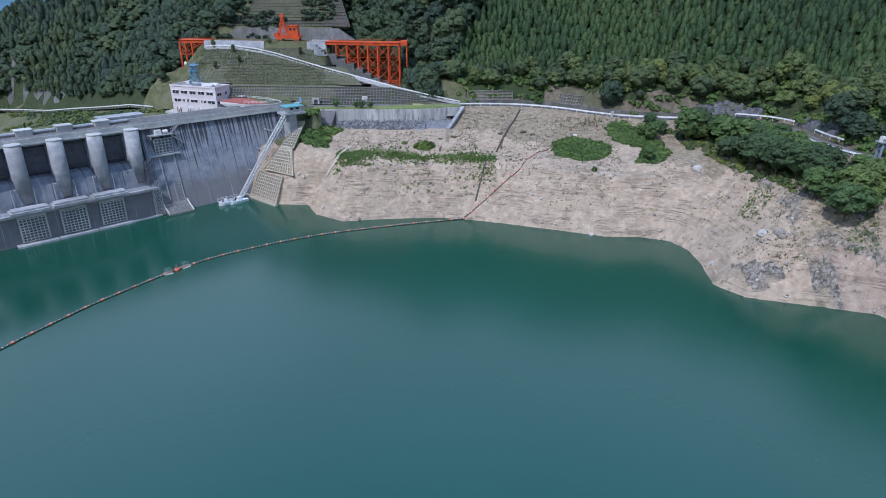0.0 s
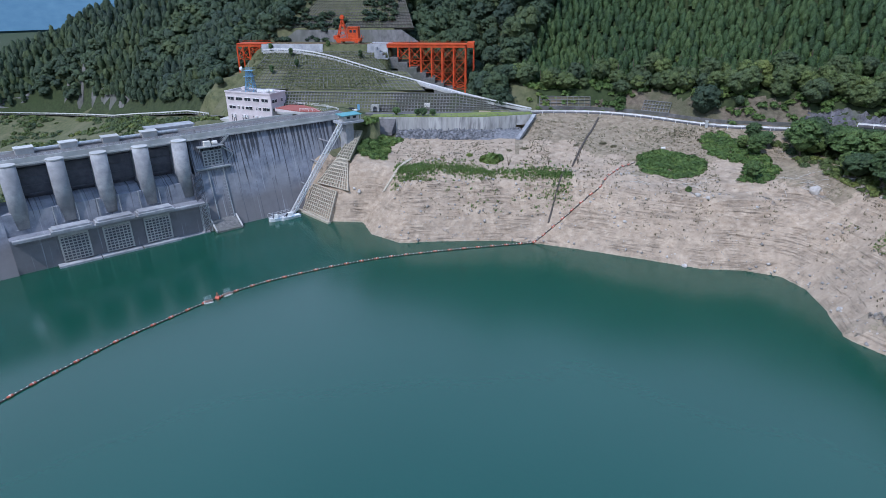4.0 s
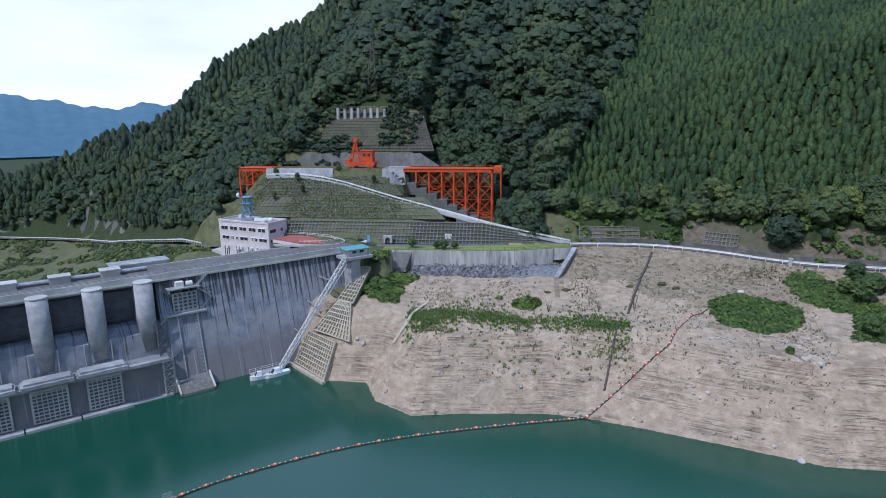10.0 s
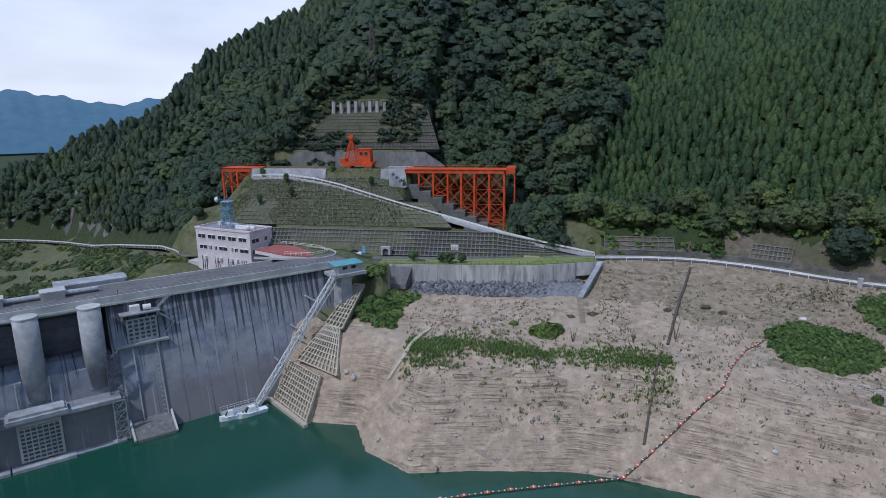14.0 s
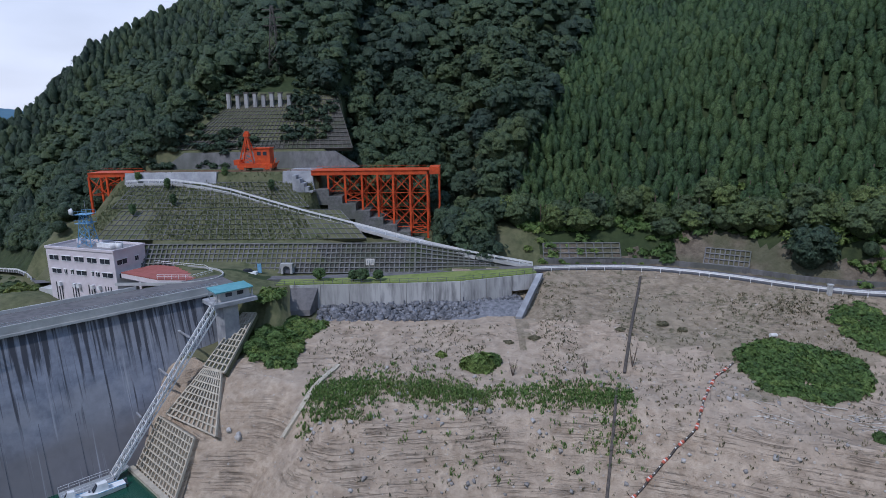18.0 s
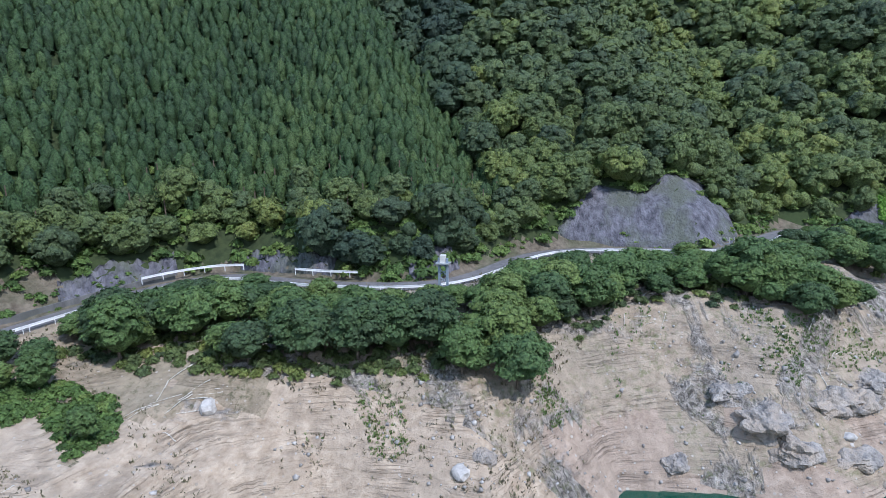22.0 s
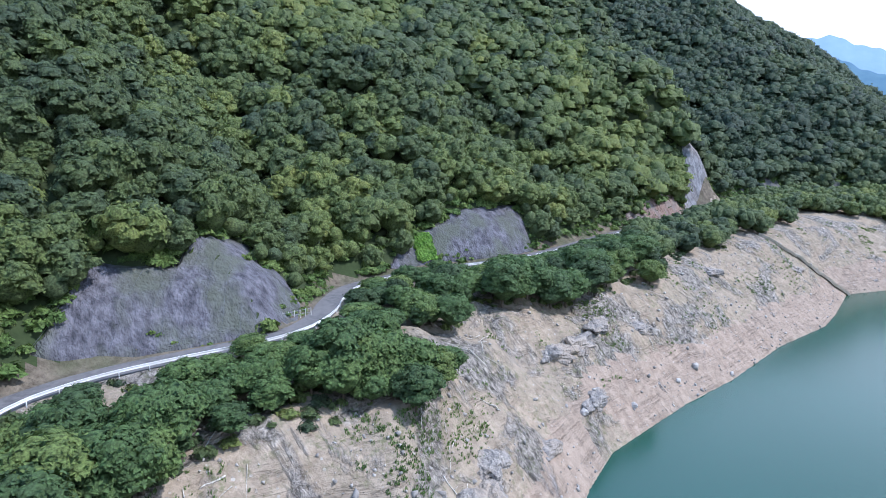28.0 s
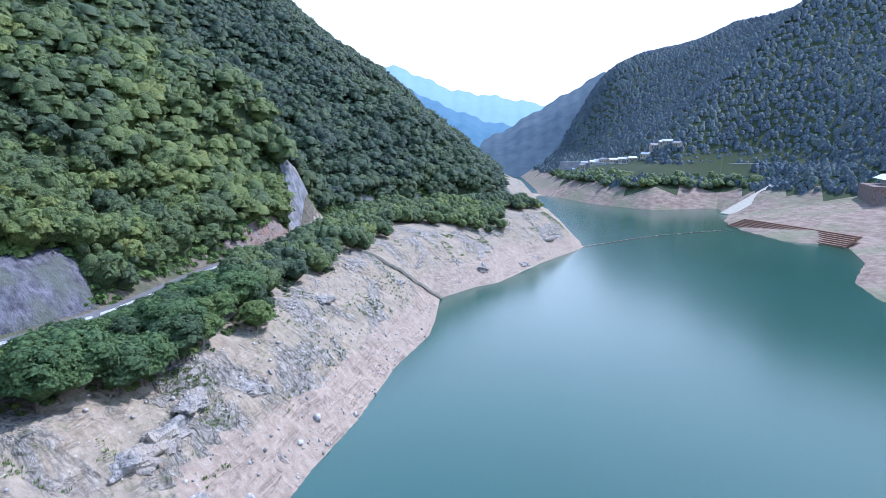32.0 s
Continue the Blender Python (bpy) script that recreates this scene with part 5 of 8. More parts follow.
def build_annex():
    a = thing("annex", "low open annex with a red roof deck", "building")
    out = [(-85.2, 229.5), (-81.4, 236.6), (-67.5, 232.0), (-63.8, 227.6), (-66.2, 223.2), (-74, 223.6)]
    part("deck", Solid().prism([(x, y, 26.0) for x, y in out], (0, 0, 0), (0, 0, 0.25)), M_redroof, a, "red painted roof deck")
    part("fascia", Solid().prism([(x, y, 25.0) for x, y in offset_line(out + out[:1], 0.0)[:-1]], (0, 0, 0), (0, 0, 0.99)), M_pink, a)
    rail = Solid()
    for (xa, ya), (xb, yb) in zip(out[1:], out[2:]):
        rail.beam((xa, ya, 27.2), (xb, yb, 27.2), 0.08, 0.08).beam((xa, ya, 26.8), (xb, yb, 26.8), 0.06, 0.06)
        for k in range(6):
            rail.beam((xa + (xb - xa) * k / 5, ya + (yb - ya) * k / 5, 26.2), (xa + (xb - xa) * k / 5, ya + (yb - ya) * k / 5, 27.2), 0.06, 0.06)
    part("railing", rail, M_white, a)
    for x, y in ((-79.5, 226.8), (-74, 224.2), (-66.6, 223.8)):
        part("column", Solid().box(x - 0.25, y - 0.25, 20, x + 0.25, y + 0.25, 25), M_pink, a)


build_annex()


# ---- crib walls ----
def crib(name, label, corners, nu, nv, mat, fill, w=0.34, proud=0.28, sub=True):
    """Concrete grid over a four-cornered slope: bottom left, bottom right, top right, top left."""
    bl, br, tr, tl = [Vector(c) for c in corners]
    t = thing(name, label, "retaining wall", group="crib walls")
    nrm = (br - bl).cross(tl - bl).normalized()

    def at(u, v):
        return bl.lerp(br, u).lerp(tl.lerp(tr, u), v)
    part("backing", Solid().hexa([at(0, 0) - nrm * 0.9, at(1, 0) - nrm * 0.9, at(1, 1) - nrm * 0.9, at(0, 1) - nrm * 0.9, at(0, 0), at(1, 0), at(1, 1), at(0, 1)]), fill, t)
    for k in range(nu + 1):
        u = k / nu
        part("rib", Solid().beam(at(u, 0) + nrm * proud / 2, at(u, 1) + nrm * proud / 2, w, proud, nrm), mat, t)
    for k in range(nv + 1):
        v = k / nv
        part("course", Solid().beam(at(0, v) + nrm * (proud / 2 + 0.012), at(1, v) + nrm * (proud / 2 + 0.012), w, proud, nrm), mat, t)
    return t


crib("crib_wall", "pale beige concrete crib slope at the waterline", [(-66.3, 195.2, -0.2), (-55.0, 185.6, -0.2), (-53.6, 191.9, 7.9), (-62.9, 198.8, 8.1)], 13, 9, M_cribl, M_bank, 0.26, 0.4)
crib("crib_wall", "pale beige concrete crib slope beside the dam", [(-61.6, 198.9, 8.5), (-49.9, 191.6, 8.4), (-51.8, 200.4, 15.6), (-55.6, 202.0, 15.6)], 11, 8, M_cribl, M_bank, 0.26, 0.4)
crib("crib_wall", "narrow beige crib steps up to the booth", [(-56.0, 202.8, 15.6), (-51.2, 200.0, 15.6), (-49.8, 213.5, 21.9), (-52.4, 213.5, 21.9)], 5, 10, M_cribl, M_scrub, 0.26, 0.4)
part("kerb_beam", Solid().beam((-67.2, 195.2, 0.2), (-54.6, 184.8, 0.1), 0.9, 1.0), M_cribl, [o for o in scene.objects if o.name == "crib_wall"][0], "broad concrete toe beam")

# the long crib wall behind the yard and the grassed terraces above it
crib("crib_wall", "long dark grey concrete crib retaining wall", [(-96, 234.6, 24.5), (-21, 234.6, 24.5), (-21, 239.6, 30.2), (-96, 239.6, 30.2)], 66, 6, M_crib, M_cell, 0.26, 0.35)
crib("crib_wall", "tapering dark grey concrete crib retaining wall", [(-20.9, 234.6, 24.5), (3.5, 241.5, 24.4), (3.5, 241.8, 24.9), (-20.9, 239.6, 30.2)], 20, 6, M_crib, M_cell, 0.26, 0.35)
for z0, z1, x0, x1, n in ((30.6, 36.2, -99, -33, 6), (36.8, 42.2, -100, -49, 6)):
    ya, yb = 242.7 + (z0 - 30.2) * 1.667, 242.7 + (z1 - 30.2) * 1.667
    crib("crib_slope", "grass-grown concrete crib terraces", [(x0, ya, z0 + 0.1), (x1, ya, z0 + 0.1), (x1 - 8, yb, z1 + 0.1), (x0 + 2, yb, z1 + 0.1)], 40, n, M_crib, M_scrub, 0.16, 0.16)
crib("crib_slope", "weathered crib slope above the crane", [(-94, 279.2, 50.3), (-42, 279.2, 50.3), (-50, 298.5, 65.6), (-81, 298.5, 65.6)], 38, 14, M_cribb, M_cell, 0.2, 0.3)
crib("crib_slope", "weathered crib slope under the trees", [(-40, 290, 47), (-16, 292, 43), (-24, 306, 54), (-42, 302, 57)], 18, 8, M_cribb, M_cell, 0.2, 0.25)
for xs in ((44, 237.6, 52, 233.2, 3), (57.6, 229.6, 64.5, 225.6, 3), (9, 243.4, 27, 243.2, 3)):
    xa, ya, xb, yb, n = xs
    dxn, dyn = (yb - ya), -(xb - xa)
    ln = math.hypot(dxn, dyn)
    dxn, dyn = -dxn / ln * 2.4, -dyn / ln * 2.4
    crib("crib_slope", "small roadside crib slope in dry grass", [(xa, ya, 25.6), (xb, yb, 25.6), (xb + dxn, yb + dyn, 28.7), (xa + dxn, ya + dyn, 28.7)], 9, n, M_crib, M_soil, 0.24, 0.3)

# platform with its walls
plat = thing("platform_wall", "grey concrete walls round the crane platform", "retaining wall")
part("front_wall", Solid().hexa([(-101, 262.4, 42.0), (-76, 262.4, 42.0), (-76, 264.6, 42.0), (-101, 264.6, 42.0), (-101, 263.3, 45.1), (-76, 263.3, 45.1), (-76, 264.6, 45.1), (-101, 264.6, 45.1)]), M_conc, plat)
part("end_block", Solid().hexa([(-58, 261.9, 40.0), (-49.4, 261.9, 40.0), (-48.8, 275, 38.0), (-58, 275, 38.0), (-58, 263.0, 45.1), (-50.2, 263.0, 45.1), (-50, 275, 45.1), (-58, 275, 45.1)]), M_conc, plat)
part("back_wall", Solid().hexa([(-97, 275.6, 45.0), (-40, 275.6, 45.0), (-40, 279.4, 45.0), (-97, 279.4, 45.0), (-91, 277.6, 49.6), (-47, 277.6, 49.6), (-47, 279.4, 49.6), (-91, 279.4, 49.6)]), M_shot, plat, "sloping grey shotcrete wall")
for k in range(9):
    x = -49.6 + k * 3.6
    z = 41.2 - k * 1.9
    part("footing_step", Solid().box(x, 261.8 - 0.2 * k, z - 5, x + 3.9, 270.5, z - 0.8), M_crib, plat, "stepped concrete footing")
for k in range(5):
    part("stair_block", Solid().box(-54.5 + k * 1.1, 259.2 - 0.2 * k, 40, -53.5 + k * 1.1, 262.2, 44.4 - k * 1.0), M_conc, plat)


# ---- orange runway trestles and crane ----
def build_trestle(name, label, xs, feet, y0, y1, top, x_end):
    t = thing(name, label, "trestle")
    for y in (y0, y1):
        part("girder", Solid().box(min(xs[0], x_end), y - 0.3, top - 1.1, max(xs[-1], x_end), y + 0.3, top), M_orange, t)
    part("deck", Solid().box(min(xs[0], x_end), y0 - 0.5, top, max(xs[-1], x_end) + 0.6, y1 + 0.5, top + 0.16), M_orange, t)
    for i, (x, zf) in enumerate(zip(xs, feet)):
        for y in (y0, y1):
            part("leg", Solid().box(x - 0.26, y - 0.26, zf - 0.6, x + 0.26, y + 0.26, top - 1.05), M_orange, t)
        levels = np.arange(top - 1.4, zf + 1.0, -4.6)
        for z in levels[1:]:
            part("cross_tie", Solid().box(x - 0.1, y0, z - 0.14, x + 0.1, y1, z + 0.14), M_orange, t)
        for za, zb in zip(levels[:-1], levels[1:]):
            part("side_brace", Solid().beam((x, y0, za), (x, y1, zb), 0.14, 0.14).beam((x, y1, za), (x, y0, zb), 0.14, 0.14), M_orange, t)
        if i:
            xa, zfa = xs[i - 1], feet[i - 1]
            low = max(zf, zfa)
            for y in (y0, y1):
                lv = list(np.arange(top - 1.3, low + 0.6, -4.6)) + [low + 0.4]
                for za, zb in zip(lv[:-1], lv[1:]):
                    if za - zb > 1.2:
                        part("brace", Solid().beam((xa, y, za), (x, y, zb), 0.18, 0.18).beam((x, y, za), (xa, y, zb), 0.18, 0.18).beam((xa, y, zb), (x, y, zb), 0.16, 0.16), M_orange, t)
    rail = Solid()
    for y in (y0 - 0.45, y1 + 0.45):
        rail.beam((min(xs[0], x_end), y, top + 0.75), (max(xs[-1], x_end), y, top + 0.75), 0.06, 0.06)
    part("handrail", rail, M_orange, t)


build_trestle("trestle", "tall orange steel runway trestle with crossed bracing", [-45.9, -41.4, -36.9, -32.7, -28.6, -24.1, -19.5], [39.4, 36.8, 33.8, 31.5, 29.2, 28.0, 26.2], 263.0, 269.5, 45.1, -50.3)
build_trestle("trestle", "short orange steel runway trestle", [-111.6, -106.6, -102.2], [34.0, 38.0, 41.5], 264.0, 269.5, 45.1, -99.5)
part("end_frame", Solid().box(-18.9, 262.6, 44.0, -16.2, 270.0, 45.9).beam((-16.4, 263, 26.5), (-16.4, 263, 44), 0.3, 0.3).beam((-16.4, 269.5, 26.5), (-16.4, 269.5, 44), 0.3, 0.3), M_orange, [o for o in scene.objects if o.name == "trestle"][0])


def build_crane():
    c = thing("cable_crane", "orange cable crane carriage standing on its runway", "crane", (-66.2, 268.0, 45.05))
    part("chassis", Solid().box(-5.0, -2.2, 0.9, 4.6, 2.2, 2.0).box(-4.4, -2.6, 0.5, -3.0, 2.6, 1.3).box(2.6, -2.6, 0.5, 4.0, 2.6, 1.3), M_orange, c)
    for x in (-4.4, -3.0, 2.6, 4.0):
        for y in (-2.3, 2.3):
            part("wheel", Solid().tube((x, y - 0.25, 0.5), (x, y + 0.25, 0.5), 0.48, n=12), M_rust, c)
    h = part("machine_house", Solid().box(-0.2, -1.8, 2.0, 4.0, 1.8, 6.0).box(-0.4, -2.0, 6.0, 4.2, 2.0, 6.25), M_orange, c)
    part("window", Solid().box(0.6, -1.85, 4.2, 1.6, -1.8, 5.2), M_glass, h)
    part("window", Solid().box(2.2, -1.85, 4.2, 3.2, -1.8, 5.2), M_glass, h)
    m = Solid()
    for y in (-1.6, 1.6):
        m.beam((-4.6, y, 2.0), (-2.6, y * 0.3, 9.4), 0.35, 0.35).beam((-0.6, y, 2.0), (-2.4, y * 0.3, 9.4), 0.3, 0.3)
        for k in range(4):
            q0, q1 = k / 4, (k + 1) / 4
            m.beam((-4.6 + 2 * q0, y * (1 - 0.7 * q0), 2 + 7.4 * q0), (-0.6 - 1.8 * q1, y * (1 - 0.7 * q1), 2 + 7.4 * q1), 0.16, 0.16)
            m.beam((-0.6 - 1.8 * q0, y * (1 - 0.7 * q0), 2 + 7.4 * q0), (-4.6 + 2 * q1, y * (1 - 0.7 * q1), 2 + 7.4 * q1), 0.16, 0.16)
    m.box(-3.2, -0.9, 9.2, -1.8, 0.9, 10.0)
    part("mast", m, M_orange, c)
    part("sheave", Solid().tube((-2.5, -0.35, 10.0), (-2.5, 0.35, 10.0), 0.7, n=14), M_orange, c)
    part("counterweight", Solid().box(-6.0, -1.8, 1.6, -4.6, 1.8, 3.0), M_orange, c)
    part("side_ladder", Solid().beam((4.4, -1.2, 0.9), (5.4, -1.2, 3.4), 0.3, 0.2).beam((4.4, 1.2, 0.9), (5.6, 1.2, 2.6), 0.3, 0.2), M_orange, c)


build_crane()
single("runway_rail", Solid().beam((-99, 265.2, 45.1), (-50.5, 265.2, 45.1), 0.2, 0.2).beam((-99, 269.2, 45.1), (-50.5, 269.2, 45.1), 0.2, 0.2), M_rust, "rusty crane runway rails", "rail")


# ---- ramp up the terraces ----
RAMP = [(6.0, 240.2, 24.6), (-7.0, 239.6, 27.2), (-18.0, 241.6, 29.3), (-32.3, 246.0, 32.2), (-50.5, 251.6, 35.8), (-62.2, 255.6, 38.4), (-70.4, 258.4, 40.2), (-78.7, 260.6, 41.6), (-86.9, 261.8, 42.5), (-94.8, 261.9, 42.6), (-100, 261.5, 42.3)]


def guardrail(name, label, pts, post_step=4.0, h=0.78):
    """White beam guardrail along a 3D line: one beam and its posts."""
    g = thing(name, label, "guardrail", group="guardrails")
    prof = [(0.0, -0.24), (0.07, -0.2), (0.02, -0.05), (0.02, 0.05), (0.07, 0.2), (0.0, 0.24), (-0.05, 0.24), (-0.05, -0.24)]
    offs = offset_line([(p[0], p[1]) for p in pts], 1.0)
    v, f, m_ = [], [], len(prof)
    for (x, y, z), (ox, oy) in zip(pts, offs):
        v += [(x + (ox - x) * u, y + (oy - y) * u, z + h + w) for u, w in prof]
    for i in range(len(pts) - 1):
        f += [(i * m_ + k, i * m_ + (k + 1) % m_, (i + 1) * m_ + (k + 1) % m_, (i + 1) * m_ + k) for k in range(m_)]
    s = Solid()
    s.v, s.f = v, f + [tuple(range(m_)), tuple(range(len(v) - 1, len(v) - 1 - m_, -1))]
    part("beam", s, M_white, g)
    acc = 0.0
    for a, b in zip(pts[:-1], pts[1:]):
        a, b = Vector(a), Vector(b)
        ln = (b - a).length
        while acc <= ln:
            p = a.lerp(b, acc / ln)
            part("post", Solid().tube(p + Vector((0, 0, -0.3)), p + Vector((0, 0, h + 0.12)), 0.07, n=6), M_white, g)
            acc += post_step
        acc -= ln
    return g


rs = Solid()
for a, b in zip(RAMP[:-1], RAMP[1:]):
    rs.beam((a[0], a[1] + 1.3, a[2] - 0.4), (b[0], b[1] + 1.3, b[2] - 0.4), 3.0, 0.7)
single("ramp", rs, M_concl, "narrow concrete ramp climbing the terraces", "ramp", kind="structure")
guardrail("guardrail", "white guardrail along the climbing ramp", RAMP, 3.0)

# ---- lawn terrace, its wall and the stones below ----
lx = list(zip(LAWN_X[1:], LAWN_Y[1:]))
back = [(5.6, 238.0), (-12, 235.2), (-30, 230.9), (-42, 229.4), (-49.4, 228.9)]
lawn = Solid().prism([(x, y + 0.4, 24.2) for x, y in lx] + [(x, y, 24.2) for x, y in back], (0, 0, 0), (0, 0, 0.44))
single("lawn", lawn, M_lawn, "mown yellow-green lawn terrace", "lawn", kind="structure")
ws = thing("terrace_wall", "streaked pale concrete terrace wall", "retaining wall")
wl = [(-51.5, 222.6)] + lx
for k, ((xa, ya), (xb, yb)) in enumerate(zip(wl[:-1], wl[1:])):
    n = max(1, round(math.hypot(xb - xa, yb - ya) / 6))
    for j in range(n):
        q0, q1 = j / n, (j + 1) / n
        x0, y0, x1, y1 = xa + (xb - xa) * q0, ya + (yb - ya) * q0, xa + (xb - xa) * q1, ya + (yb - ya) * q1
        zb0 = 19.3 if x0 < -2 else 22
        part("panel", Solid().hexa([(x0 + 0.03, y0 - 0.5, zb0 - 0.8), (x1 - 0.03, y1 - 0.5, zb0 - 0.8), (x1 - 0.03, y1 + 0.7, zb0 - 0.8), (x0 + 0.03, y0 + 0.7, zb0 - 0.8), (x0 + 0.03, y0, 24.45), (x1 - 0.03, y1, 24.45), (x1 - 0.03, y1 + 0.6, 24.45), (x0 + 0.03, y0 + 0.6, 24.45)]), M_streak, ws)
fe = thing("fence", "low dark steel fence along the lawn edge", "fence")
fr = Solid()
for (xa, ya), (xb, yb) in zip(lx[:-1], lx[1:]):
    for h in (0.5, 0.95):
        fr.beam((xa, ya + 0.35, 24.45 + h), (xb, yb + 0.35, 24.45 + h), 0.05, 0.05)
part("rail", fr, M_dark, fe)
for x, y in resample(lx, 2.0):
    part("post", Solid().box(x - 0.04, y + 0.31, 24.4, x + 0.04, y + 0.39, 25.5), M_dark, fe)
for k in range(9):
    x = -34 + k * 2.9 + random.uniform(-1, 1)
    y = float(np.interp(x, LAWN_X, LAWN_Y)) - 0.75
    single("marker_post", Solid().box(x - 0.12, y - 0.12, 18.5, x + 0.12, y + 0.12, 20.6 + random.uniform(0, 0.6)), M_dark, "dark post standing against the terrace wall", "post", "wall posts")
single("steps", Solid().hexa([(0.6, 221.0, 17.6), (1.9, 220.8, 17.6), (7.6, 233.2, 23.9), (6.3, 233.4, 23.9), (0.6, 221.0, 18.8), (1.9, 220.8, 18.8), (7.6, 233.2, 24.7), (6.3, 233.4, 24.7)]), M_conc, "concrete stair strip at the end of the terrace wall", "steps")
single("boat_ramp", Solid().hexa([(-50.5, 219.5, 19.0), (-41.5, 221.0, 19.0), (-40.5, 225.4, 19.0), (-49.5, 224.4, 19.0), (-50.5, 219.8, 20.2), (-41.5, 221.3, 20.2), (-40.5, 225.0, 24.0), (-49.5, 224.0, 24.0)]), M_asphalt, "dark sloping concrete slab with a pale kerb", "ramp")


def stones(name, label, n, place, size, mat, kind="stuff", category="stones"):
    """Angular stones, joined, scattered by place() -> (x, y, z)."""
    base = np.array([(-1, -1, -0.7), (1, -0.9, -0.7), (0.9, 1, -0.7), (-1, 0.9, -0.7), (-0.6, -0.7, 0.7), (0.75, -0.55, 0.6), (0.55, 0.7, 0.75), (-0.7, 0.5, 0.55)])
    fc = np.array([(0, 3, 2, 1), (4, 5, 6, 7), (0, 1, 5, 4), (1, 2, 6, 5), (2, 3, 7, 6), (3, 0, 4, 7)])
    rng = np.random.default_rng(n + 7)
    co, fs = [], []
    for k in range(n):
        x, y, z = place(rng)
        s = size[0] + (size[1] - size[0]) * rng.random() ** 3
        r = np.array(Euler(rng.uniform(0, 6.28, 3)).to_matrix())
        co.append((base * (1 + rng.uniform(-0.25, 0.25, (8, 3))) * s * rng.uniform(0.6, 1.2, 3)) @ r.T + (x, y, z + 0.2 * s))
        fs.append(fc + 8 * k)
    ob = new(name, raw_mesh(name, np.concatenate(co), np.concatenate(fs), mat))
    return tagged(ob, label, category, kind=kind)


def rubble_at(rng):
    x = rng.uniform(-40, 2.5)
    q = rng.random()
    y = float(np.interp(x, LAWN_X, LAWN_Y)) - 0.9 - 4.6 * q
    return x, y, 20.0 - 2.0 * q


single("rubble_bed", Solid().hexa([(-40.5, 219.4, 16.6), (1.2, 221.4, 16.6), (3.5, 228.0, 16.6), (-40, 224.9, 16.6), (-40.5, 219.6, 17.9), (1.2, 221.6, 17.9), (3.5, 228.0, 20.2), (-40, 224.9, 20.2)]), M_bluestone, "sloping bed under the rubble", "embankment", kind="structure")
stones("rubble", "blue-grey rubble stones heaped under the terrace wall", 1300, rubble_at, (0.3, 0.65), M_bluestone)

# ---- small things in the yard ----
po = thing("tunnel_portal", "small arched concrete tunnel portal in the crib wall", "portal", (-49.6, 233.6, 24.7))
out = [(-1.3, 0, 0), (-1.3, 0, 2.3), (1.3, 0, 2.3), (1.3, 0, 0), (0.8, 0, 0), (0.8, 0, 1.2), (0.5, 0, 1.65), (0, 0, 1.85), (-0.5, 0, 1.65), (-0.8, 0, 1.2), (-0.8, 0, 0)]
part("frame", Solid().prism(out, (0, -0.3, 0), (0, 0.9, 0)), M_concl, po)
# a dark panel closes the arch in place of the unlit tunnel inside
part("opening", Solid().box(-0.8, 0.25, 0, 0.8, 0.35, 1.8), M_dark, po)
sg = thing("notice_board", "white notice board with dark bars on two posts", "sign", (-31.1, 236.0, 25.6))
part("panel", Solid().box(-1.0, -0.08, 0.4, 1.0, 0.02, 1.9), M_pale, sg)
for k in range(4):
    part("writing_bar", Solid().box(-0.7 + 0.42 * k, -0.12, 0.75, -0.52 + 0.42 * k, -0.085, 1.55), M_steel, sg)
for x in (-0.8, 0.8):
    part("post", Solid().box(x - 0.06, 0, -1.0, x + 0.06, 0.1, 0.4), M_steel, sg)
bs_ = thing("sign", "narrow blue upright sign by the crib wall", "sign", (-55.4, 232.6, 24.7))
part("panel", Solid().box(-0.45, -0.06, 0.5, 0.45, 0.06, 2.6), M_blue, bs_)
part("post", Solid().box(-0.06, 0.07, 0, 0.06, 0.17, 2.4), M_steel, bs_)
car = thing("car", "small white parked car", "car", (-57.6, 231.8, 24.75))
part("body", Solid().hexa([(-1.9, -0.8, 0.3), (1.9, -0.8, 0.3), (1.9, 0.8, 0.3), (-1.9, 0.8, 0.3), (-1.8, -0.75, 0.95), (1.8, -0.75, 0.9), (1.8, 0.75, 0.9), (-1.8, 0.75, 0.95)]), M_boat, car)
part("cabin", Solid().hexa([(-1.3, -0.7, 0.95), (0.9, -0.7, 0.95), (0.9, 0.7, 0.95), (-1.3, 0.7, 0.95), (-1.0, -0.6, 1.5), (0.3, -0.6, 1.5), (0.3, 0.6, 1.5), (-1.0, 0.6, 1.5)]), M_glass, car)
for x in (-1.2, 1.2):
    for y in (-0.78, 0.78):
        part("wheel", Solid().tube((x, y - 0.1, 0.32), (x, y + 0.1, 0.32), 0.32, n=10), M_dark, car)
cr = Solid()
cl = smooth_line([(-80, 218.5), (-66, 218.6), (-61, 221.5), (-60.5, 226), (-64, 230.5), (-72, 233.5)], 2)
for a, b in zip(cl[:-1], cl[1:]):
    cr.beam((*a, 26.55), (*b, 26.55), 0.25, 0.6)
single("kerb_wall", cr, M_concl, "low curved pale kerb wall of the forecourt", "kerb", kind="structure")
for k, x in enumerate((-83.0, -80.2, -77.5, -74.8, -72.2, -69.6, -67.0, -64.2)):
    cc = thing("concrete_column", "tall pale concrete slope column", "column", (x, 294.5 + 0.1 * k, 60.5), "slope columns")
    part("shaft", Solid().box(-0.55, -0.6, 0, 0.55, 0.6, 6.2 - 0.5 * (k % 3 == 1)), M_streak, cc)
    part("cap", Solid().box(-0.8, -0.7, 6.2 - 0.5 * (k % 3 == 1), 0.8, 0.8, 6.6 - 0.5 * (k % 3 == 1)), M_cribb, cc)


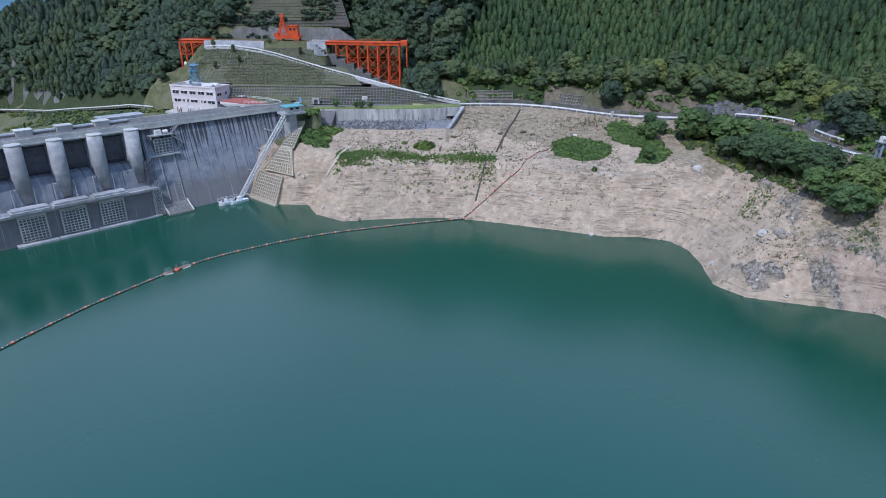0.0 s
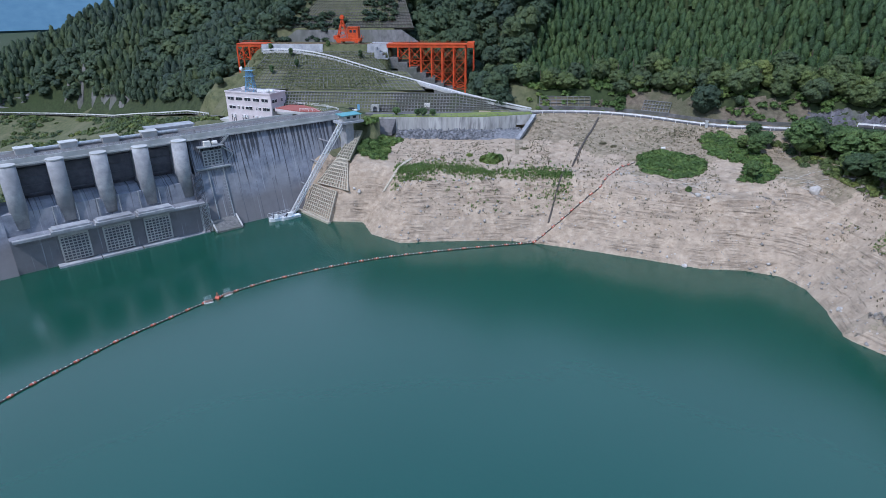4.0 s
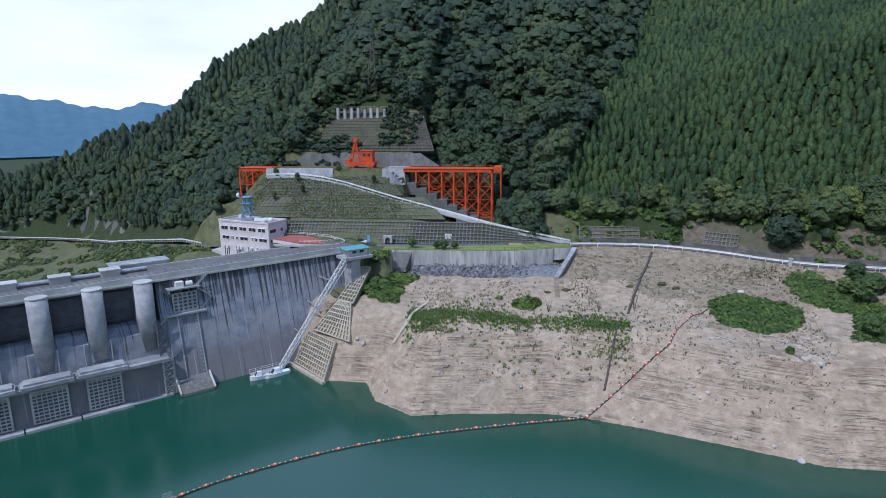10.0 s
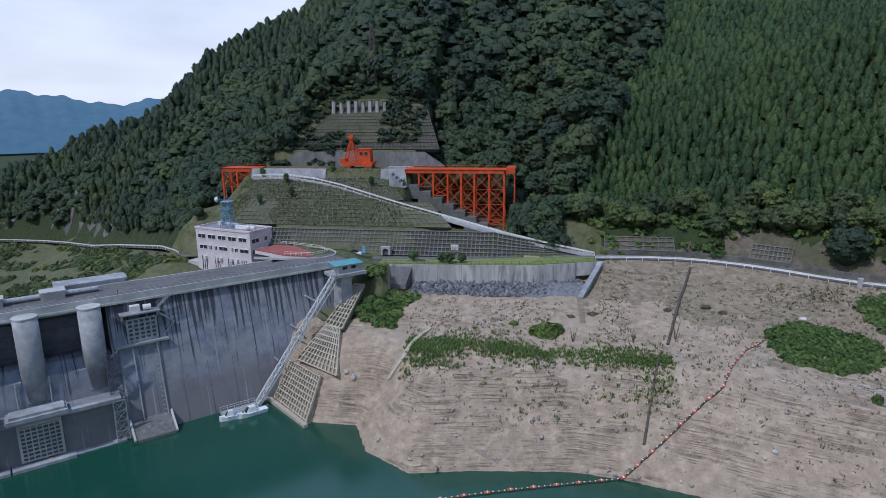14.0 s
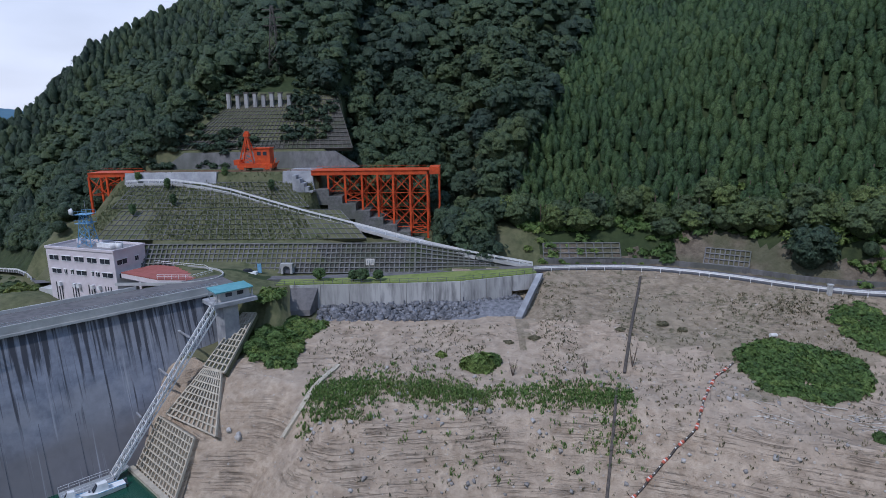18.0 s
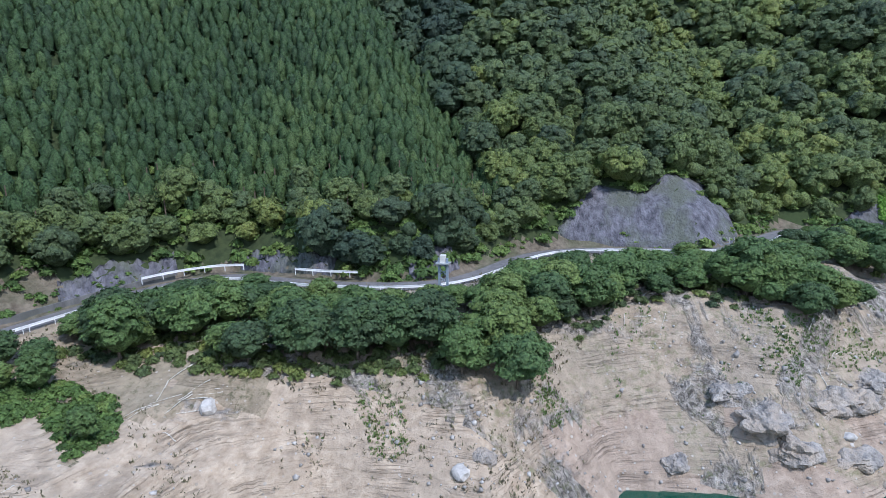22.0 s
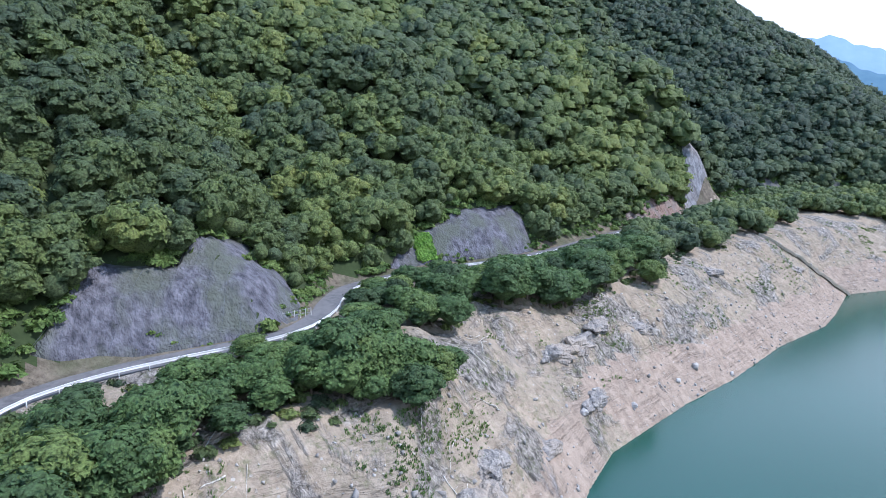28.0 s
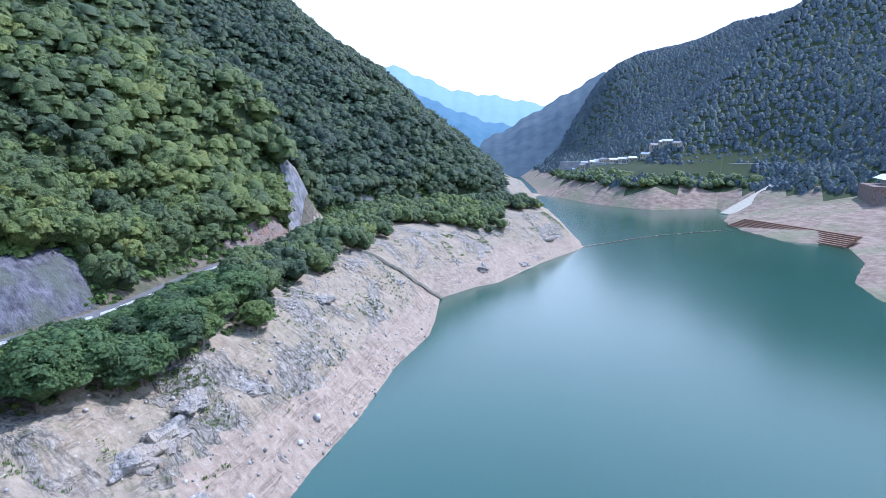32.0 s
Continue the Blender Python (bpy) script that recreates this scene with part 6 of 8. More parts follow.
def build_pylon(at, hgt, label):
    p = thing("pylon", label, "pylon", at, "power pylons")
    w = hgt * 0.085
    lg = Solid()
    for sx in (-1, 1):
        for sy in (-1, 1):
            lg.beam((sx * w, sy * w, 0), (sx * 0.3, sy * 0.3, hgt), 0.22, 0.22)
    n = 7
    for k in range(n):
        q0, q1 = k / n, (k + 1) / n
        a, b = w + (0.3 - w) * q0, w + (0.3 - w) * q1
        for sy in (-1, 1):
            lg.beam((-a, sy * a, hgt * q0), (b, sy * b, hgt * q1), 0.12, 0.12).beam((a, sy * a, hgt * q0), (-b, sy * b, hgt * q1), 0.12, 0.12)
    part("lattice", lg, M_cribb, p)
    for q in (0.7, 0.82, 0.94):
        part("crossarm", Solid().beam((-hgt * 0.15, 0, hgt * q), (hgt * 0.15, 0, hgt * q), 0.25, 0.25), M_cribb, p)


build_pylon((-72.0, 309.0, h1(-72, 309)), 21.0, "brown lattice power pylon on the ridge")
build_pylon((-124.2, 300.0, h1(-124, 300)), 17.0, "slim lattice power pylon among trees")

# ---- guardrails along the lake road ----
def along(line, x_from, count):
    """count metres of a 2 m line from its point nearest to x_from."""
    i = min(range(len(line)), key=lambda k: (line[k][0] - x_from[0]) ** 2 + (line[k][1] - x_from[1]) ** 2)
    return line[i:i + int(count / 2) + 1]


RAIL = offset_line(main_road, 3.25)
INNER = offset_line(main_road, -3.5)


def on_road(line, lift=0.05):
    return [(x, y, rz(x, y) + lift) for x, y in line]


start = min(range(len(RAIL)), key=lambda k: (RAIL[k][0] - 6.5) ** 2 + (RAIL[k][1] - 235) ** 2)
n_rail = 0
while start + 21 < len(RAIL) and RAIL[start][1] > -240:
    guardrail("guardrail", "white steel guardrail along the lake road", on_road(RAIL[start:start + 21]))
    start += 21 if n_rail % 4 == 3 else 20
    n_rail += 1
for a, ln in (((99, 207.5), 18), ((107, 183), 14)):
    pts = [(x, y, z + 1.0) for x, y, z in on_road(along(offset_line(main_road, -2.3), a, ln))]
    guardrail("guardrail", "second white guardrail on the inner road edge", pts, 4.0, 0.9)
low = Solid()
lw = [p for p in INNER if 8 < p[0] < 108 and p[1] > 200]
for a, b in zip(lw[:-1], lw[1:]):
    low.beam((*a, rz(*a) + 0.55), (*b, rz(*b) + 0.55), 0.4, 1.3)
single("roadside_wall", low, M_shot, "low dark concrete wall along the inner road edge", "wall", kind="structure")
gp = thing("gate_post", "pale concrete gatepost beside the road", "post", (60.2, 217.6, 24.6))
part("shaft", Solid().box(-0.35, -0.35, -0.6, 0.35, 0.35, 1.5), M_concl, gp)
part("cap", Solid().box(-0.45, -0.45, 1.5, 0.45, 0.45, 1.7), M_concl, gp)

tw = thing("gauge_tower", "blue-grey twin-post steel gauge tower beside the road", "tower", (111.2, 151.2, rz(111, 151)))
for y in (-0.75, 0.75):
    part("post", Solid().beam((0, y, -1.2), (0, y, 6.6), 0.4, 0.4), M_bluegrey, tw)
for z in (0.6, 2.0, 3.4, 4.8):
    part("brace", Solid().beam((0, -0.75, z), (0, 0.75, z + 1.1), 0.14, 0.14).beam((0, 0.75, z), (0, -0.75, z + 1.1), 0.14, 0.14), M_bluegrey, tw)
part("platform", Solid().box(-0.9, -1.3, 5.6, 0.9, 1.3, 5.8), M_steel, tw)
part("instrument_box", Solid().box(-0.4, -0.5, 5.8, 0.4, 0.5, 7.2), M_pale, tw)
part("base_box", Solid().box(-0.7, -1.1, -0.8, 0.7, 1.1, 0.9), M_bluegrey, tw)
fb = thing("railing", "blue pipe railing by the gauge tower", "railing", (108.9, 152.0, rz(109, 152)))
for k in range(4):
    part("post", Solid().tube((0, -2 + 1.3 * k, -0.8), (0, -2 + 1.3 * k, 1.0), 0.05, n=6), M_bluegrey, fb)
part("rail", Solid().beam((0, -2, 1.0), (0, 1.9, 1.0), 0.07, 0.07).beam((0, -2, 0.5), (0, 1.9, 0.5), 0.05, 0.05), M_bluegrey, fb)


# ---- netted and sprayed cuts above the road ----
def drape(name, base, top, mat, lift=0.35, nu=26, nv=12, bulge=0.25, seed=1):
    """A sheet over the hillside between two plan lines."""
    bl, tl = resample_n(base, nu), resample_n(top, nu)
    rng = np.random.default_rng(seed)
    xy = np.array([[(bl[i][0] + (tl[i][0] - bl[i][0]) * j / (nv - 1), bl[i][1] + (tl[i][1] - bl[i][1]) * j / (nv - 1)) for j in range(nv)] for i in range(nu)]).reshape(-1, 2)
    z = height(xy[:, 0], xy[:, 1]) + lift + bulge * rng.uniform(-1, 1, len(xy))
    co = np.column_stack([xy, z])
    low = co.copy()
    low[:, 2] -= 1.6
    k = np.arange(nu * nv).reshape(nu, nv)
    f = np.stack([k[:-1, :-1], k[1:, :-1], k[1:, 1:], k[:-1, 1:]], -1).reshape(-1, 4)
    edge = np.concatenate([k[0, :], k[1:, -1], k[-1, -2::-1], k[-2:0:-1, 0]])
    e2 = np.roll(edge, -1)
    n = nu * nv
    f = np.concatenate([f, np.stack([edge, e2, e2 + n, edge + n], -1)])
    return raw_mesh(name, np.concatenate([co, low]), f, mat, False)


def resample_n(line, n):
    d = [0.0]
    for (ax, ay), (bx, by) in zip(line[:-1], line[1:]):
        d.append(d[-1] + math.hypot(bx - ax, by - ay))
    q = np.linspace(0, d[-1], n)
    return list(zip(np.interp(q, d, [p[0] for p in line]), np.interp(q, d, [p[1] for p in line])))


def net_cut(label, base, top, mat=None, seed=1, cables=True, bulge=0.25):
    t = thing("netted_slope", label, "rock slope", group="netted slopes")
    ob = part("rock_face", drape("rock_face", base, top, mat or M_net, seed=seed, bulge=bulge), None, t)
    if cables:
        bl, tl = resample_n(base, 14), resample_n(top, 14)
        for i in range(14):
            s = Solid()
            p = [(bl[i][0] + (tl[i][0] - bl[i][0]) * j / 8, bl[i][1] + (tl[i][1] - bl[i][1]) * j / 8) for j in range(9)]
            p3 = [(x, y, h1(x, y) + 0.75) for x, y in p]
            for a, b in zip(p3[:-1], p3[1:]):
                s.beam(a, b, 0.03, 0.03)
            part("net_cable", s, M_dark, t)
    return t


net_cut("grey rock face under blue-grey rockfall netting", [(150.8, 136), (152.2, 128), (152.8, 117), (154.2, 106), (160, 96.5)], [(158.6, 131), (164.6, 129), (163.8, 122.5), (164.9, 115), (169.2, 113.3), (176, 105.5), (181, 100.2), (170, 101), (172, 96.5), (166, 94.5)], seed=2)
net_cut("steep grey rock face under rockfall netting", [(189.8, 66), (191.8, 58), (191.8, 33), (195.5, 18)], [(194, 62), (198, 53), (203.5, 41), (209, 16)], seed=3)
net_cut("tall netted spur of grey rock", [(228, -84), (233.5, -95), (240, -108), (245.5, -119)], [(230, -85), (242, -97.5), (250.5, -103), (253, -112)], M_spur, seed=4)
net_cut("reddish bare cut beside the road", [(218, -42), (221.5, -56), (226, -72), (231, -86)], [(221, -42), (226, -55), (233, -70), (240, -84)], M_redrock, 5, False, 0.5)
net_cut("grey sprayed concrete cut above the road", [(88, 217), (99, 213.5), (108.5, 208)], [(90.5, 219.5), (101, 216.5), (110.5, 210.5)], M_net, 6, False, 0.7)
net_cut("grey sprayed concrete cut under hanging plants", [(115.5, 198), (115, 188), (115, 176)], [(118.5, 199), (118, 188), (117.5, 176)], M_net, 7, False, 0.7)
net_cut("grey sprayed concrete cut among trees", [(262, -165), (263.5, -190), (262, -212), (252, -234)], [(268, -162), (271, -190), (269, -218), (256, -242)], M_shot, 8, False)
net_cut("low grey rock cut above the road", [(117, 160), (119.5, 154.5), (124, 151.8)], [(121, 162), (123.5, 157.5), (127, 155)], M_net, 9, False, 0.6)
for lab, a, b, up, sd in (("grey sprayed concrete cut behind the valley road", (-214, 329), (-256, 359), 4.5, 10), ("tall grey sprayed concrete cut behind the valley road", (-262, 363), (-276, 364.5), 12, 12), ("low grey sprayed cut behind the valley road", (-298, 366.5), (-338, 355), 4, 13)):
    ux, uy = b[1] - a[1], a[0] - b[0]
    ln = math.hypot(ux, uy)
    ux, uy = ux / ln, uy / ln
    m_ = ((a[0] + b[0]) / 2, (a[1] + b[1]) / 2)
    net_cut(lab, [(x + ux * 4.2, y + uy * 4.2) for x, y in (a, m_, b)], [(x + ux * (4.2 + up), y + uy * (4.2 + up)) for x, y in (a, m_, b)], M_shot, sd, False)
ds_rail = [(x, y, dz1(x, y) + 0.4) for x, y in offset_line(DOWN_ROAD, -2.6)[3:110]]
guardrail("guardrail", "white guardrail of the valley road", ds_rail)
pn = thing("fence", "pale leaning steel fence panel by the road bend", "fence", (160.5, 99.0, 26.6))
for k in range(6):
    part("post", Solid().beam((0.25 * k, -1.1 * k, -0.5), (0.25 * k, -1.1 * k, 1.8), 0.1, 0.1), M_pale, pn)
part("mesh_rail", Solid().beam((0, 0, 1.6), (1.25, -5.5, 1.6), 0.06, 0.06).beam((0, 0, 0.9), (1.25, -5.5, 0.9), 0.06, 0.06), M_steel, pn)

# ---- drain lines, strip path and slabs on the bank ----
def ground_line(pts, step=1.5):
    return [(x, y, h1(x, y)) for x, y in resample(pts, step)]


for pts, w in (([(28.9, 233.4), (23.2, 217.7), (17.4, 201.0)], 0.5), ([(14.9, 195.5), (12.7, 187.9), (9.6, 178.5)], 0.4)):
    s = Solid()
    g = ground_line(pts)
    for a, b in zip(g[:-1], g[1:]):
        s.beam((a[0], a[1], a[2] + 0.15), (b[0], b[1], b[2] + 0.15), w, 0.5)
    single("drain", s, M_rope, "dark half-round drain running down the bank", "drain")
for pts, w in (([(-32.2, 203.7), (-36, 192.7), (-39, 190.4)], 0.9), ([(199, -89), (187.5, -104), (180.8, -120)], 2.8)):
    s = Solid()
    g = ground_line(pts)
    for a, b in zip(g[:-1], g[1:]):
        s.beam((a[0], a[1], a[2] + (0.45 if w > 2 else 0.1)), (b[0], b[1], b[2] + (0.45 if w > 2 else 0.1)), w, 0.5 if w < 2 else 1.0)
    single("strip_path", s, M_cribl, "pale strip path down the eroded bank", "path")


# ---- floating boom ----
def build_boom(line, label, floats, near=True):
    b = thing("boom", label, "boom")
    pts = resample(smooth_line(line, 2), 1.0)
    rope, beads, reds = Solid(), Solid(), 0
    for a, c in zip(pts[:-1], pts[1:]):
        za, zc = max(h1(*a), 0.0) + 0.12, max(h1(*c), 0.0) + 0.12
        rope.beam((*a, za), (*c, zc), 0.28, 0.22)
    part("net_rope", rope, M_rope, b, "dark rope and net")
    for i, a in enumerate(pts[:-1]):
        z = max(h1(*a), 0.0) + 0.22
        c = pts[i + 1]
        t = Vector((c[0] - a[0], c[1] - a[1], max(h1(*c), 0) - max(h1(*a), 0))).normalized()
        p = Vector((*a, z))
        if i % floats == 0:
            part("float", Solid().tube(p - t * 0.5, p + t * 0.5, 0.24, n=8), M_float, b, "faded orange cylindrical float")
            part("float_collar", Solid().tube(p - t * 0.14 + Vector((0, 0, 0.05)), p + t * 0.08 + Vector((0, 0, 0.05)), 0.25, n=8), M_pale, b)
        else:
            beads.tube(p - t * 0.11, p + t * 0.11, 0.12, n=6)
    tagged(part("small_floats", beads, M_pale, b), "small pale floats", kind="stuff")


build_boom([(6.2, 175.6), (-8.7, 171.1), (-20.9, 166.9), (-32.6, 162.3), (-43.5, 156.5), (-53.2, 149.8), (-61.8, 142.8), (-68.4, 134.4), (-73.4, 125.8), (-78.2, 118), (-81.8, 109.8), (-86.4, 99.3), (-92, 80), (-99, 50), (-110, 10), (-130, -40)], "debris boom of orange and white floats across the water", 4)
build_boom([(6.2, 175.6), (14.9, 180.9), (19.7, 183.8), (22.3, 185.1), (24.2, 185.7), (25.7, 188.5), (27.3, 191.5), (31.6, 198.4), (36.9, 203.4)], "end of the debris boom lying on the bank", 3)
build_boom([(160.2, -284), (147.7, -310.7), (131.2, -349.6), (105.5, -385.7), (76.0, -420)], "far debris boom across the lake", 6)
fl = thing("float", "single orange and white float stranded in the bushes", "float", (45.5, 208.0, h1(45.5, 208) + 0.4))
part("drum", Solid().tube((-0.6, 0, 0), (0.6, 0.2, 0), 0.4, n=10), M_pale, fl)
for i, (x, y, turn) in enumerate(((-68.2, 134.0, 40), (-65.5, 138.0, 50))):
    r = thing("raft", "small work raft with a tilted mesh frame on the boom", "raft", (x, y, 0.1), "boom rafts")
    r.rotation_euler.z = radians(turn)
    r.scale = (0.62, 0.62, 0.62)
    part("deck", Solid().box(-1.5, -1.0, 0.1, 1.5, 1.0, 0.4), M_rust, r)
    part("pontoon", Solid().tube((-1.6, -0.8, 0), (1.6, -0.8, 0), 0.35, n=8), M_pale, r)
    part("pontoon", Solid().tube((-1.6, 0.8, 0), (1.6, 0.8, 0), 0.35, n=8), M_pale, r)
    f = Solid()
    for k in range(5):
        f.beam((-1.2 + 0.6 * k, -0.9, 0.4), (-1.2 + 0.6 * k, 0.7, 2.2), 0.07, 0.07)
    for k in range(4):
        f.beam((-1.2, -0.9 + 0.5 * k, 0.4 + 0.56 * k), (1.2, -0.9 + 0.5 * k, 0.4 + 0.56 * k), 0.07, 0.07)
    part("mesh_frame", f, M_steel, r)
by = thing("buoy", "red lattice buoy on the boom", "buoy", (-66.9, 136.0, 0.1))
part("drum", Solid().tube((-0.5, 0, 0), (0.5, 0, 0), 0.5, n=10), M_float, by)
part("topmark", Solid().beam((-0.3, 0, 0.4), (0.0, 0, 1.5), 0.1, 0.1).beam((0.3, 0, 0.4), (0, 0, 1.5), 0.1, 0.1), M_float, by)


# ---- stones and driftwood on the bank ----
def many_spots(n, seed, dmax=26, power=1.4, lo=4, hi=34):
    """Points on the bank, weighted to the length of the shore."""
    rng = np.random.default_rng(seed)
    seg = np.array([math.hypot(SHORE[i + 1][0] - SHORE[i][0], SHORE[i + 1][1] - SHORE[i][1]) for i in range(lo, hi)])
    i = rng.choice(np.arange(lo, hi), n, p=seg / seg.sum())
    a, b = np.array(SHORE)[i], np.array(SHORE)[i + 1]
    q = rng.random(n)[:, None]
    p = a + (b - a) * q
    nrm = np.stack([-(b - a)[:, 1], (b - a)[:, 0]], 1)
    nrm /= np.linalg.norm(nrm, axis=1)[:, None]
    p = p + nrm * (0.3 + dmax * rng.random(n) ** power)[:, None]
    z = height(p[:, 0], p[:, 1])
    ok = (z > 0.05) & inside(p[:, 0], p[:, 1], SHORE + ROAD[:0:-1])
    return np.column_stack([p, z])[ok], rng


def stone_field(name, label, n, seed, size, mat, dmax=26, power=1.4, keep=None):
    pts, rng = many_spots(n, seed, dmax, power)
    if keep is not None:
        pts = pts[keep(pts)]
    it = iter(pts)
    return stones(name, label, len(pts), lambda r: next(it), size, mat)


stone_field("stones", "pale loose stones scattered over the bank", 2600, 3, (0.08, 0.42), M_stone, 28, 1.2)
stone_field("ledge_rocks", "broken ledges of grey rock", 500, 6, (0.2, 0.8), M_stone, 22, 1.0, lambda p: (p[:, 0] > 110) & (p[:, 1] > -40) & (wobble(p[:, 0], p[:, 1], 14, 22) > 0.3))


def boulder(x, y, s, label, seed):
    rng = np.random.default_rng(seed)
    bm = bmesh.new()
    bmesh.ops.create_icosphere(bm, subdivisions=2, radius=s * 0.8)
    k = rng.uniform(0.65, 1.15, 3)
    for v in bm.verts:
        d = noise.noise(v.co * (1.1 / s) + Vector((seed, 0, 0)))
        v.co = Vector((v.co.x * k[0], v.co.y * k[1], v.co.z * k[2] * 0.8)) * (1 + 0.6 * d)
    me = bpy.data.meshes.new("boulder")
    bm.to_mesh(me)
    bm.free()
    me.materials.append(M_stone)
    ob = new("boulder", me)
    ob.location = (x, y, h1(x, y) + 0.25 * s)
    tagged(ob, label, "boulder", "boulders")


for i, (x, y, s) in enumerate(((-46.8, 192.4, 1.0), (-48.4, 193.0, 0.7), (77.2, 177.2, 1.7), (79.6, 139.2, 1.5), (48.3, 177.3, 1.0), (50.5, 176.0, 0.7), (43.5, 163.9, 0.9), (69.5, 141.0, 0.8),
                              (141, 31, 1.0), (139, 46, 1.2), (112, 84, 1.3), (118, 76, 1.1), (30, 176, 0.6), (146, 12, 0.8))):
    boulder(x, y, s, "pale grey boulder lying on the eroded bank", i + 2)


def log(x, y, ln, turn, r, rise=0.0):
    s = Solid()
    n = 5
    pts = []
    for k in range(n + 1):
        q = k / n
        xx, yy = x + math.cos(turn) * ln * (q - 0.5), y + math.sin(turn) * ln * (q - 0.5)
        pts.append(Vector((xx, yy, h1(xx, yy) + r + 0.1 * math.sin(3 * q + x) + rise * q)))
    for k in range(n):
        s.tube(pts[k], pts[k + 1], r * (1 - 0.12 * k), r * (1 - 0.12 * (k + 1)), n=7)
    m = n // 2
    s.tube(pts[m], pts[m] + Vector((math.cos(turn + 1) * ln * 0.16, math.sin(turn + 1) * ln * 0.16, ln * 0.1)), r * 0.5, r * 0.2, n=6)
    ob = single("log", s, M_drift, "bleached driftwood log stranded on the bank", "log", "driftwood", smooth=True)


rngl = np.random.default_rng(44)
for cx, cy, n, sp in ((46, 186, 16, 6), (75, 181, 14, 6), (34, 186, 8, 4), (146, 66, 14, 5), (123, 86, 6, 5), (157, 14, 4, 6), (124, 116, 5, 4)):
    for k in range(n):
        log(cx + rngl.normal(0, sp * 0.6), cy + rngl.normal(0, sp * 0.45), rngl.uniform(1.6, 5.2), rngl.normal(2.7, 0.5), rngl.uniform(0.05, 0.13))
log(143.5, 70.5, 7.5, 0.9, 0.16)
log(134, 72, 5.0, 1.2, 0.12)


# ---- rock outcrops in the bank ----
def outcrop(x, y, w, d, h, turn, seed):
    """A jointed, blocky rock rib sunk into the slope."""
    bm = bmesh.new()
    bmesh.ops.create_icosphere(bm, subdivisions=4, radius=1.0)
    off = Vector((seed * 3.7, seed * 1.9, 0))
    for v in bm.verts:
        p = v.co.copy()
        q = Vector((p.x * w * 0.55, p.y * d * 0.55, p.z * h * 0.8)) + off
        c = noise.cell_vector(q)
        f = noise.noise(q * 0.6)
        k = 0.85 + 0.22 * (c.x - 0.5) + 0.4 * f + 0.10 * noise.noise(q * 2.4)
        v.co = Vector((p.x * w * k, p.y * d * k, p.z * h * k))
    me = bpy.data.meshes.new("rock_outcrop")
    bm.to_mesh(me)
    bm.free()
    me.materials.append(M_outcrop)
    ob = new("rock_outcrop", me)
    ob.matrix_world = pose(x, y, h1(x, y) - 0.72 * h, 0, 0, turn)
    tagged(ob, "jointed grey rock rib standing out of the eroded bank", "rock", "rock outcrops")


OUTCROPS = [(153, 37, 5.5, 2.2, 2.2), (142.5, 41, 4.5, 1.8, 1.6), (151, 45, 4.0, 2.0, 2.0), (111, 97, 3.6, 3.0, 2.4), (117, 87, 4.6, 2.6, 2.6), (108, 93, 3.0, 2.4, 2.0), (123.7, 78, 3.4, 2.0, 1.8),
            (114.5, 102, 3.2, 2.6, 2.2), (158, 15, 4.6, 2.0, 1.8), (157, 28, 5.0, 1.8, 1.8), (178, -35, 4.0, 1.8, 1.6), (184, -89, 4.0, 2.0, 1.6), (181, -164, 5.5, 2.4, 2.4), (176, -249, 6.0, 2.4, 2.6),
            (119.5, 81.5, 3.4, 2.2, 2.2), (110.5, 84, 3.6, 1.8, 1.6), (83, 137, 1.6, 1.2, 1.0), (104, 110, 2.4, 1.6, 1.4), (131, 62, 3.0, 1.6, 1.4), (172, -200, 5.0, 2.2, 2.0)]
for i, (x, y, w, d, h) in enumerate(OUTCROPS):
    outcrop(x, y, w * 1.5, d * 1.7, h * 1.25, 108 + 25 * math.sin(i * 2.3) - (20 if y < 0 else 0), i + 1)

# ---- vegetation ----
def leaf_cards(centres, normals, size, rng, droop=0.0):
    """One small leaf spray (a triangle) at each centre, roughly facing along its normal."""
    n = len(centres)
    nr = normals + rng.normal(0, 0.5, (n, 3))
    nr /= np.linalg.norm(nr, axis=1)[:, None]
    t = np.cross(nr, rng.normal(0, 1, (n, 3)))
    t /= np.linalg.norm(t, axis=1)[:, None]
    b = np.cross(nr, t)
    s = size * rng.uniform(0.6, 1.25, (n, 1))
    c = centres
    q = np.stack([c - t * s * 0.62 - b * s * 0.3, c + t * s * 0.62 - b * s * 0.36, c + t * s * rng.uniform(-0.3, 0.3, (n, 1)) + b * s * 0.74], 1)
    q[:, 2, 2] -= droop * size
    return q.reshape(-1, 3), np.arange(3 * n).reshape(n, 3)


def core(rx, rz, zc, rng, n=7):
    """A closed dark inner hull, so that crowns are not see-through."""
    v, f = [], []
    for j, (zz, rr) in enumerate(((-1, 0.25), (-0.5, 0.85), (0.1, 0.9), (0.65, 0.6), (0.95, 0.1))):
        for i in range(n):
            a = 2 * math.pi * i / n + 0.4 * j
            k = rr * rx * rng.uniform(0.8, 1.05)
            v.append((k * math.cos(a), k * math.sin(a), zc + zz * rz))
    for j in range(4):
        for i in range(n):
            f += [(j * n + i, j * n + (i + 1) % n, (j + 1) * n + (i + 1) % n), (j * n + i, (j + 1) * n + (i + 1) % n, (j + 1) * n + i)]
    return np.array(v), np.array(f)


def join(parts):
    co, fs, k = [], [], 0
    for c, f in parts:
        co.append(c)
        fs.append(f + k)
        k += len(c)
    return np.concatenate(co), np.concatenate(fs)


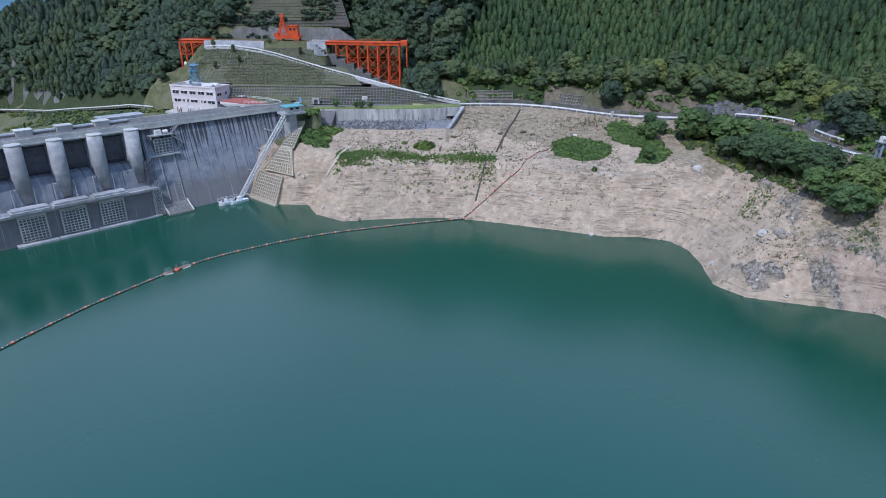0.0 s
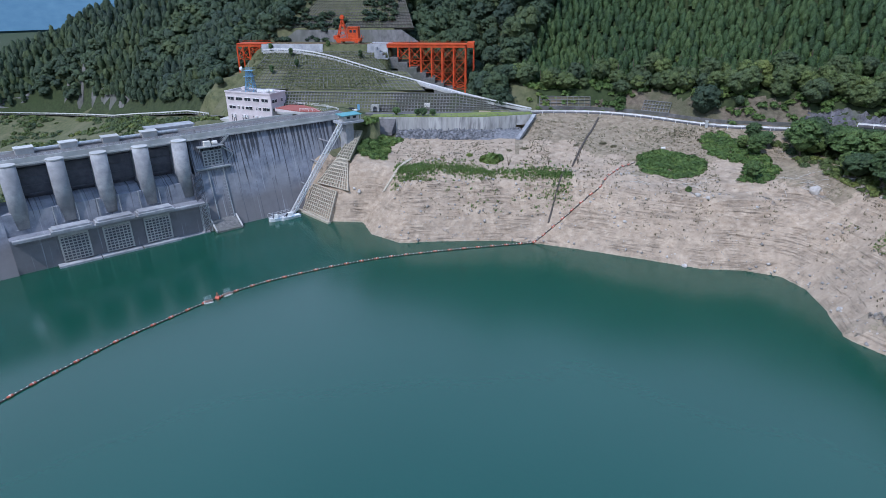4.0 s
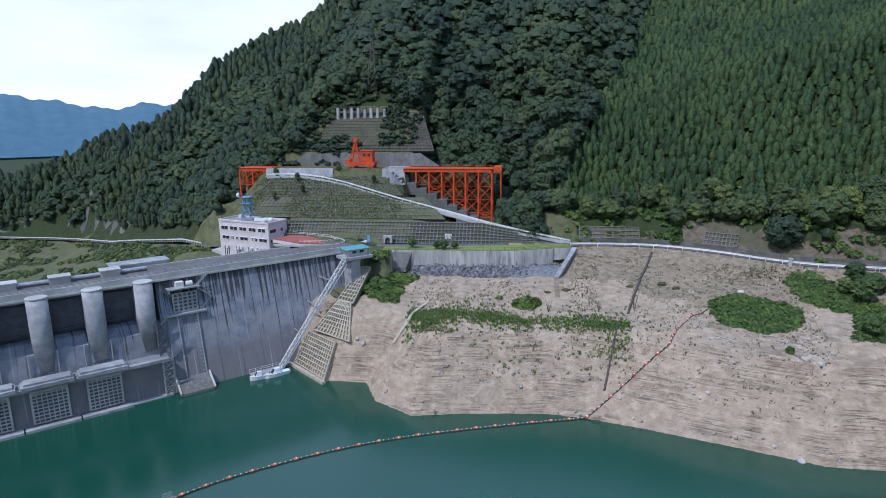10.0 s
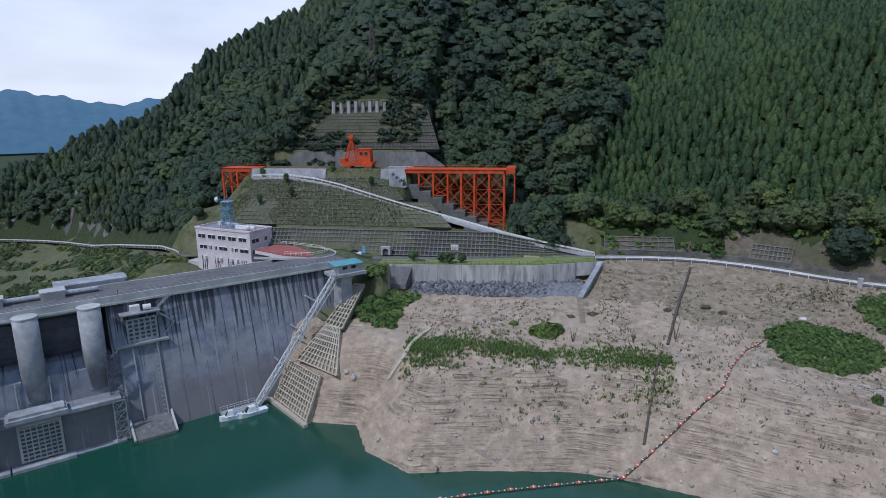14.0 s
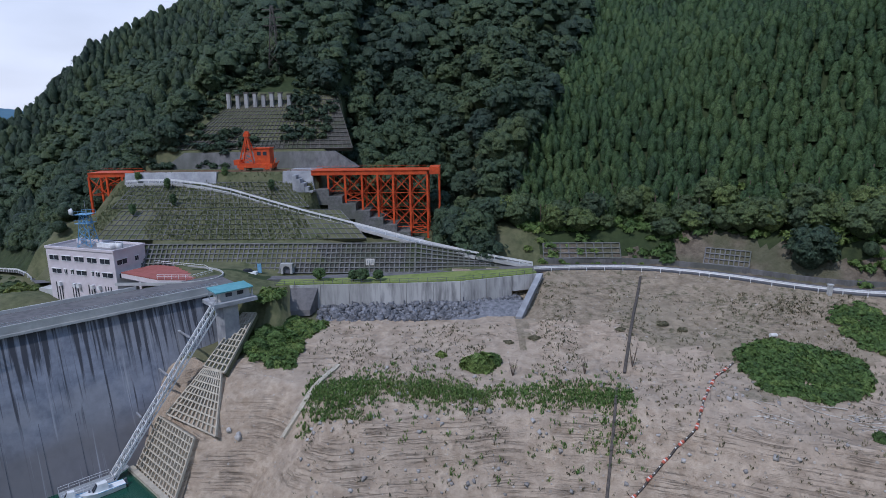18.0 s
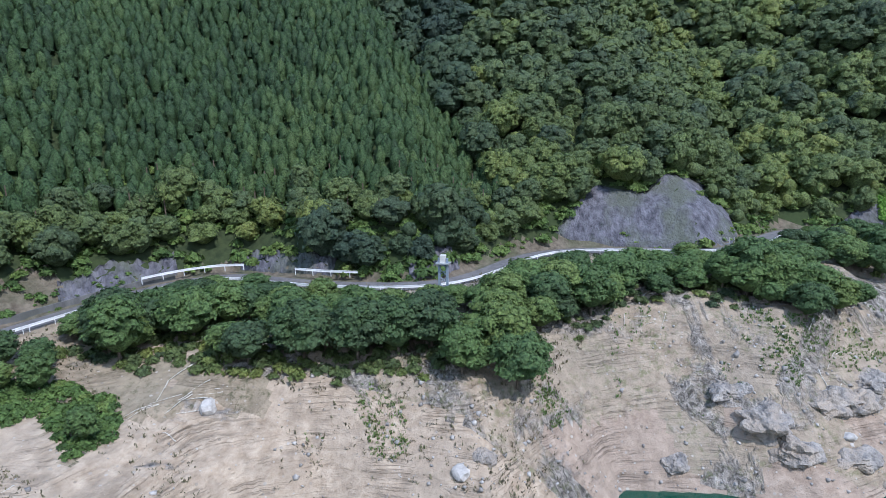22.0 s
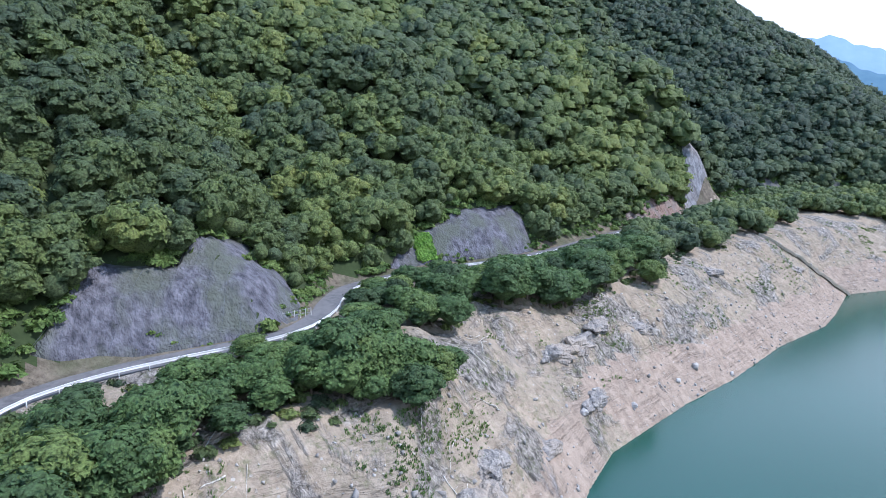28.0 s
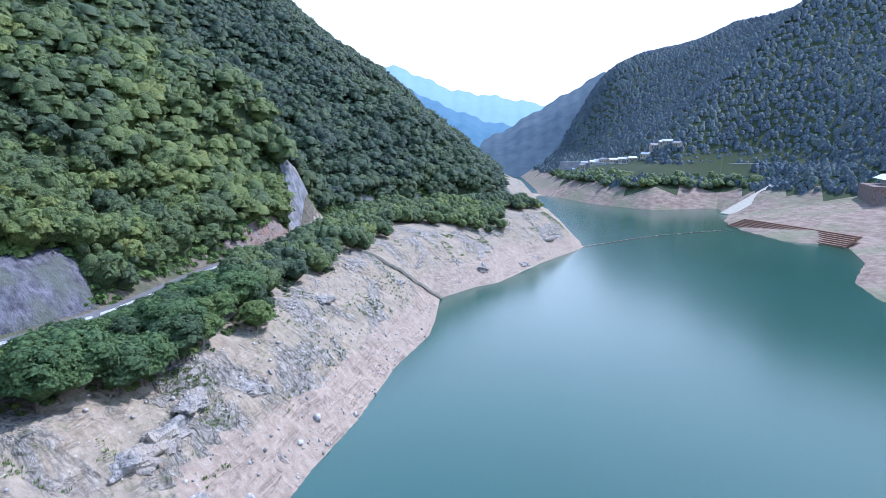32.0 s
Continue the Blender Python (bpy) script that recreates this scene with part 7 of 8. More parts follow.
def dome(c, w, rng, seg, rings):
    """One leafy clump: a lumpy cap, open below."""
    v = [(0, 0, 0.78 * rng.uniform(0.85, 1.1))]
    for j in range(rings):
        q = (0.62, 1.25, 2.05)[j] if rings == 3 else (0.85, 1.85)[j]
        for i in range(seg):
            a = 2 * math.pi * (i + 0.5 * j) / seg
            k = rng.uniform(0.7, 1.22)
            v.append((k * math.sin(q) * math.cos(a), k * math.sin(q) * math.sin(a), k * 0.78 * math.cos(q)))
    f = [(0, 1 + i, 1 + (i + 1) % seg) for i in range(seg)]
    for j in range(rings - 1):
        o = 1 + j * seg
        for i in range(seg):
            f += [(o + i, o + seg + i, o + (i + 1) % seg), (o + (i + 1) % seg, o + seg + i, o + seg + (i + 1) % seg)]
    return np.array(v) * w + c, np.array(f)


def broadleaf(seed, clumps, cards, size, rx=3.0, rz=2.6, zc=5.2, hull=0.72, seg=6, rings=3):
    """A crown of flattened leafy clumps set round a closed hull, with loose sprays over them."""
    rng = np.random.default_rng(seed)
    out = [core(rx * hull, rz * hull, zc - 0.1 * rz, rng)]
    per = max(2, cards // clumps)
    for k in range(clumps):
        a = 2.4 * k + rng.uniform(-0.5, 0.5)
        h = min(-0.5 + 1.47 * (k + 0.5) / clumps, 0.95)
        r = math.sqrt(max(0.03, 1 - h * h)) * rng.uniform(0.72, 1.02)
        c = np.array((rx * r * 0.82 * math.cos(a), rx * r * 0.82 * math.sin(a), zc + rz * 0.85 * h))
        w = rx * rng.uniform(0.7, 1.3) * 1.6 / math.sqrt(clumps)
        out.append(dome(c, w, rng, seg, rings))
        d = rng.normal(0, 1, (per, 3))
        d[:, 2] = np.abs(d[:, 2]) * 0.8 - 0.15
        d /= np.linalg.norm(d, axis=1)[:, None]
        outward = np.array((math.cos(a) * 0.5, math.sin(a) * 0.5, 0.75))
        out.append(leaf_cards(c + d * w * np.array([1, 1, 0.78]) * rng.uniform(0.9, 1.35, (per, 1)), d * 0.9 + outward, size, rng))
    return join(out)


def conifer(seed, cards, size, rx=1.9, h=11.0):
    """A plantation cedar: a full, blunt, uneven cone under upswept sprays."""
    rng = np.random.default_rng(seed)
    n = 6
    v = [(0.9 * rx * rr * k * math.cos(2 * math.pi * (i + 0.5 * (j % 2)) / n), 0.9 * rx * rr * k * math.sin(2 * math.pi * (i + 0.5 * (j % 2)) / n), z * h) for j, (z, rr) in enumerate(((0.2, 0.9), (0.5, 1.0), (0.72, 0.85), (0.88, 0.55), (0.985, 0.12))) for i in range(n) for k in (rng.uniform(0.78, 1.18),)]
    f = [q for j in range(4) for i in range(n) for q in ((j * n + i, j * n + (i + 1) % n, (j + 1) * n + (i + 1) % n), (j * n + i, (j + 1) * n + (i + 1) % n, (j + 1) * n + i))]
    z = 0.45 + 0.56 * rng.random(cards) ** 0.8
    r = np.interp(z, [0.2, 0.5, 0.72, 0.88, 1.01], [0.95, 1.05, 0.9, 0.6, 0.06]) * rx * rng.uniform(0.85, 1.2, cards)
    a = rng.uniform(0, 6.283, cards)
    c = np.stack([r * np.cos(a), r * np.sin(a), z * h], 1)
    nr = np.stack([np.cos(a) * 0.7, np.sin(a) * 0.7, np.full(cards, 0.9)], 1)
    return join([(np.array(v), np.array(f)), leaf_cards(c, nr, size, rng, 0.1)])


def bush(seed, cards, size, rx=1.0, rz=0.8):
    rng = np.random.default_rng(seed)
    d = rng.normal(0, 1, (cards, 3))
    d[:, 2] = np.abs(d[:, 2])
    d /= np.linalg.norm(d, axis=1)[:, None]
    bump_ = 1 + 0.28 * np.sin(5 * d[:, :1] + seed) * np.cos(4 * d[:, 1:2] + 2 * seed)
    return join([core(rx * 0.75, rz * 0.7, rz * 0.25, rng), leaf_cards(d * np.array([rx, rx, rz]) * bump_ * rng.uniform(0.8, 1.05, (cards, 1)), d + np.array([0, 0, 0.4]), size, rng)])


def tuft(seed, blades=5, h=0.7):
    rng = np.random.default_rng(seed)
    v, f = [], []
    for k in range(blades):
        a = rng.uniform(0, 6.28)
        w, hh, l = 0.09, h * rng.uniform(0.6, 1.1), rng.uniform(0.1, 0.4)
        ox, oy = rng.uniform(-0.3, 0.3, 2)
        ca, sa = math.cos(a), math.sin(a)
        i = len(v)
        v += [(ox - sa * w, oy + ca * w, -0.1), (ox + sa * w, oy - ca * w, -0.1), (ox + ca * l + sa * w * 0.5, oy + sa * l - ca * w * 0.5, hh), (ox + ca * l - sa * w * 0.5, oy + sa * l + ca * w * 0.5, hh)]
        f += [(i, i + 1, i + 2), (i, i + 2, i + 3)]
    return np.array(v), np.array(f)


def scatter(name, label, category, templates, pts, scale, mat, seed, zscale=None):
    """All plants of one sort as one mesh."""
    rng = np.random.default_rng(seed)
    pick = rng.integers(0, len(templates), len(pts))
    co, fs, ts, k = [], [], [], 0
    for j, (c, f) in enumerate(templates):
        p = pts[pick == j]
        if not len(p):
            continue
        n = len(p)
        a = rng.uniform(0, 6.283, n)
        s = rng.uniform(scale[0], scale[1], n)
        sz = s * rng.uniform(0.85, 1.2, n) * (zscale or 1)
        x = (c[None, :, 0] * np.cos(a)[:, None] - c[None, :, 1] * np.sin(a)[:, None]) * s[:, None] + p[:, 0:1]
        y = (c[None, :, 0] * np.sin(a)[:, None] + c[None, :, 1] * np.cos(a)[:, None]) * s[:, None] + p[:, 1:2]
        z = c[None, :, 2] * sz[:, None] + p[:, 2:3]
        co.append(np.stack([x, y, z], -1).reshape(-1, 3))
        tint = 0.5 + 0.30 * wobble(p[:, 0], p[:, 1], 24, 91) + rng.normal(0, 0.2, n)
        ts.append(np.repeat(np.clip(tint, 0.02, 0.98), len(c)))
        fs.append((f[None] + (np.arange(n) * len(c))[:, None, None]).reshape(-1, 3) + k)
        k += n * len(c)
    ob = new(name, raw_mesh(name, np.concatenate(co), np.concatenate(fs), mat, True, np.concatenate(ts)))
    return tagged(ob, label, category, kind="stuff")


def jitter_grid(x0, x1, y0, y1, step, seed):
    rng = np.random.default_rng(seed)
    gx, gy = np.meshgrid(np.arange(x0, x1, step), np.arange(y0, y1, step))
    gx = gx + (np.arange(gx.shape[0])[:, None] % 2) * 0.5 * step
    gx = gx + rng.uniform(-0.42, 0.42, gx.shape) * step
    gy = gy + rng.uniform(-0.42, 0.42, gy.shape) * step
    return gx.ravel(), gy.ravel()


CLEAR = [  # plan boxes kept free of forest trees
    (-120, 236, -98, 273), (-101, 231, -17, 279), (-17, 231, -8, 246), (-93, 279, -46, 299), (-90, 296, -62, 306)]
NETS = [  # the bare cuts
    [(150.8, 136), (152.8, 117), (154.2, 106), (160, 96.5), (166, 94.5), (172, 96.5), (170, 101), (181, 100.2), (176, 105.5), (169.2, 113.3), (164.9, 115), (163.8, 122.5), (164.6, 129), (158.6, 131)], [(189.8, 66), (191.8, 58), (191.8, 33), (195.5, 18), (209, 16), (203.5, 41), (198, 53), (194, 62)],
    [(228, -84), (233.5, -95), (240, -108), (245.5, -119), (251, -112), (249, -104), (243, -99), (231, -85)], [(218, -42), (221.5, -56), (226, -72), (231, -86), (236, -84), (230, -70), (224, -55)],
    [(88, 217), (99, 213.5), (108.5, 208), (110.5, 210.5), (101, 216.5), (90.5, 219.5)], [(115.5, 198), (115, 176), (117.5, 176), (118, 188)]]


def forest_mask(x, y):
    ds, df, dr, dd, wet, bank, down = regions(x, y)
    d = np.minimum(dr, dd)
    ok = ~wet & ~bank & ~down & (d > 5.6) & (df > np.minimum(ds, d)) & (x > -430)
    west = inside(x, y, DOWNSTREAM + [(-4500, 900), (-4500, 60), (-260, 20), (-250, 230), (-280, 330)])
    ok &= ~west
    for bx in CLEAR:
        ok &= ~((x > bx[0]) & (x < bx[2]) & (y > bx[1]) & (y < bx[3]))
    for pl in NETS:
        ok &= ~inside(x, y, pl)
    return ok, d


WALKED = [(0, 0), (-12, 98), (20, 118), (70, 100)]


def plant_forest():
    x, y = jitter_grid(-300, 700, -620, 760, 5.6, 1)
    ok, d = forest_mask(x, y)
    z = height(x, y)
    cam_d = seg_dist(x, y, WALKED)
    ok &= (d < 330) & (z < 330)
    stand = [(-2, 246), (70, 226), (112, 204), (126, 158), (150, 147), (164, 156.5), (177, 170), (198, 195), (240, 246), (340, 330), (260, 520), (60, 420)]
    cedar = inside(x, y, stand) | inside(x, y, [(30, 500), (420, 330), (330, 236), (600, 300), (500, 600)])
    near, mid_d = cam_d < 128, cam_d < 215
    low = np.where(d < 9, 3.2, 0.8)              # the trees of the edge stand lower in the cut
    pts = np.column_stack([x, y, z - low])
    rng = np.random.default_rng(5)
    thin = rng.random(len(x))
    # Slopes coloured as sunlit; woods outside take the darker, shaded tone.
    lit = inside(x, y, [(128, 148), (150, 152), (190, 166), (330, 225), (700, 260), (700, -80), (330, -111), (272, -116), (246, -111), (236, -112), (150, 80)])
    full = [broadleaf(s, 20, 520, 0.62, 3.5 + 0.45 * (s % 3), 3.3, 4.6 + 0.7 * (s % 2), 0.92, 5, 2) for s in range(8)]
    mid = [broadleaf(s + 20, 12, 228, 0.85, 3.9, 3.1, 4.9, 0.93, 5, 2) for s in range(6)]
    far = [broadleaf(s + 30, 6, 66, 1.15, 4.1, 3.1, 4.9, 0.94, 5, 2) for s in range(5)]
    c_full = [conifer(s, 34, 0.42, 1.3 + 0.06 * s, 5.0 + 0.4 * s) for s in range(6)]
    c_mid = [conifer(s + 9, 16, 0.62, 1.85, 6.0 + 0.4 * s) for s in range(4)]
    woods = (("broadleaf_forest", "green broadleaf forest on the lakeside slope", lit, M_leaf), ("mixed_forest", "dark mixed forest behind the dam and on slopes coloured as shaded", ~lit, M_leafdk))
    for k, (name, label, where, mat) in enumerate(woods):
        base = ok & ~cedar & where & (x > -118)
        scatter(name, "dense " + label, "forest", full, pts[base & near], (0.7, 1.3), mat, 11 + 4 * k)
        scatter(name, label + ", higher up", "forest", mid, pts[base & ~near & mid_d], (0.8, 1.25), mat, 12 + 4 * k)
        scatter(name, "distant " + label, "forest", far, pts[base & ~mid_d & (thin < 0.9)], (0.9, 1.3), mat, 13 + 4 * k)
    xw, yw = jitter_grid(-425, -114, 244, 560, 3.7, 77)          # the ridge behind the dam carries slim trees
    okw, dw = forest_mask(xw, yw)
    okw &= (yw < np.interp(xw, CREST_X, CREST_Y) + 30) & (dw > 6)
    pw = np.column_stack([xw, yw, height(xw, yw) - 0.4])
    leafy = wobble(xw, yw, 30, 78) + 0.5 * wobble(xw, yw, 12, 79) > 0.25
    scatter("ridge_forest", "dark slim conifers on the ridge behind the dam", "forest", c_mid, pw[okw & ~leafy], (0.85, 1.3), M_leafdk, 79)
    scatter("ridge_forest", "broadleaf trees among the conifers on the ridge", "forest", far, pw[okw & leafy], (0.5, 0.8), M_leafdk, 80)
    xu, yu = jitter_grid(-200, 420, -330, 420, 4.4, 71)
    oku, du = forest_mask(xu, yu)
    oku &= (seg_dist(xu, yu, WALKED) < 270) & (du < 200) & ~inside(xu, yu, stand)
    mound = [bush(s + 70, 10, 0.6, 2.6, 2.2) for s in range(3)]
    # The understorey splits into the same sunlit and shaded leaf colours.
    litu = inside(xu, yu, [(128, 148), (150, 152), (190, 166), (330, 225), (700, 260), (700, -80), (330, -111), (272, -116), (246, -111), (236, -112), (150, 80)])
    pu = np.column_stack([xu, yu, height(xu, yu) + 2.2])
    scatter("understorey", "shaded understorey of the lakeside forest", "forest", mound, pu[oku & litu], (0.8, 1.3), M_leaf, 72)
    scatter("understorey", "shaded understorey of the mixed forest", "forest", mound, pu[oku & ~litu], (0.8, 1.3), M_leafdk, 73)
    x2, y2 = jitter_grid(-10, 420, 140, 470, 2.5, 2)
    ok2, d2 = forest_mask(x2, y2)
    ced2 = inside(x2, y2, stand)
    z2 = height(x2, y2)
    cd2 = seg_dist(x2, y2, WALKED)
    p2 = np.column_stack([x2, y2, z2 - 0.5 + 0.8 * wobble(x2, y2, 18, 51)])
    s2 = ok2 & ced2 & (d2 > 15) & (d2 < 260)
    scatter("cedar_forest", "dense plantation of slender cedars", "forest", c_full, p2[s2 & (cd2 < 190)], (0.85, 1.1), M_cedar, 15)
    scatter("cedar_forest", "distant cedar plantation", "forest", c_mid, p2[s2 & (cd2 >= 190)], (0.85, 1.12), M_cedar, 16)
    x3, y3 = jitter_grid(-10, 520, 140, 560, 4.2, 12)
    ok3, d3 = forest_mask(x3, y3)
    e3 = ok3 & inside(x3, y3, stand) & (d3 > np.where((x3 > 38) & (x3 < 86) & (y3 > 200), 9.5, 7.5)) & (d3 < 18) & (np.random.default_rng(8).random(len(x3)) < 0.8)
    scatter("forest_edge", "mixed trees along the edge of the plantation", "forest", full, np.column_stack([x3, y3, height(x3, y3) - 0.8])[e3], (0.45, 1.0), M_leaf, 27)
    tr = Solid()
    tp = p2[ok2 & ced2 & (d2 > 13) & (d2 < 24) & (cd2 < 190)]
    for x_, y_, z_ in tp[::2]:
        tr.tube((x_, y_, z_ - 0.5), (x_, y_, z_ + 6), 0.17, 0.12, n=5, cap=False)
    tagged(new("cedar_trunks", tr.mesh("cedar_trunks", M_bark)), "bare brown trunks at the plantation edge", "trunks", kind="stuff")


plant_forest()


def far_woods():
    # the opposite hills: low conical crowns, gaps where the shore and the village lie
    def crown(seed):
        r_ = np.random.default_rng(seed)
        v = [(r * math.cos(1.2566 * i + 0.5 * j) * r_.uniform(0.8, 1.2), r * math.sin(1.2566 * i + 0.5 * j) * r_.uniform(0.8, 1.2), h) for j, (r, h) in enumerate(((4.6, -2.0), (4.0, 2.6), (1.6, 5.2))) for i in range(5)]
        f_ = [q for j in range(2) for i in range(5) for q in ((5 * j + i, 5 * j + (i + 1) % 5, 5 * j + 5 + (i + 1) % 5), (5 * j + i, 5 * j + 5 + (i + 1) % 5, 5 * j + 5 + i))]
        return np.array(v), np.array(f_)
    cx, cy = jitter_grid(-420, 940, -1760, -200, 8.2, 3)
    keep = (cy < -480 + 0.9 * (cx + 420)) & (cy > -1500 - 0.2 * cx)
    cx, cy = cx[keep], cy[keep]
    cz = height(cx, cy)
    ds, df, dr, dd, wet, bank, down = regions(cx, cy)
    ok = ~wet & (df < np.minimum(ds, dr)) & (cz > 23 + 4 * wobble(cx, cy, 40, 31)) & (cz < 340) & (df > 20)
    ok &= ~((df > 63) & (df < 104) & (cx > 60) & (cy > -900) & (cy < -640))
    scatter("far_forest", "forest on the opposite hills, tinted blue for haze", "forest", [crown(s) for s in range(5)], np.column_stack([cx, cy, cz])[ok], (0.7, 1.15), M_farwood, 21)
    x, y = jitter_grid(60, 420, -960, -560, 11.0, 3)
    ds, df, dr, dd, wet, bank, down = regions(x, y)
    z = height(x, y)
    ok = ~wet & (df < 63) & (z > 21 + 3 * wobble(x, y, 40, 31)) & (df < np.minimum(ds, dr))
    blob = [broadleaf(s + 40, 7, 21, 1.4, 5.2, 3.6, 3.6, 0.92, 5, 2) for s in range(4)]
    scatter("far_trees", "dark trees along the opposite shore", "trees", blob, np.column_stack([x, y, z - 1])[ok], (0.7, 1.2), M_leaf, 18)
    x, y = jitter_grid(-1500, 120, 200, 1900, 30.0, 4)
    west = inside(x, y, DOWNSTREAM + [(-4500, 900), (-4500, 60), (-260, 20), (-250, 230), (-280, 330)]) & (np.hypot(x, y) > 760)
    z = height(x, y)
    big = [broadleaf(s + 60, 5, 10, 4, 15, 8, 6, 0.94, 5, 2) for s in range(3)]
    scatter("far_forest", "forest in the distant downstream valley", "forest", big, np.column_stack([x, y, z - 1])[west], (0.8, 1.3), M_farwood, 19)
    x, y = jitter_grid(380, 1200, -1900, -700, 14.0, 6)
    ds, df, dr, dd, wet, bank, down = regions(x, y)
    z = height(x, y)
    ok = ~wet & (np.minimum(ds, df) > 55)
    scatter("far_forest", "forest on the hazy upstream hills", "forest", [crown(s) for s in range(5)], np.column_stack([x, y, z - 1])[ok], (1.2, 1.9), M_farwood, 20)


far_woods()


# ---- trees between the road and the water, each a thing ----
def tree_template(name, label, seed, rx, hgt, mat, cards, size, category="tree", group="lakeside trees"):
    t = thing(name, label, category, (0, 0, 0), group)
    s = Solid()
    top = hgt * 0.55
    s.tube((0, 0, -1.2), (0.15, 0.1, top), 0.06 * hgt / 2.2, 0.03 * hgt / 2.2, n=8, cap=False)
    rng = np.random.default_rng(seed)
    for k in range(6):
        a = k * 1.05 + rng.uniform(-0.2, 0.2)
        z0 = top * rng.uniform(0.55, 0.98)
        s.tube((0.1, 0.05, z0), (math.cos(a) * rx * 0.7, math.sin(a) * rx * 0.7, z0 + hgt * 0.22), 0.05 * hgt / 4, 0.03, n=6, cap=False)
    part("trunk", s, M_bark, t)
    c, f = broadleaf(seed, 34, cards, size, rx, hgt * 0.40, hgt * 0.58, 0.86, 5, 2)
    part("crown", raw_mesh("crown", c, f, mat, True), None, t)
    return t


TREES = [tree_template("tree", "rounded green broadleaf tree on the lakeside bank", 71, 3.7, 9.0, M_tree, 1700, 0.44),
         tree_template("tree", "spreading dark green tree on the lakeside bank", 72, 4.2, 8.6, M_tree, 1700, 0.44),
         tree_template("tree", "dense low tree leaning over the bank", 73, 3.5, 6.6, M_tree, 1400, 0.42),
         tree_template("tree", "dark evergreen tree beside the road", 74, 3.0, 8.0, M_tree, 1400, 0.42)]


def plant_trees():
    rng = np.random.default_rng(9)
    x, y = jitter_grid(74, 262, -290, 216, 5.1, 61)
    z = height(x, y)
    ds, df, dr, dd, wet, bank, down = regions(x, y)
    depth = 27 + 4 * wobble(x, y, 16, 63) + 30 * ease(-y, 150, 200) * (1 - ease(-y, 225, 250)) - 8 * ease(y, 190, 205)
    depth = depth + 6 * ease(y, 120, 138) * (1 - ease(y, 172, 190))
    keep = bank & (z > 14.2) & (dr > 5.4) & (dr < depth) & (ds > 12.5) & (x + 0.2 * (y - 200) > 79)
    for gx, gy, rx, ry in ((104, 149, 5, 9), (144, 76, 8, 8), (108, 124, 6, 5), (126, 104, 4, 6), (134, 122, 5, 4)):      # sandy gaps
        keep &= ((x - gx) / rx) ** 2 + ((y - gy) / ry) ** 2 > 1
    zr = road_z(x, y)
    used = set()
    rest = keep & (y < -20)
    small = [broadleaf(s + 50, 12, 168, 0.75, 3.6, 2.6, 3.8, 0.9, 5, 2) for s in range(4)]
    scatter("lakeside_trees", "continuous band of green trees between road and bank", "trees", small, np.column_stack([x, y, z - 0.4])[rest], (0.75, 1.15), M_leaf, 64)
    keep &= y >= -20
    for px, py, zz, d, top in zip(x[keep], y[keep], z[keep], dr[keep], zr[keep]):
        k = int(rng.choice([0, 0, 1, 1, 1, 2, 3]))
        hgt = (9.0, 8.6, 6.6, 8.0)[k]
        q = min(rng.uniform(0.55, 1.25), max(0.4, (top + 0.37 * (d - 3.3) + (2.5 if rng.random() < 0.12 else 0.4) - zz) / hgt))
        m = pose(px, py, zz - 0.25, rng.uniform(-5, 5), rng.uniform(-5, 5), rng.uniform(0, 360))
        c = TREES[k]
        if k in used:
            c = copy_thing(c, m)
        else:
            used.add(k)
            c.matrix_world = m
        wide = max(q, 0.72) * 1.12
        c.scale = (wide, wide, q)
    for px, py, s, k in ((71, 208, 0.75, 3), (69.5, 200, 0.85, 3), (79.5, 195, 1.4, 3), (84, 200, 1.1, 1), (64.8, 187, 0.7, 3), (67, 204, 0.6, 3), (73, 204, 0.6, 1)):
        c = copy_thing(TREES[k], pose(px, py, h1(px, py) - 0.2, 0, 0, px * 37))
        c.scale = (s, s, s)


plant_trees()


def bush_template(label, seed, mat, n=700, size=0.42):
    c, f = bush(seed, n, size)
    me = raw_mesh("bush", c, f, mat)
    return me


B = [bush_template("", 81, M_shrub), bush_template("", 82, M_shrub), bush_template("", 83, M_dry, 500)]
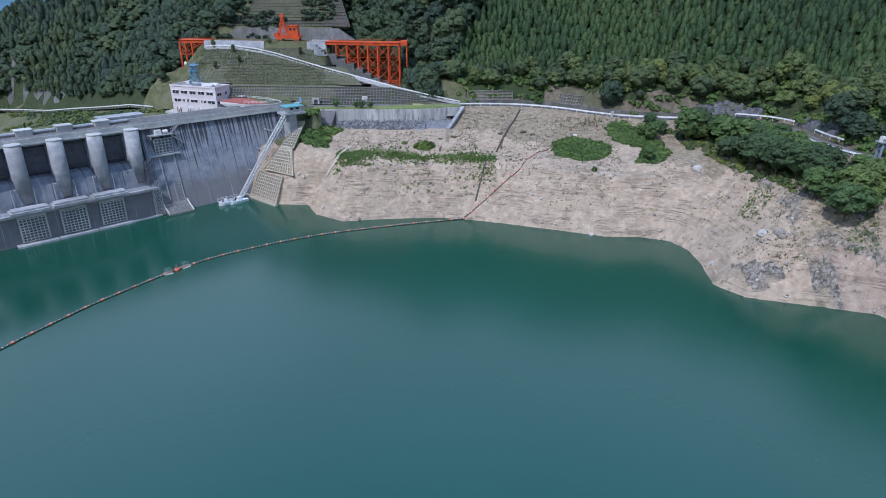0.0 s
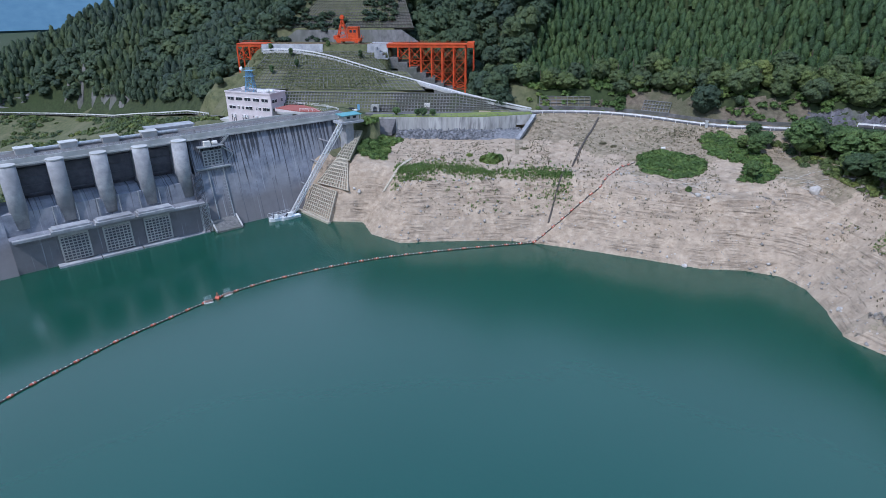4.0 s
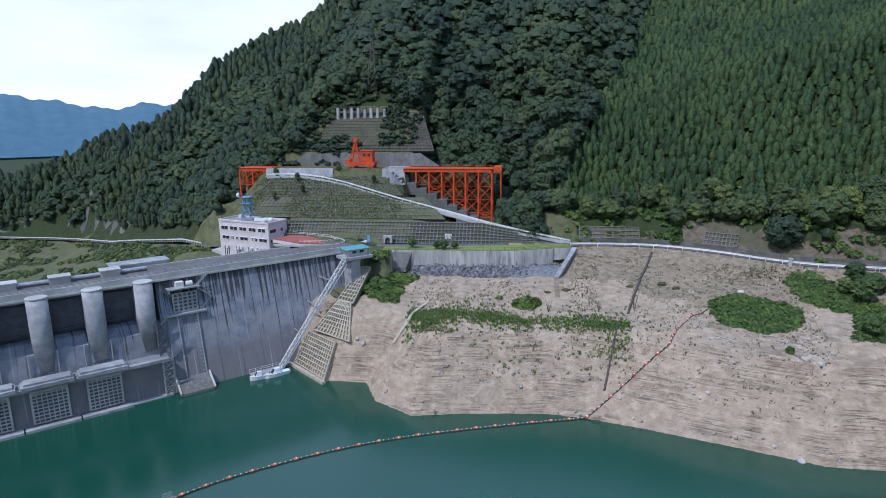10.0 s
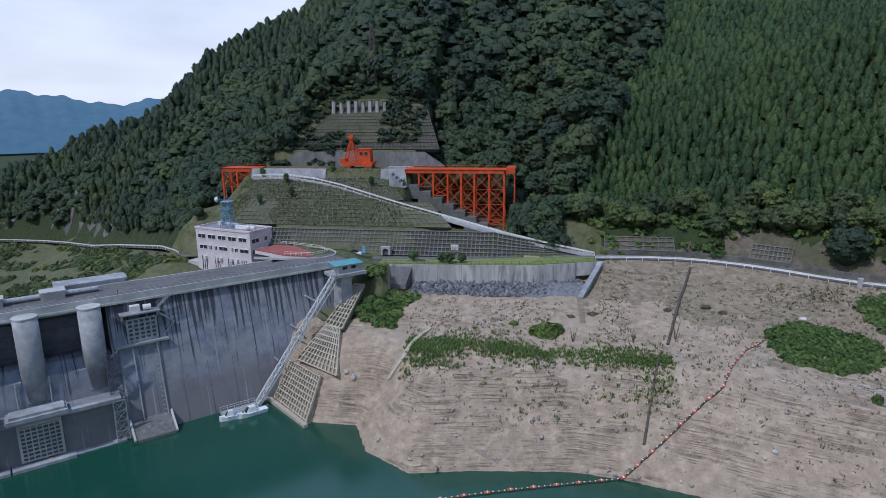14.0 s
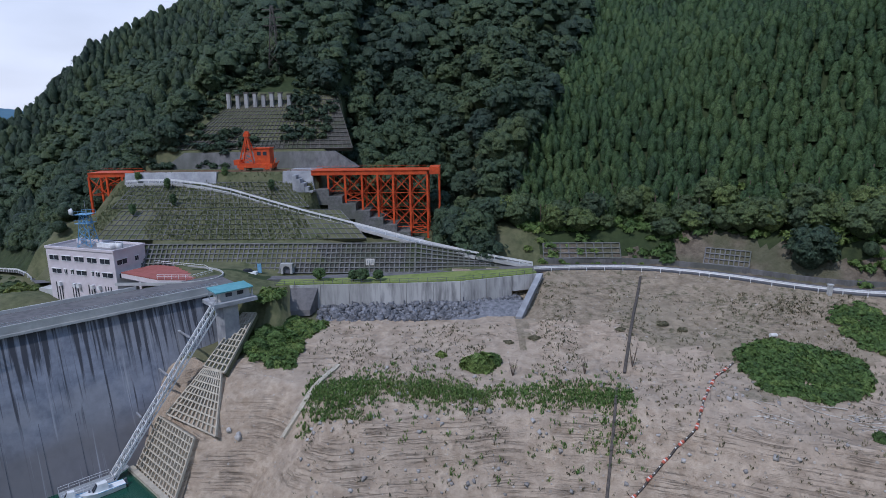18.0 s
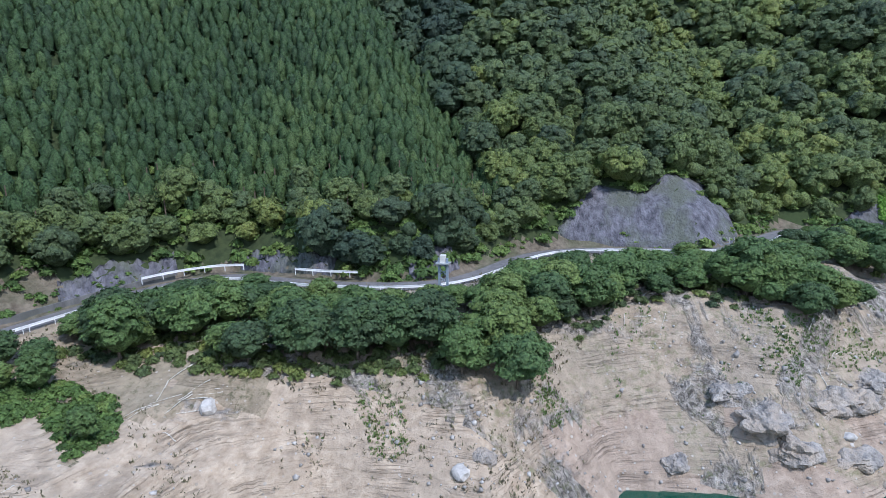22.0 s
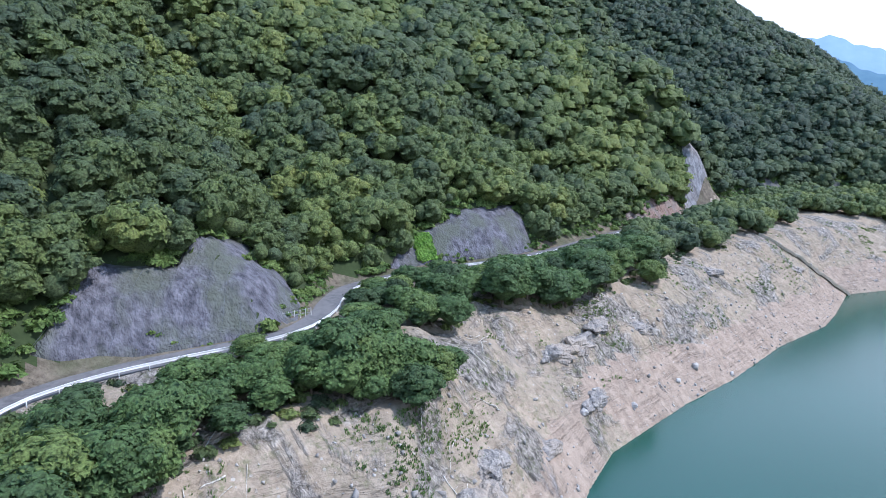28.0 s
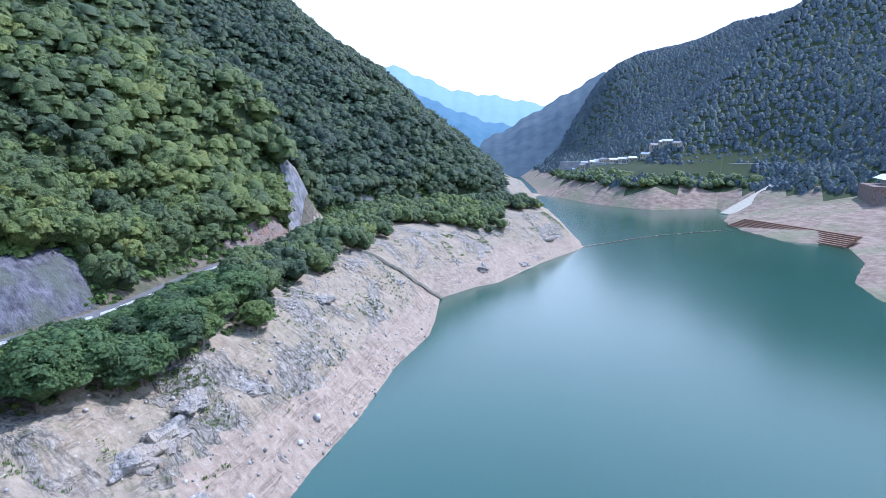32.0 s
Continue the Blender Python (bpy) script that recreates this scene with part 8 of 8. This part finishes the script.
for k, (x, y, s, h, i, lab) in enumerate((
        (-44.5, 210.5, 3.4, 2.6, 0, "wide leafy green bush below the terrace"), (-48.5, 208.5, 2.6, 2.2, 0, "leafy green bush beside the crib steps"), (-41.5, 209.2, 2.2, 1.8, 0, "rounded green bush on the earth bench"),
        (-47.8, 212.6, 2.8, 2.2, 0, "leafy green bush beside the crib steps"), (-41.8, 206.6, 1.8, 1.8, 0, "rounded green bush on the earth bench"),
        (-7.2, 203.0, 2.6, 3.2, 0, "tall round bush on the earth bench"), (-5.0, 204.5, 1.8, 2.2, 0, "tall round bush on the earth bench"), (-14.0, 206.3, 0.9, 1.0, 1, "small dark bush on the bench"),
        (46.6, 180.6, 0.8, 1.4, 1, "small dark conifer-like bush on the bank"), (28.5, 216.6, 1.3, 0.5, 2, "brown dry bramble patch"), (31.8, 214.4, 1.0, 0.5, 2, "brown dry bramble patch"), (20, 214, 0.9, 0.5, 2, "brown dry bramble patch"),
        (3.5, 212, 1.2, 0.5, 2, "brown dry bramble patch"), (-1.5, 211, 0.9, 0.45, 2, "brown dry bramble patch"),
        (-38.4, 228.2, 1.0, 0.7, 1, "clipped shrub on the lawn"), (-37.2, 228.0, 0.7, 0.5, 1, "clipped shrub on the lawn"))):
    ob = new("bush", B[i])
    ob.matrix_world = Matrix.Translation((x, y, (24.35 if y > 227 else h1(x, y)) - 0.1)) @ Matrix.Diagonal((s, s * 0.8, h, 1)) @ Matrix.Rotation(k * 1.3, 4, "Z")
    tagged(ob, lab, "bush", "bushes")
for k, (x, y, s) in enumerate(((-40.9, 228.0, 0.34), (-33.4, 227.6, 0.3), (-31.3, 226.9, 0.36), (-28.2, 227.8, 0.3))):
    c = copy_thing(TREES[1], pose(x, y, 24.4, 0, 0, 80 * k))
    c.scale = (s, s, s)
    tagged(c, "small young tree planted on the lawn", "tree", "lawn trees")


def patches():
    rng = np.random.default_rng(33)
    low_bush = [bush(s + 90, 60, 0.5, 0.9, 0.6) for s in range(4)]

    def blob(poly, step, seed):
        xs, ys = [p[0] for p in poly], [p[1] for p in poly]
        x, y = jitter_grid(min(xs), max(xs), min(ys), max(ys), step, seed)
        k = inside(x, y, poly) & (wobble(x, y, 5, 57) > -0.9)
        return np.column_stack([x[k], y[k], height(x[k], y[k])])
    scatter("shrub_patch", "dense green shrub patch on the bank", "shrubs", low_bush, blob([(37.5, 205), (44, 207.5), (56, 199), (53, 192.5), (46, 191), (37.5, 192)], 0.95, 1), (0.8, 1.4), M_bush, 41)
    scatter("shrub_patch", "shrubs trailing down the bank beside the road", "shrubs", low_bush, blob([(57, 214), (64, 214), (72, 200), (73, 190), (66, 184), (61, 186), (66, 196), (58, 203)], 1.1, 2), (0.7, 1.4), M_bush, 42)
    scatter("shrub_patch", "green shrubs under the lakeside trees", "shrubs", low_bush, blob([(76, 206), (92, 208), (104, 198), (108, 180), (106, 150), (96, 140), (88, 150), (84, 170), (80, 188)], 2.2, 3), (0.9, 1.7), M_leaf, 43)
    scatter("shrub_patch", "leafy shrubs below the booth and beside the crib steps", "shrubs", low_bush, blob([(-49, 203.5), (-41, 203.5), (-38, 218), (-44, 220), (-50, 219)], 1.4, 4), (0.9, 1.8), M_bush, 53)
    x, y = jitter_grid(112, 230, -60, 140, 2.6, 5)
    ds, df, dr, dd, wet, bank, down = regions(x, y)
    z = height(x, y)
    k = bank & (dr < 26) & (dr > 4.0) & (z > 17) & (wobble(x, y, 9, 41) > -0.25)
    scatter("shrub_patch", "green shrubs along the road edge", "shrubs", low_bush, np.column_stack([x, y, z])[k], (0.7, 1.5), M_leaf, 44)
    # undergrowth on the uphill side
    x, y = jitter_grid(-10, 280, -260, 262, 2.3, 6)
    ds, df, dr, dd, wet, bank, down = regions(x, y)
    k = ~bank & ~wet & (dr > 3.6) & (dr < 26) & (wobble(x, y, 11, 42) > -0.7)
    for pl in NETS:
        k &= ~inside(x, y, pl) | (np.random.default_rng(4).random(len(x)) < 0.02)
    k &= ~((x > -100) & (x < 4) & (y > 230))
    k &= ~((dr < 8.5) & (np.random.default_rng(14).random(len(x)) < 0.35)) & ~(((abs(x - 49) < 6) | (abs(x - 62) < 6)) & (y > 205) & (dr < 9)) & ~((x > 38) & (x < 84) & (y > 205) & (np.random.default_rng(15).random(len(x)) < 0.4))
    scatter("undergrowth", "shrubs and ferns along the cut above the road", "shrubs", low_bush, np.column_stack([x, y, height(x, y)])[k], (1.0, 2.3), M_bush, 45)
    x, y = jitter_grid(4, 280, -260, 246, 1.5, 16)
    ds, df, dr, dd, wet, bank, down = regions(x, y)
    k = ~bank & ~wet & (dr > 2.5) & (dr < 6) & (wobble(x, y, 7, 58) > 0.1) & ~((x > 38) & (x < 70) & (y > 205))
    scatter("verge_plants", "low plants on the inner verge of the road", "shrubs", low_bush, np.column_stack([x, y, height(x, y)])[k], (0.35, 0.85), M_bush, 55)
    # weeds on the terraces
    x, y = jitter_grid(-104, -33, 242, 264, 0.7, 7)
    z = height(x, y)
    k = (wobble(x, y, 6, 43) > -0.7) & (z > 30.35)
    tf = [tuft(s, 6, 0.55) for s in range(5)]
    scatter("terrace_weeds", "weeds growing through the crib terraces", "weeds", tf, np.column_stack([x, y, z + 0.1])[k], (0.5, 1.1), M_olive, 46)
    x, y = jitter_grid(-110, -8, 276, 322, 2.2, 8)
    k = (wobble(x, y, 9, 44) > 0.15) | (abs(x + 68) > 24 - (y - 279) * 0.5) | ((x > -64) & (wobble(x, y, 5, 49) > -0.3) & (y > 281))
    scatter("slope_shrubs", "shrubs growing over the upper crib slope", "shrubs", low_bush, np.column_stack([x, y, height(x, y) + 0.7])[k], (0.9, 2.0), M_leafdk, 47)
    for i, (px, pz) in enumerate(((-97, 42), (-88, 40.5), (-84, 37), (-74, 43), (-60, 40), (-93, 35))):
        py = 242.7 + (pz - 30.2) * 1.667
        c = copy_thing(TREES[3], pose(px, py, pz, 0, 0, i * 50))
        c.scale = (0.3, 0.3, 0.45)
        tagged(c, "young dark conifer on the terraces", "tree", "terrace trees")
    # green strip along the bench, and sparse weeds
    tg = [tuft(s + 11, 9, 0.5) for s in range(5)]
    x, y = jitter_grid(-36, 17, 183, 203, 0.34, 9)
    z = height(x, y)
    mid_ = 196.8 - 0.08 * (x + 34)
    dens = np.exp(-((y - mid_) / 2.5) ** 2) + 0.75 * np.exp(-((x + 30) / 5) ** 2 - ((y - 191) / 4.5) ** 2) + 0.55 * np.exp(-((x - 13) / 3.5) ** 2 - ((y - 187) / 2) ** 2) + 0.03
    k = rng.random(len(x)) < dens * (0.75 + 0.5 * wobble(x, y, 3.5, 45))
    k &= ~((y < 188) & (x < -20))
    scatter("weeds", "green strip of weeds along the earth bench", "weeds", tg, np.column_stack([x, y, z])[k], (0.6, 1.2), M_weed, 48)
    pts, r2 = many_spots(16000, 15, 56, 0.7, 4, 20)
    k = (pts[:, 2] > 5) & (r2.random(len(pts)) < 0.30 + 0.5 * (wobble(pts[:, 0], pts[:, 1], 7, 46) > 0.25))
    k &= ~((pts[:, 0] < 6) & (pts[:, 1] > 219))
    dry = [tuft(s + 31, 4, 0.32) for s in range(5)]
    scatter("dry_weeds", "dry tufts over the upper bank", "weeds", dry, pts[k], (0.5, 1.2), M_dry, 49)
    pts, r2 = many_spots(9000, 16, 34, 0.9, 14, 37)
    k = (pts[:, 2] > 8) & (wobble(pts[:, 0], pts[:, 1], 8, 47) > 0.35)
    scatter("weeds", "patches of weeds on the rocky bank", "weeds", tg, pts[k], (0.4, 0.9), M_weed, 50)
    pts, r2 = many_spots(36000, 18, 34, 0.8, 15, 37)
    k = (pts[:, 2] > 11) & (pts[:, 2] < 22) & (wobble(pts[:, 0], pts[:, 1], 11, 55) + 0.4 * wobble(pts[:, 0], pts[:, 1], 4, 56) > 0.5)
    scatter("bank_brambles", "low green brambles creeping down the rocky bank", "weeds", tg, pts[k], (0.35, 0.8), M_weed, 54)
    # hanging vine on the netted cut
    q = np.random.default_rng(3).random((420, 2))
    vx, vy = 192.2 + 5.5 * q[:, 1], 51.5 + 5.0 * q[:, 0]
    vc = [bush(99, 14, 0.45, 0.5, 0.3)]
    scatter("vine", "bright green vine hanging on the rockfall net", "vine", vc, np.column_stack([vx, vy, height(vx, vy) + 0.6]), (0.8, 1.4), M_vine, 51)
    # scrub on the downstream slope
    x, y = jitter_grid(-420, -98, 150, 470, 3.4, 10)
    ds, df, dr, dd, wet, bank, down = regions(x, y)
    west = inside(x, y, DOWNSTREAM + [(-4500, 900), (-4500, 60), (-260, 20), (-250, 230), (-280, 330)])
    k = (down | west) & (dd > 4.5) & (dd < 150) & (wobble(x, y, 14, 48) + 0.4 * wobble(x, y, 6, 49) > -0.15)
    scatter("scrub", "scrub on the downstream slope", "shrubs", low_bush, np.column_stack([x, y, height(x, y)])[k], (0.8, 2.6), M_leaf, 52)


patches()


# ---- two bare saplings on the bench ----
for i, (x, y, h) in enumerate(((19.5, 203.5, 4.5), (-1.5, 200.5, 3.2), (10.5, 199.5, 3.5))):
    s = Solid()
    z = h1(x, y)
    rngs = np.random.default_rng(i + 60)
    for k in range(9):
        a, l = rngs.uniform(0, 6.28), rngs.uniform(0.5, 1.0)
        s.tube((x, y, z - 0.3), (x + math.cos(a) * 0.9 * l, y + math.sin(a) * 0.9 * l, z + h * l), 0.06, 0.02, n=5)
    single("sapling", s, M_bark, "bare grey-brown sapling on the earth bench", "sapling", "saplings")

# ---- the opposite shore ----
def house(x, y, w, d, h, turn, roof, label):
    z = h1(x, y)
    t = thing("house", label, "house", (x, y, z), "village houses")
    t.rotation_euler.z = radians(turn)
    part("wall", Solid().box(-w / 2, -d / 2, -3, w / 2, d / 2, h), M_cribl, t)
    r = Solid().prism([(-w / 2 - 0.5, -d / 2 - 0.6, h), (-w / 2 - 0.5, 0, h + d * 0.3), (-w / 2 - 0.5, d / 2 + 0.6, h)], (0, 0, 0), (w + 1, 0, 0))
    part("roof", r, roof, t)
    for k in range(3):
        xx = -w / 2 + w * (k + 0.5) / 3
        part("window", Solid().box(xx - 0.6, d / 2, h * 0.35, xx + 0.6, d / 2 + 0.06, h * 0.7), M_glass, t)


rngh = np.random.default_rng(12)
for k in range(16):
    q = k / 15
    x, y = 150 + 165 * q + rngh.uniform(-5, 5), -748 - 95 * q + rngh.uniform(-10, 12)
    house(x, y, rngh.uniform(9, 13), rngh.uniform(7, 9), rngh.uniform(5, 7), rngh.uniform(-30, 30), (M_roofgrey, M_steel, M_white)[k % 3], "small pale house with a pitched roof on the far shore")


def far_wall(pts, top, thick, mat, label, name="retaining_wall"):
    s = Solid()
    for (xa, ya, za), (xb, yb, zb) in zip(pts[:-1], pts[1:]):
        s.beam((xa, ya, za + top - 6), (xb, yb, zb + top - 6), thick, 12)
    return single(name, s, mat, label, "wall")


far_wall([(150, -728, 42), (100, -722, 42), (60, -712, 44), (-20, -690, 48), (-90, -660, 50)], 2.0, 3.0, M_shot, "long grey retaining wall of the far road")
far_wall([(330, -845, 44), (260, -800, 44), (205, -765, 42), (150, -728, 42)], 1.5, 3.0, M_conc, "pale retaining wall below the village")
fr_ = [(330, -842, 46.2), (205, -762, 44.2), (150, -725, 44.4), (60, -709, 46.4), (-20, -687, 50.4), (-90, -657, 52.4)]
guardrail("guardrail", "pale guardrail of the far road", fr_, 12.0, 0.8)
single("slipway", Solid().hexa([(30, -592, 22), (44, -600, 22), (88, -556, -4), (76, -545, -4), (30, -592, 28), (44, -600, 28), (88, -556, 0.8), (76, -545, 0.8)]), M_cribl, "pale concrete slipway down to the lake", "slipway")
for k in range(7):
    q = 2.6 * k
    single("shore_step", Solid().beam((78 - q * 0.75, -452 + q * 0.2, 0.3 + 0.9 * k), (44 - q * 0.85, -398 - q * 0.6, 0.3 + 0.9 * k), 3.0, 1.5).beam((44 - q * 0.85, -398 - q * 0.6, 0.3 + 0.9 * k), (9 - q * 0.6, -352 - q * 0.8, 0.3 + 0.9 * k), 3.0, 1.5), M_rust, "long brown step of the far landing", "step", "landing steps")
fbld = thing("terrace_building", "low building with a pale roof on a dark red terrace wall", "building", (-58, -520, h1(-58, -520)))
part("terrace_wall", Solid().box(-50, -6, -14, 38, 60, 3), M_redrock, fbld)
part("hall", Solid().box(-30, 8, 3, 25, 40, 8), M_concl, fbld)
part("roof", Solid().hexa([(-34, 3, 8), (30, 3, 8), (30, 45, 8), (-34, 45, 8), (-30, 10, 11.5), (25, 10, 11.5), (25, 38, 11.5), (-30, 38, 11.5)]), M_white, fbld)


# ---- hazy ridges on the horizon ----
def ridge(name, dist, crest, mat, label, seed):
    """A far range seen from the lake: bearing (degrees from +y) and crest slope, with an uneven skyline."""
    v, f = [], []
    lo, hi = crest[0][0], crest[-1][0]
    n = int((hi - lo) / 0.2)
    for i in range(n + 1):
        b = lo + (hi - lo) * i / n
        e = float(np.interp(b, [c[0] for c in crest], [c[1] for c in crest]))
        h = 60 + dist * e + dist * 0.0018 * (math.sin(b * 2.1 + seed) + 0.6 * math.sin(b * 5.3 + 2 * seed))
        sb, cb = math.sin(radians(b)), math.cos(radians(b))
        for k, (dd_, hh) in enumerate(((-0.30, -25 / max(h, 1)), (-0.2, 0.35), (-0.1, 0.72), (0, 1.0), (0.25, -0.1))):
            w = 1 + dd_ * 0.6
            v.append((40 + sb * dist * w, 100 + cb * dist * w, h * hh))
    for i in range(n):
        for k in range(4):
            f.append((5 * i + k, 5 * i + 5 + k, 5 * i + 6 + k, 5 * i + 1 + k))
    me = bpy.data.meshes.new(name)
    me.from_pydata(v, [], f)
    me.materials.append(mat)
    me.polygons.foreach_set("use_smooth", np.ones(len(me.polygons), bool))
    tagged(new(name, me), label, "backdrop", kind="structure")


# Distance haze is put in as blue base colour plus a blue emission.
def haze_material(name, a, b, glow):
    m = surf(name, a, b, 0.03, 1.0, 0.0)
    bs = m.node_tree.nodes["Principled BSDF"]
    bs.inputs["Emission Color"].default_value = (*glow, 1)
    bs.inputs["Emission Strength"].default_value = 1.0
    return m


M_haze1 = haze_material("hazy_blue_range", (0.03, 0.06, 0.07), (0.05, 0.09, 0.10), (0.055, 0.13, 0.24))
M_haze0 = haze_material("hazed_far_spur", (0.03, 0.045, 0.05), (0.06, 0.08, 0.085), (0.022, 0.038, 0.070))
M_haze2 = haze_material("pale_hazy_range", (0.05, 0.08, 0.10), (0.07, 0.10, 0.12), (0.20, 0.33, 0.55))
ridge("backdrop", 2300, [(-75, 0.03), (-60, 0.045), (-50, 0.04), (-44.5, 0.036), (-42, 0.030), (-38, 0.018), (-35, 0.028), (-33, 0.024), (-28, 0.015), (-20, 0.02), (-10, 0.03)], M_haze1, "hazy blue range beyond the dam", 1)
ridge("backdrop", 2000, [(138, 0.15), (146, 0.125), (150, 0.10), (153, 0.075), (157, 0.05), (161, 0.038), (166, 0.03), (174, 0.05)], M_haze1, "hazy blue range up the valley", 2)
ridge("backdrop", 1850, [(154, 0.0), (158.2, 0.033), (162.8, 0.08), (167.4, 0.125), (172, 0.12), (178, 0.10)], M_haze0, "forested spur beyond the village, blue-green with painted haze", 4)
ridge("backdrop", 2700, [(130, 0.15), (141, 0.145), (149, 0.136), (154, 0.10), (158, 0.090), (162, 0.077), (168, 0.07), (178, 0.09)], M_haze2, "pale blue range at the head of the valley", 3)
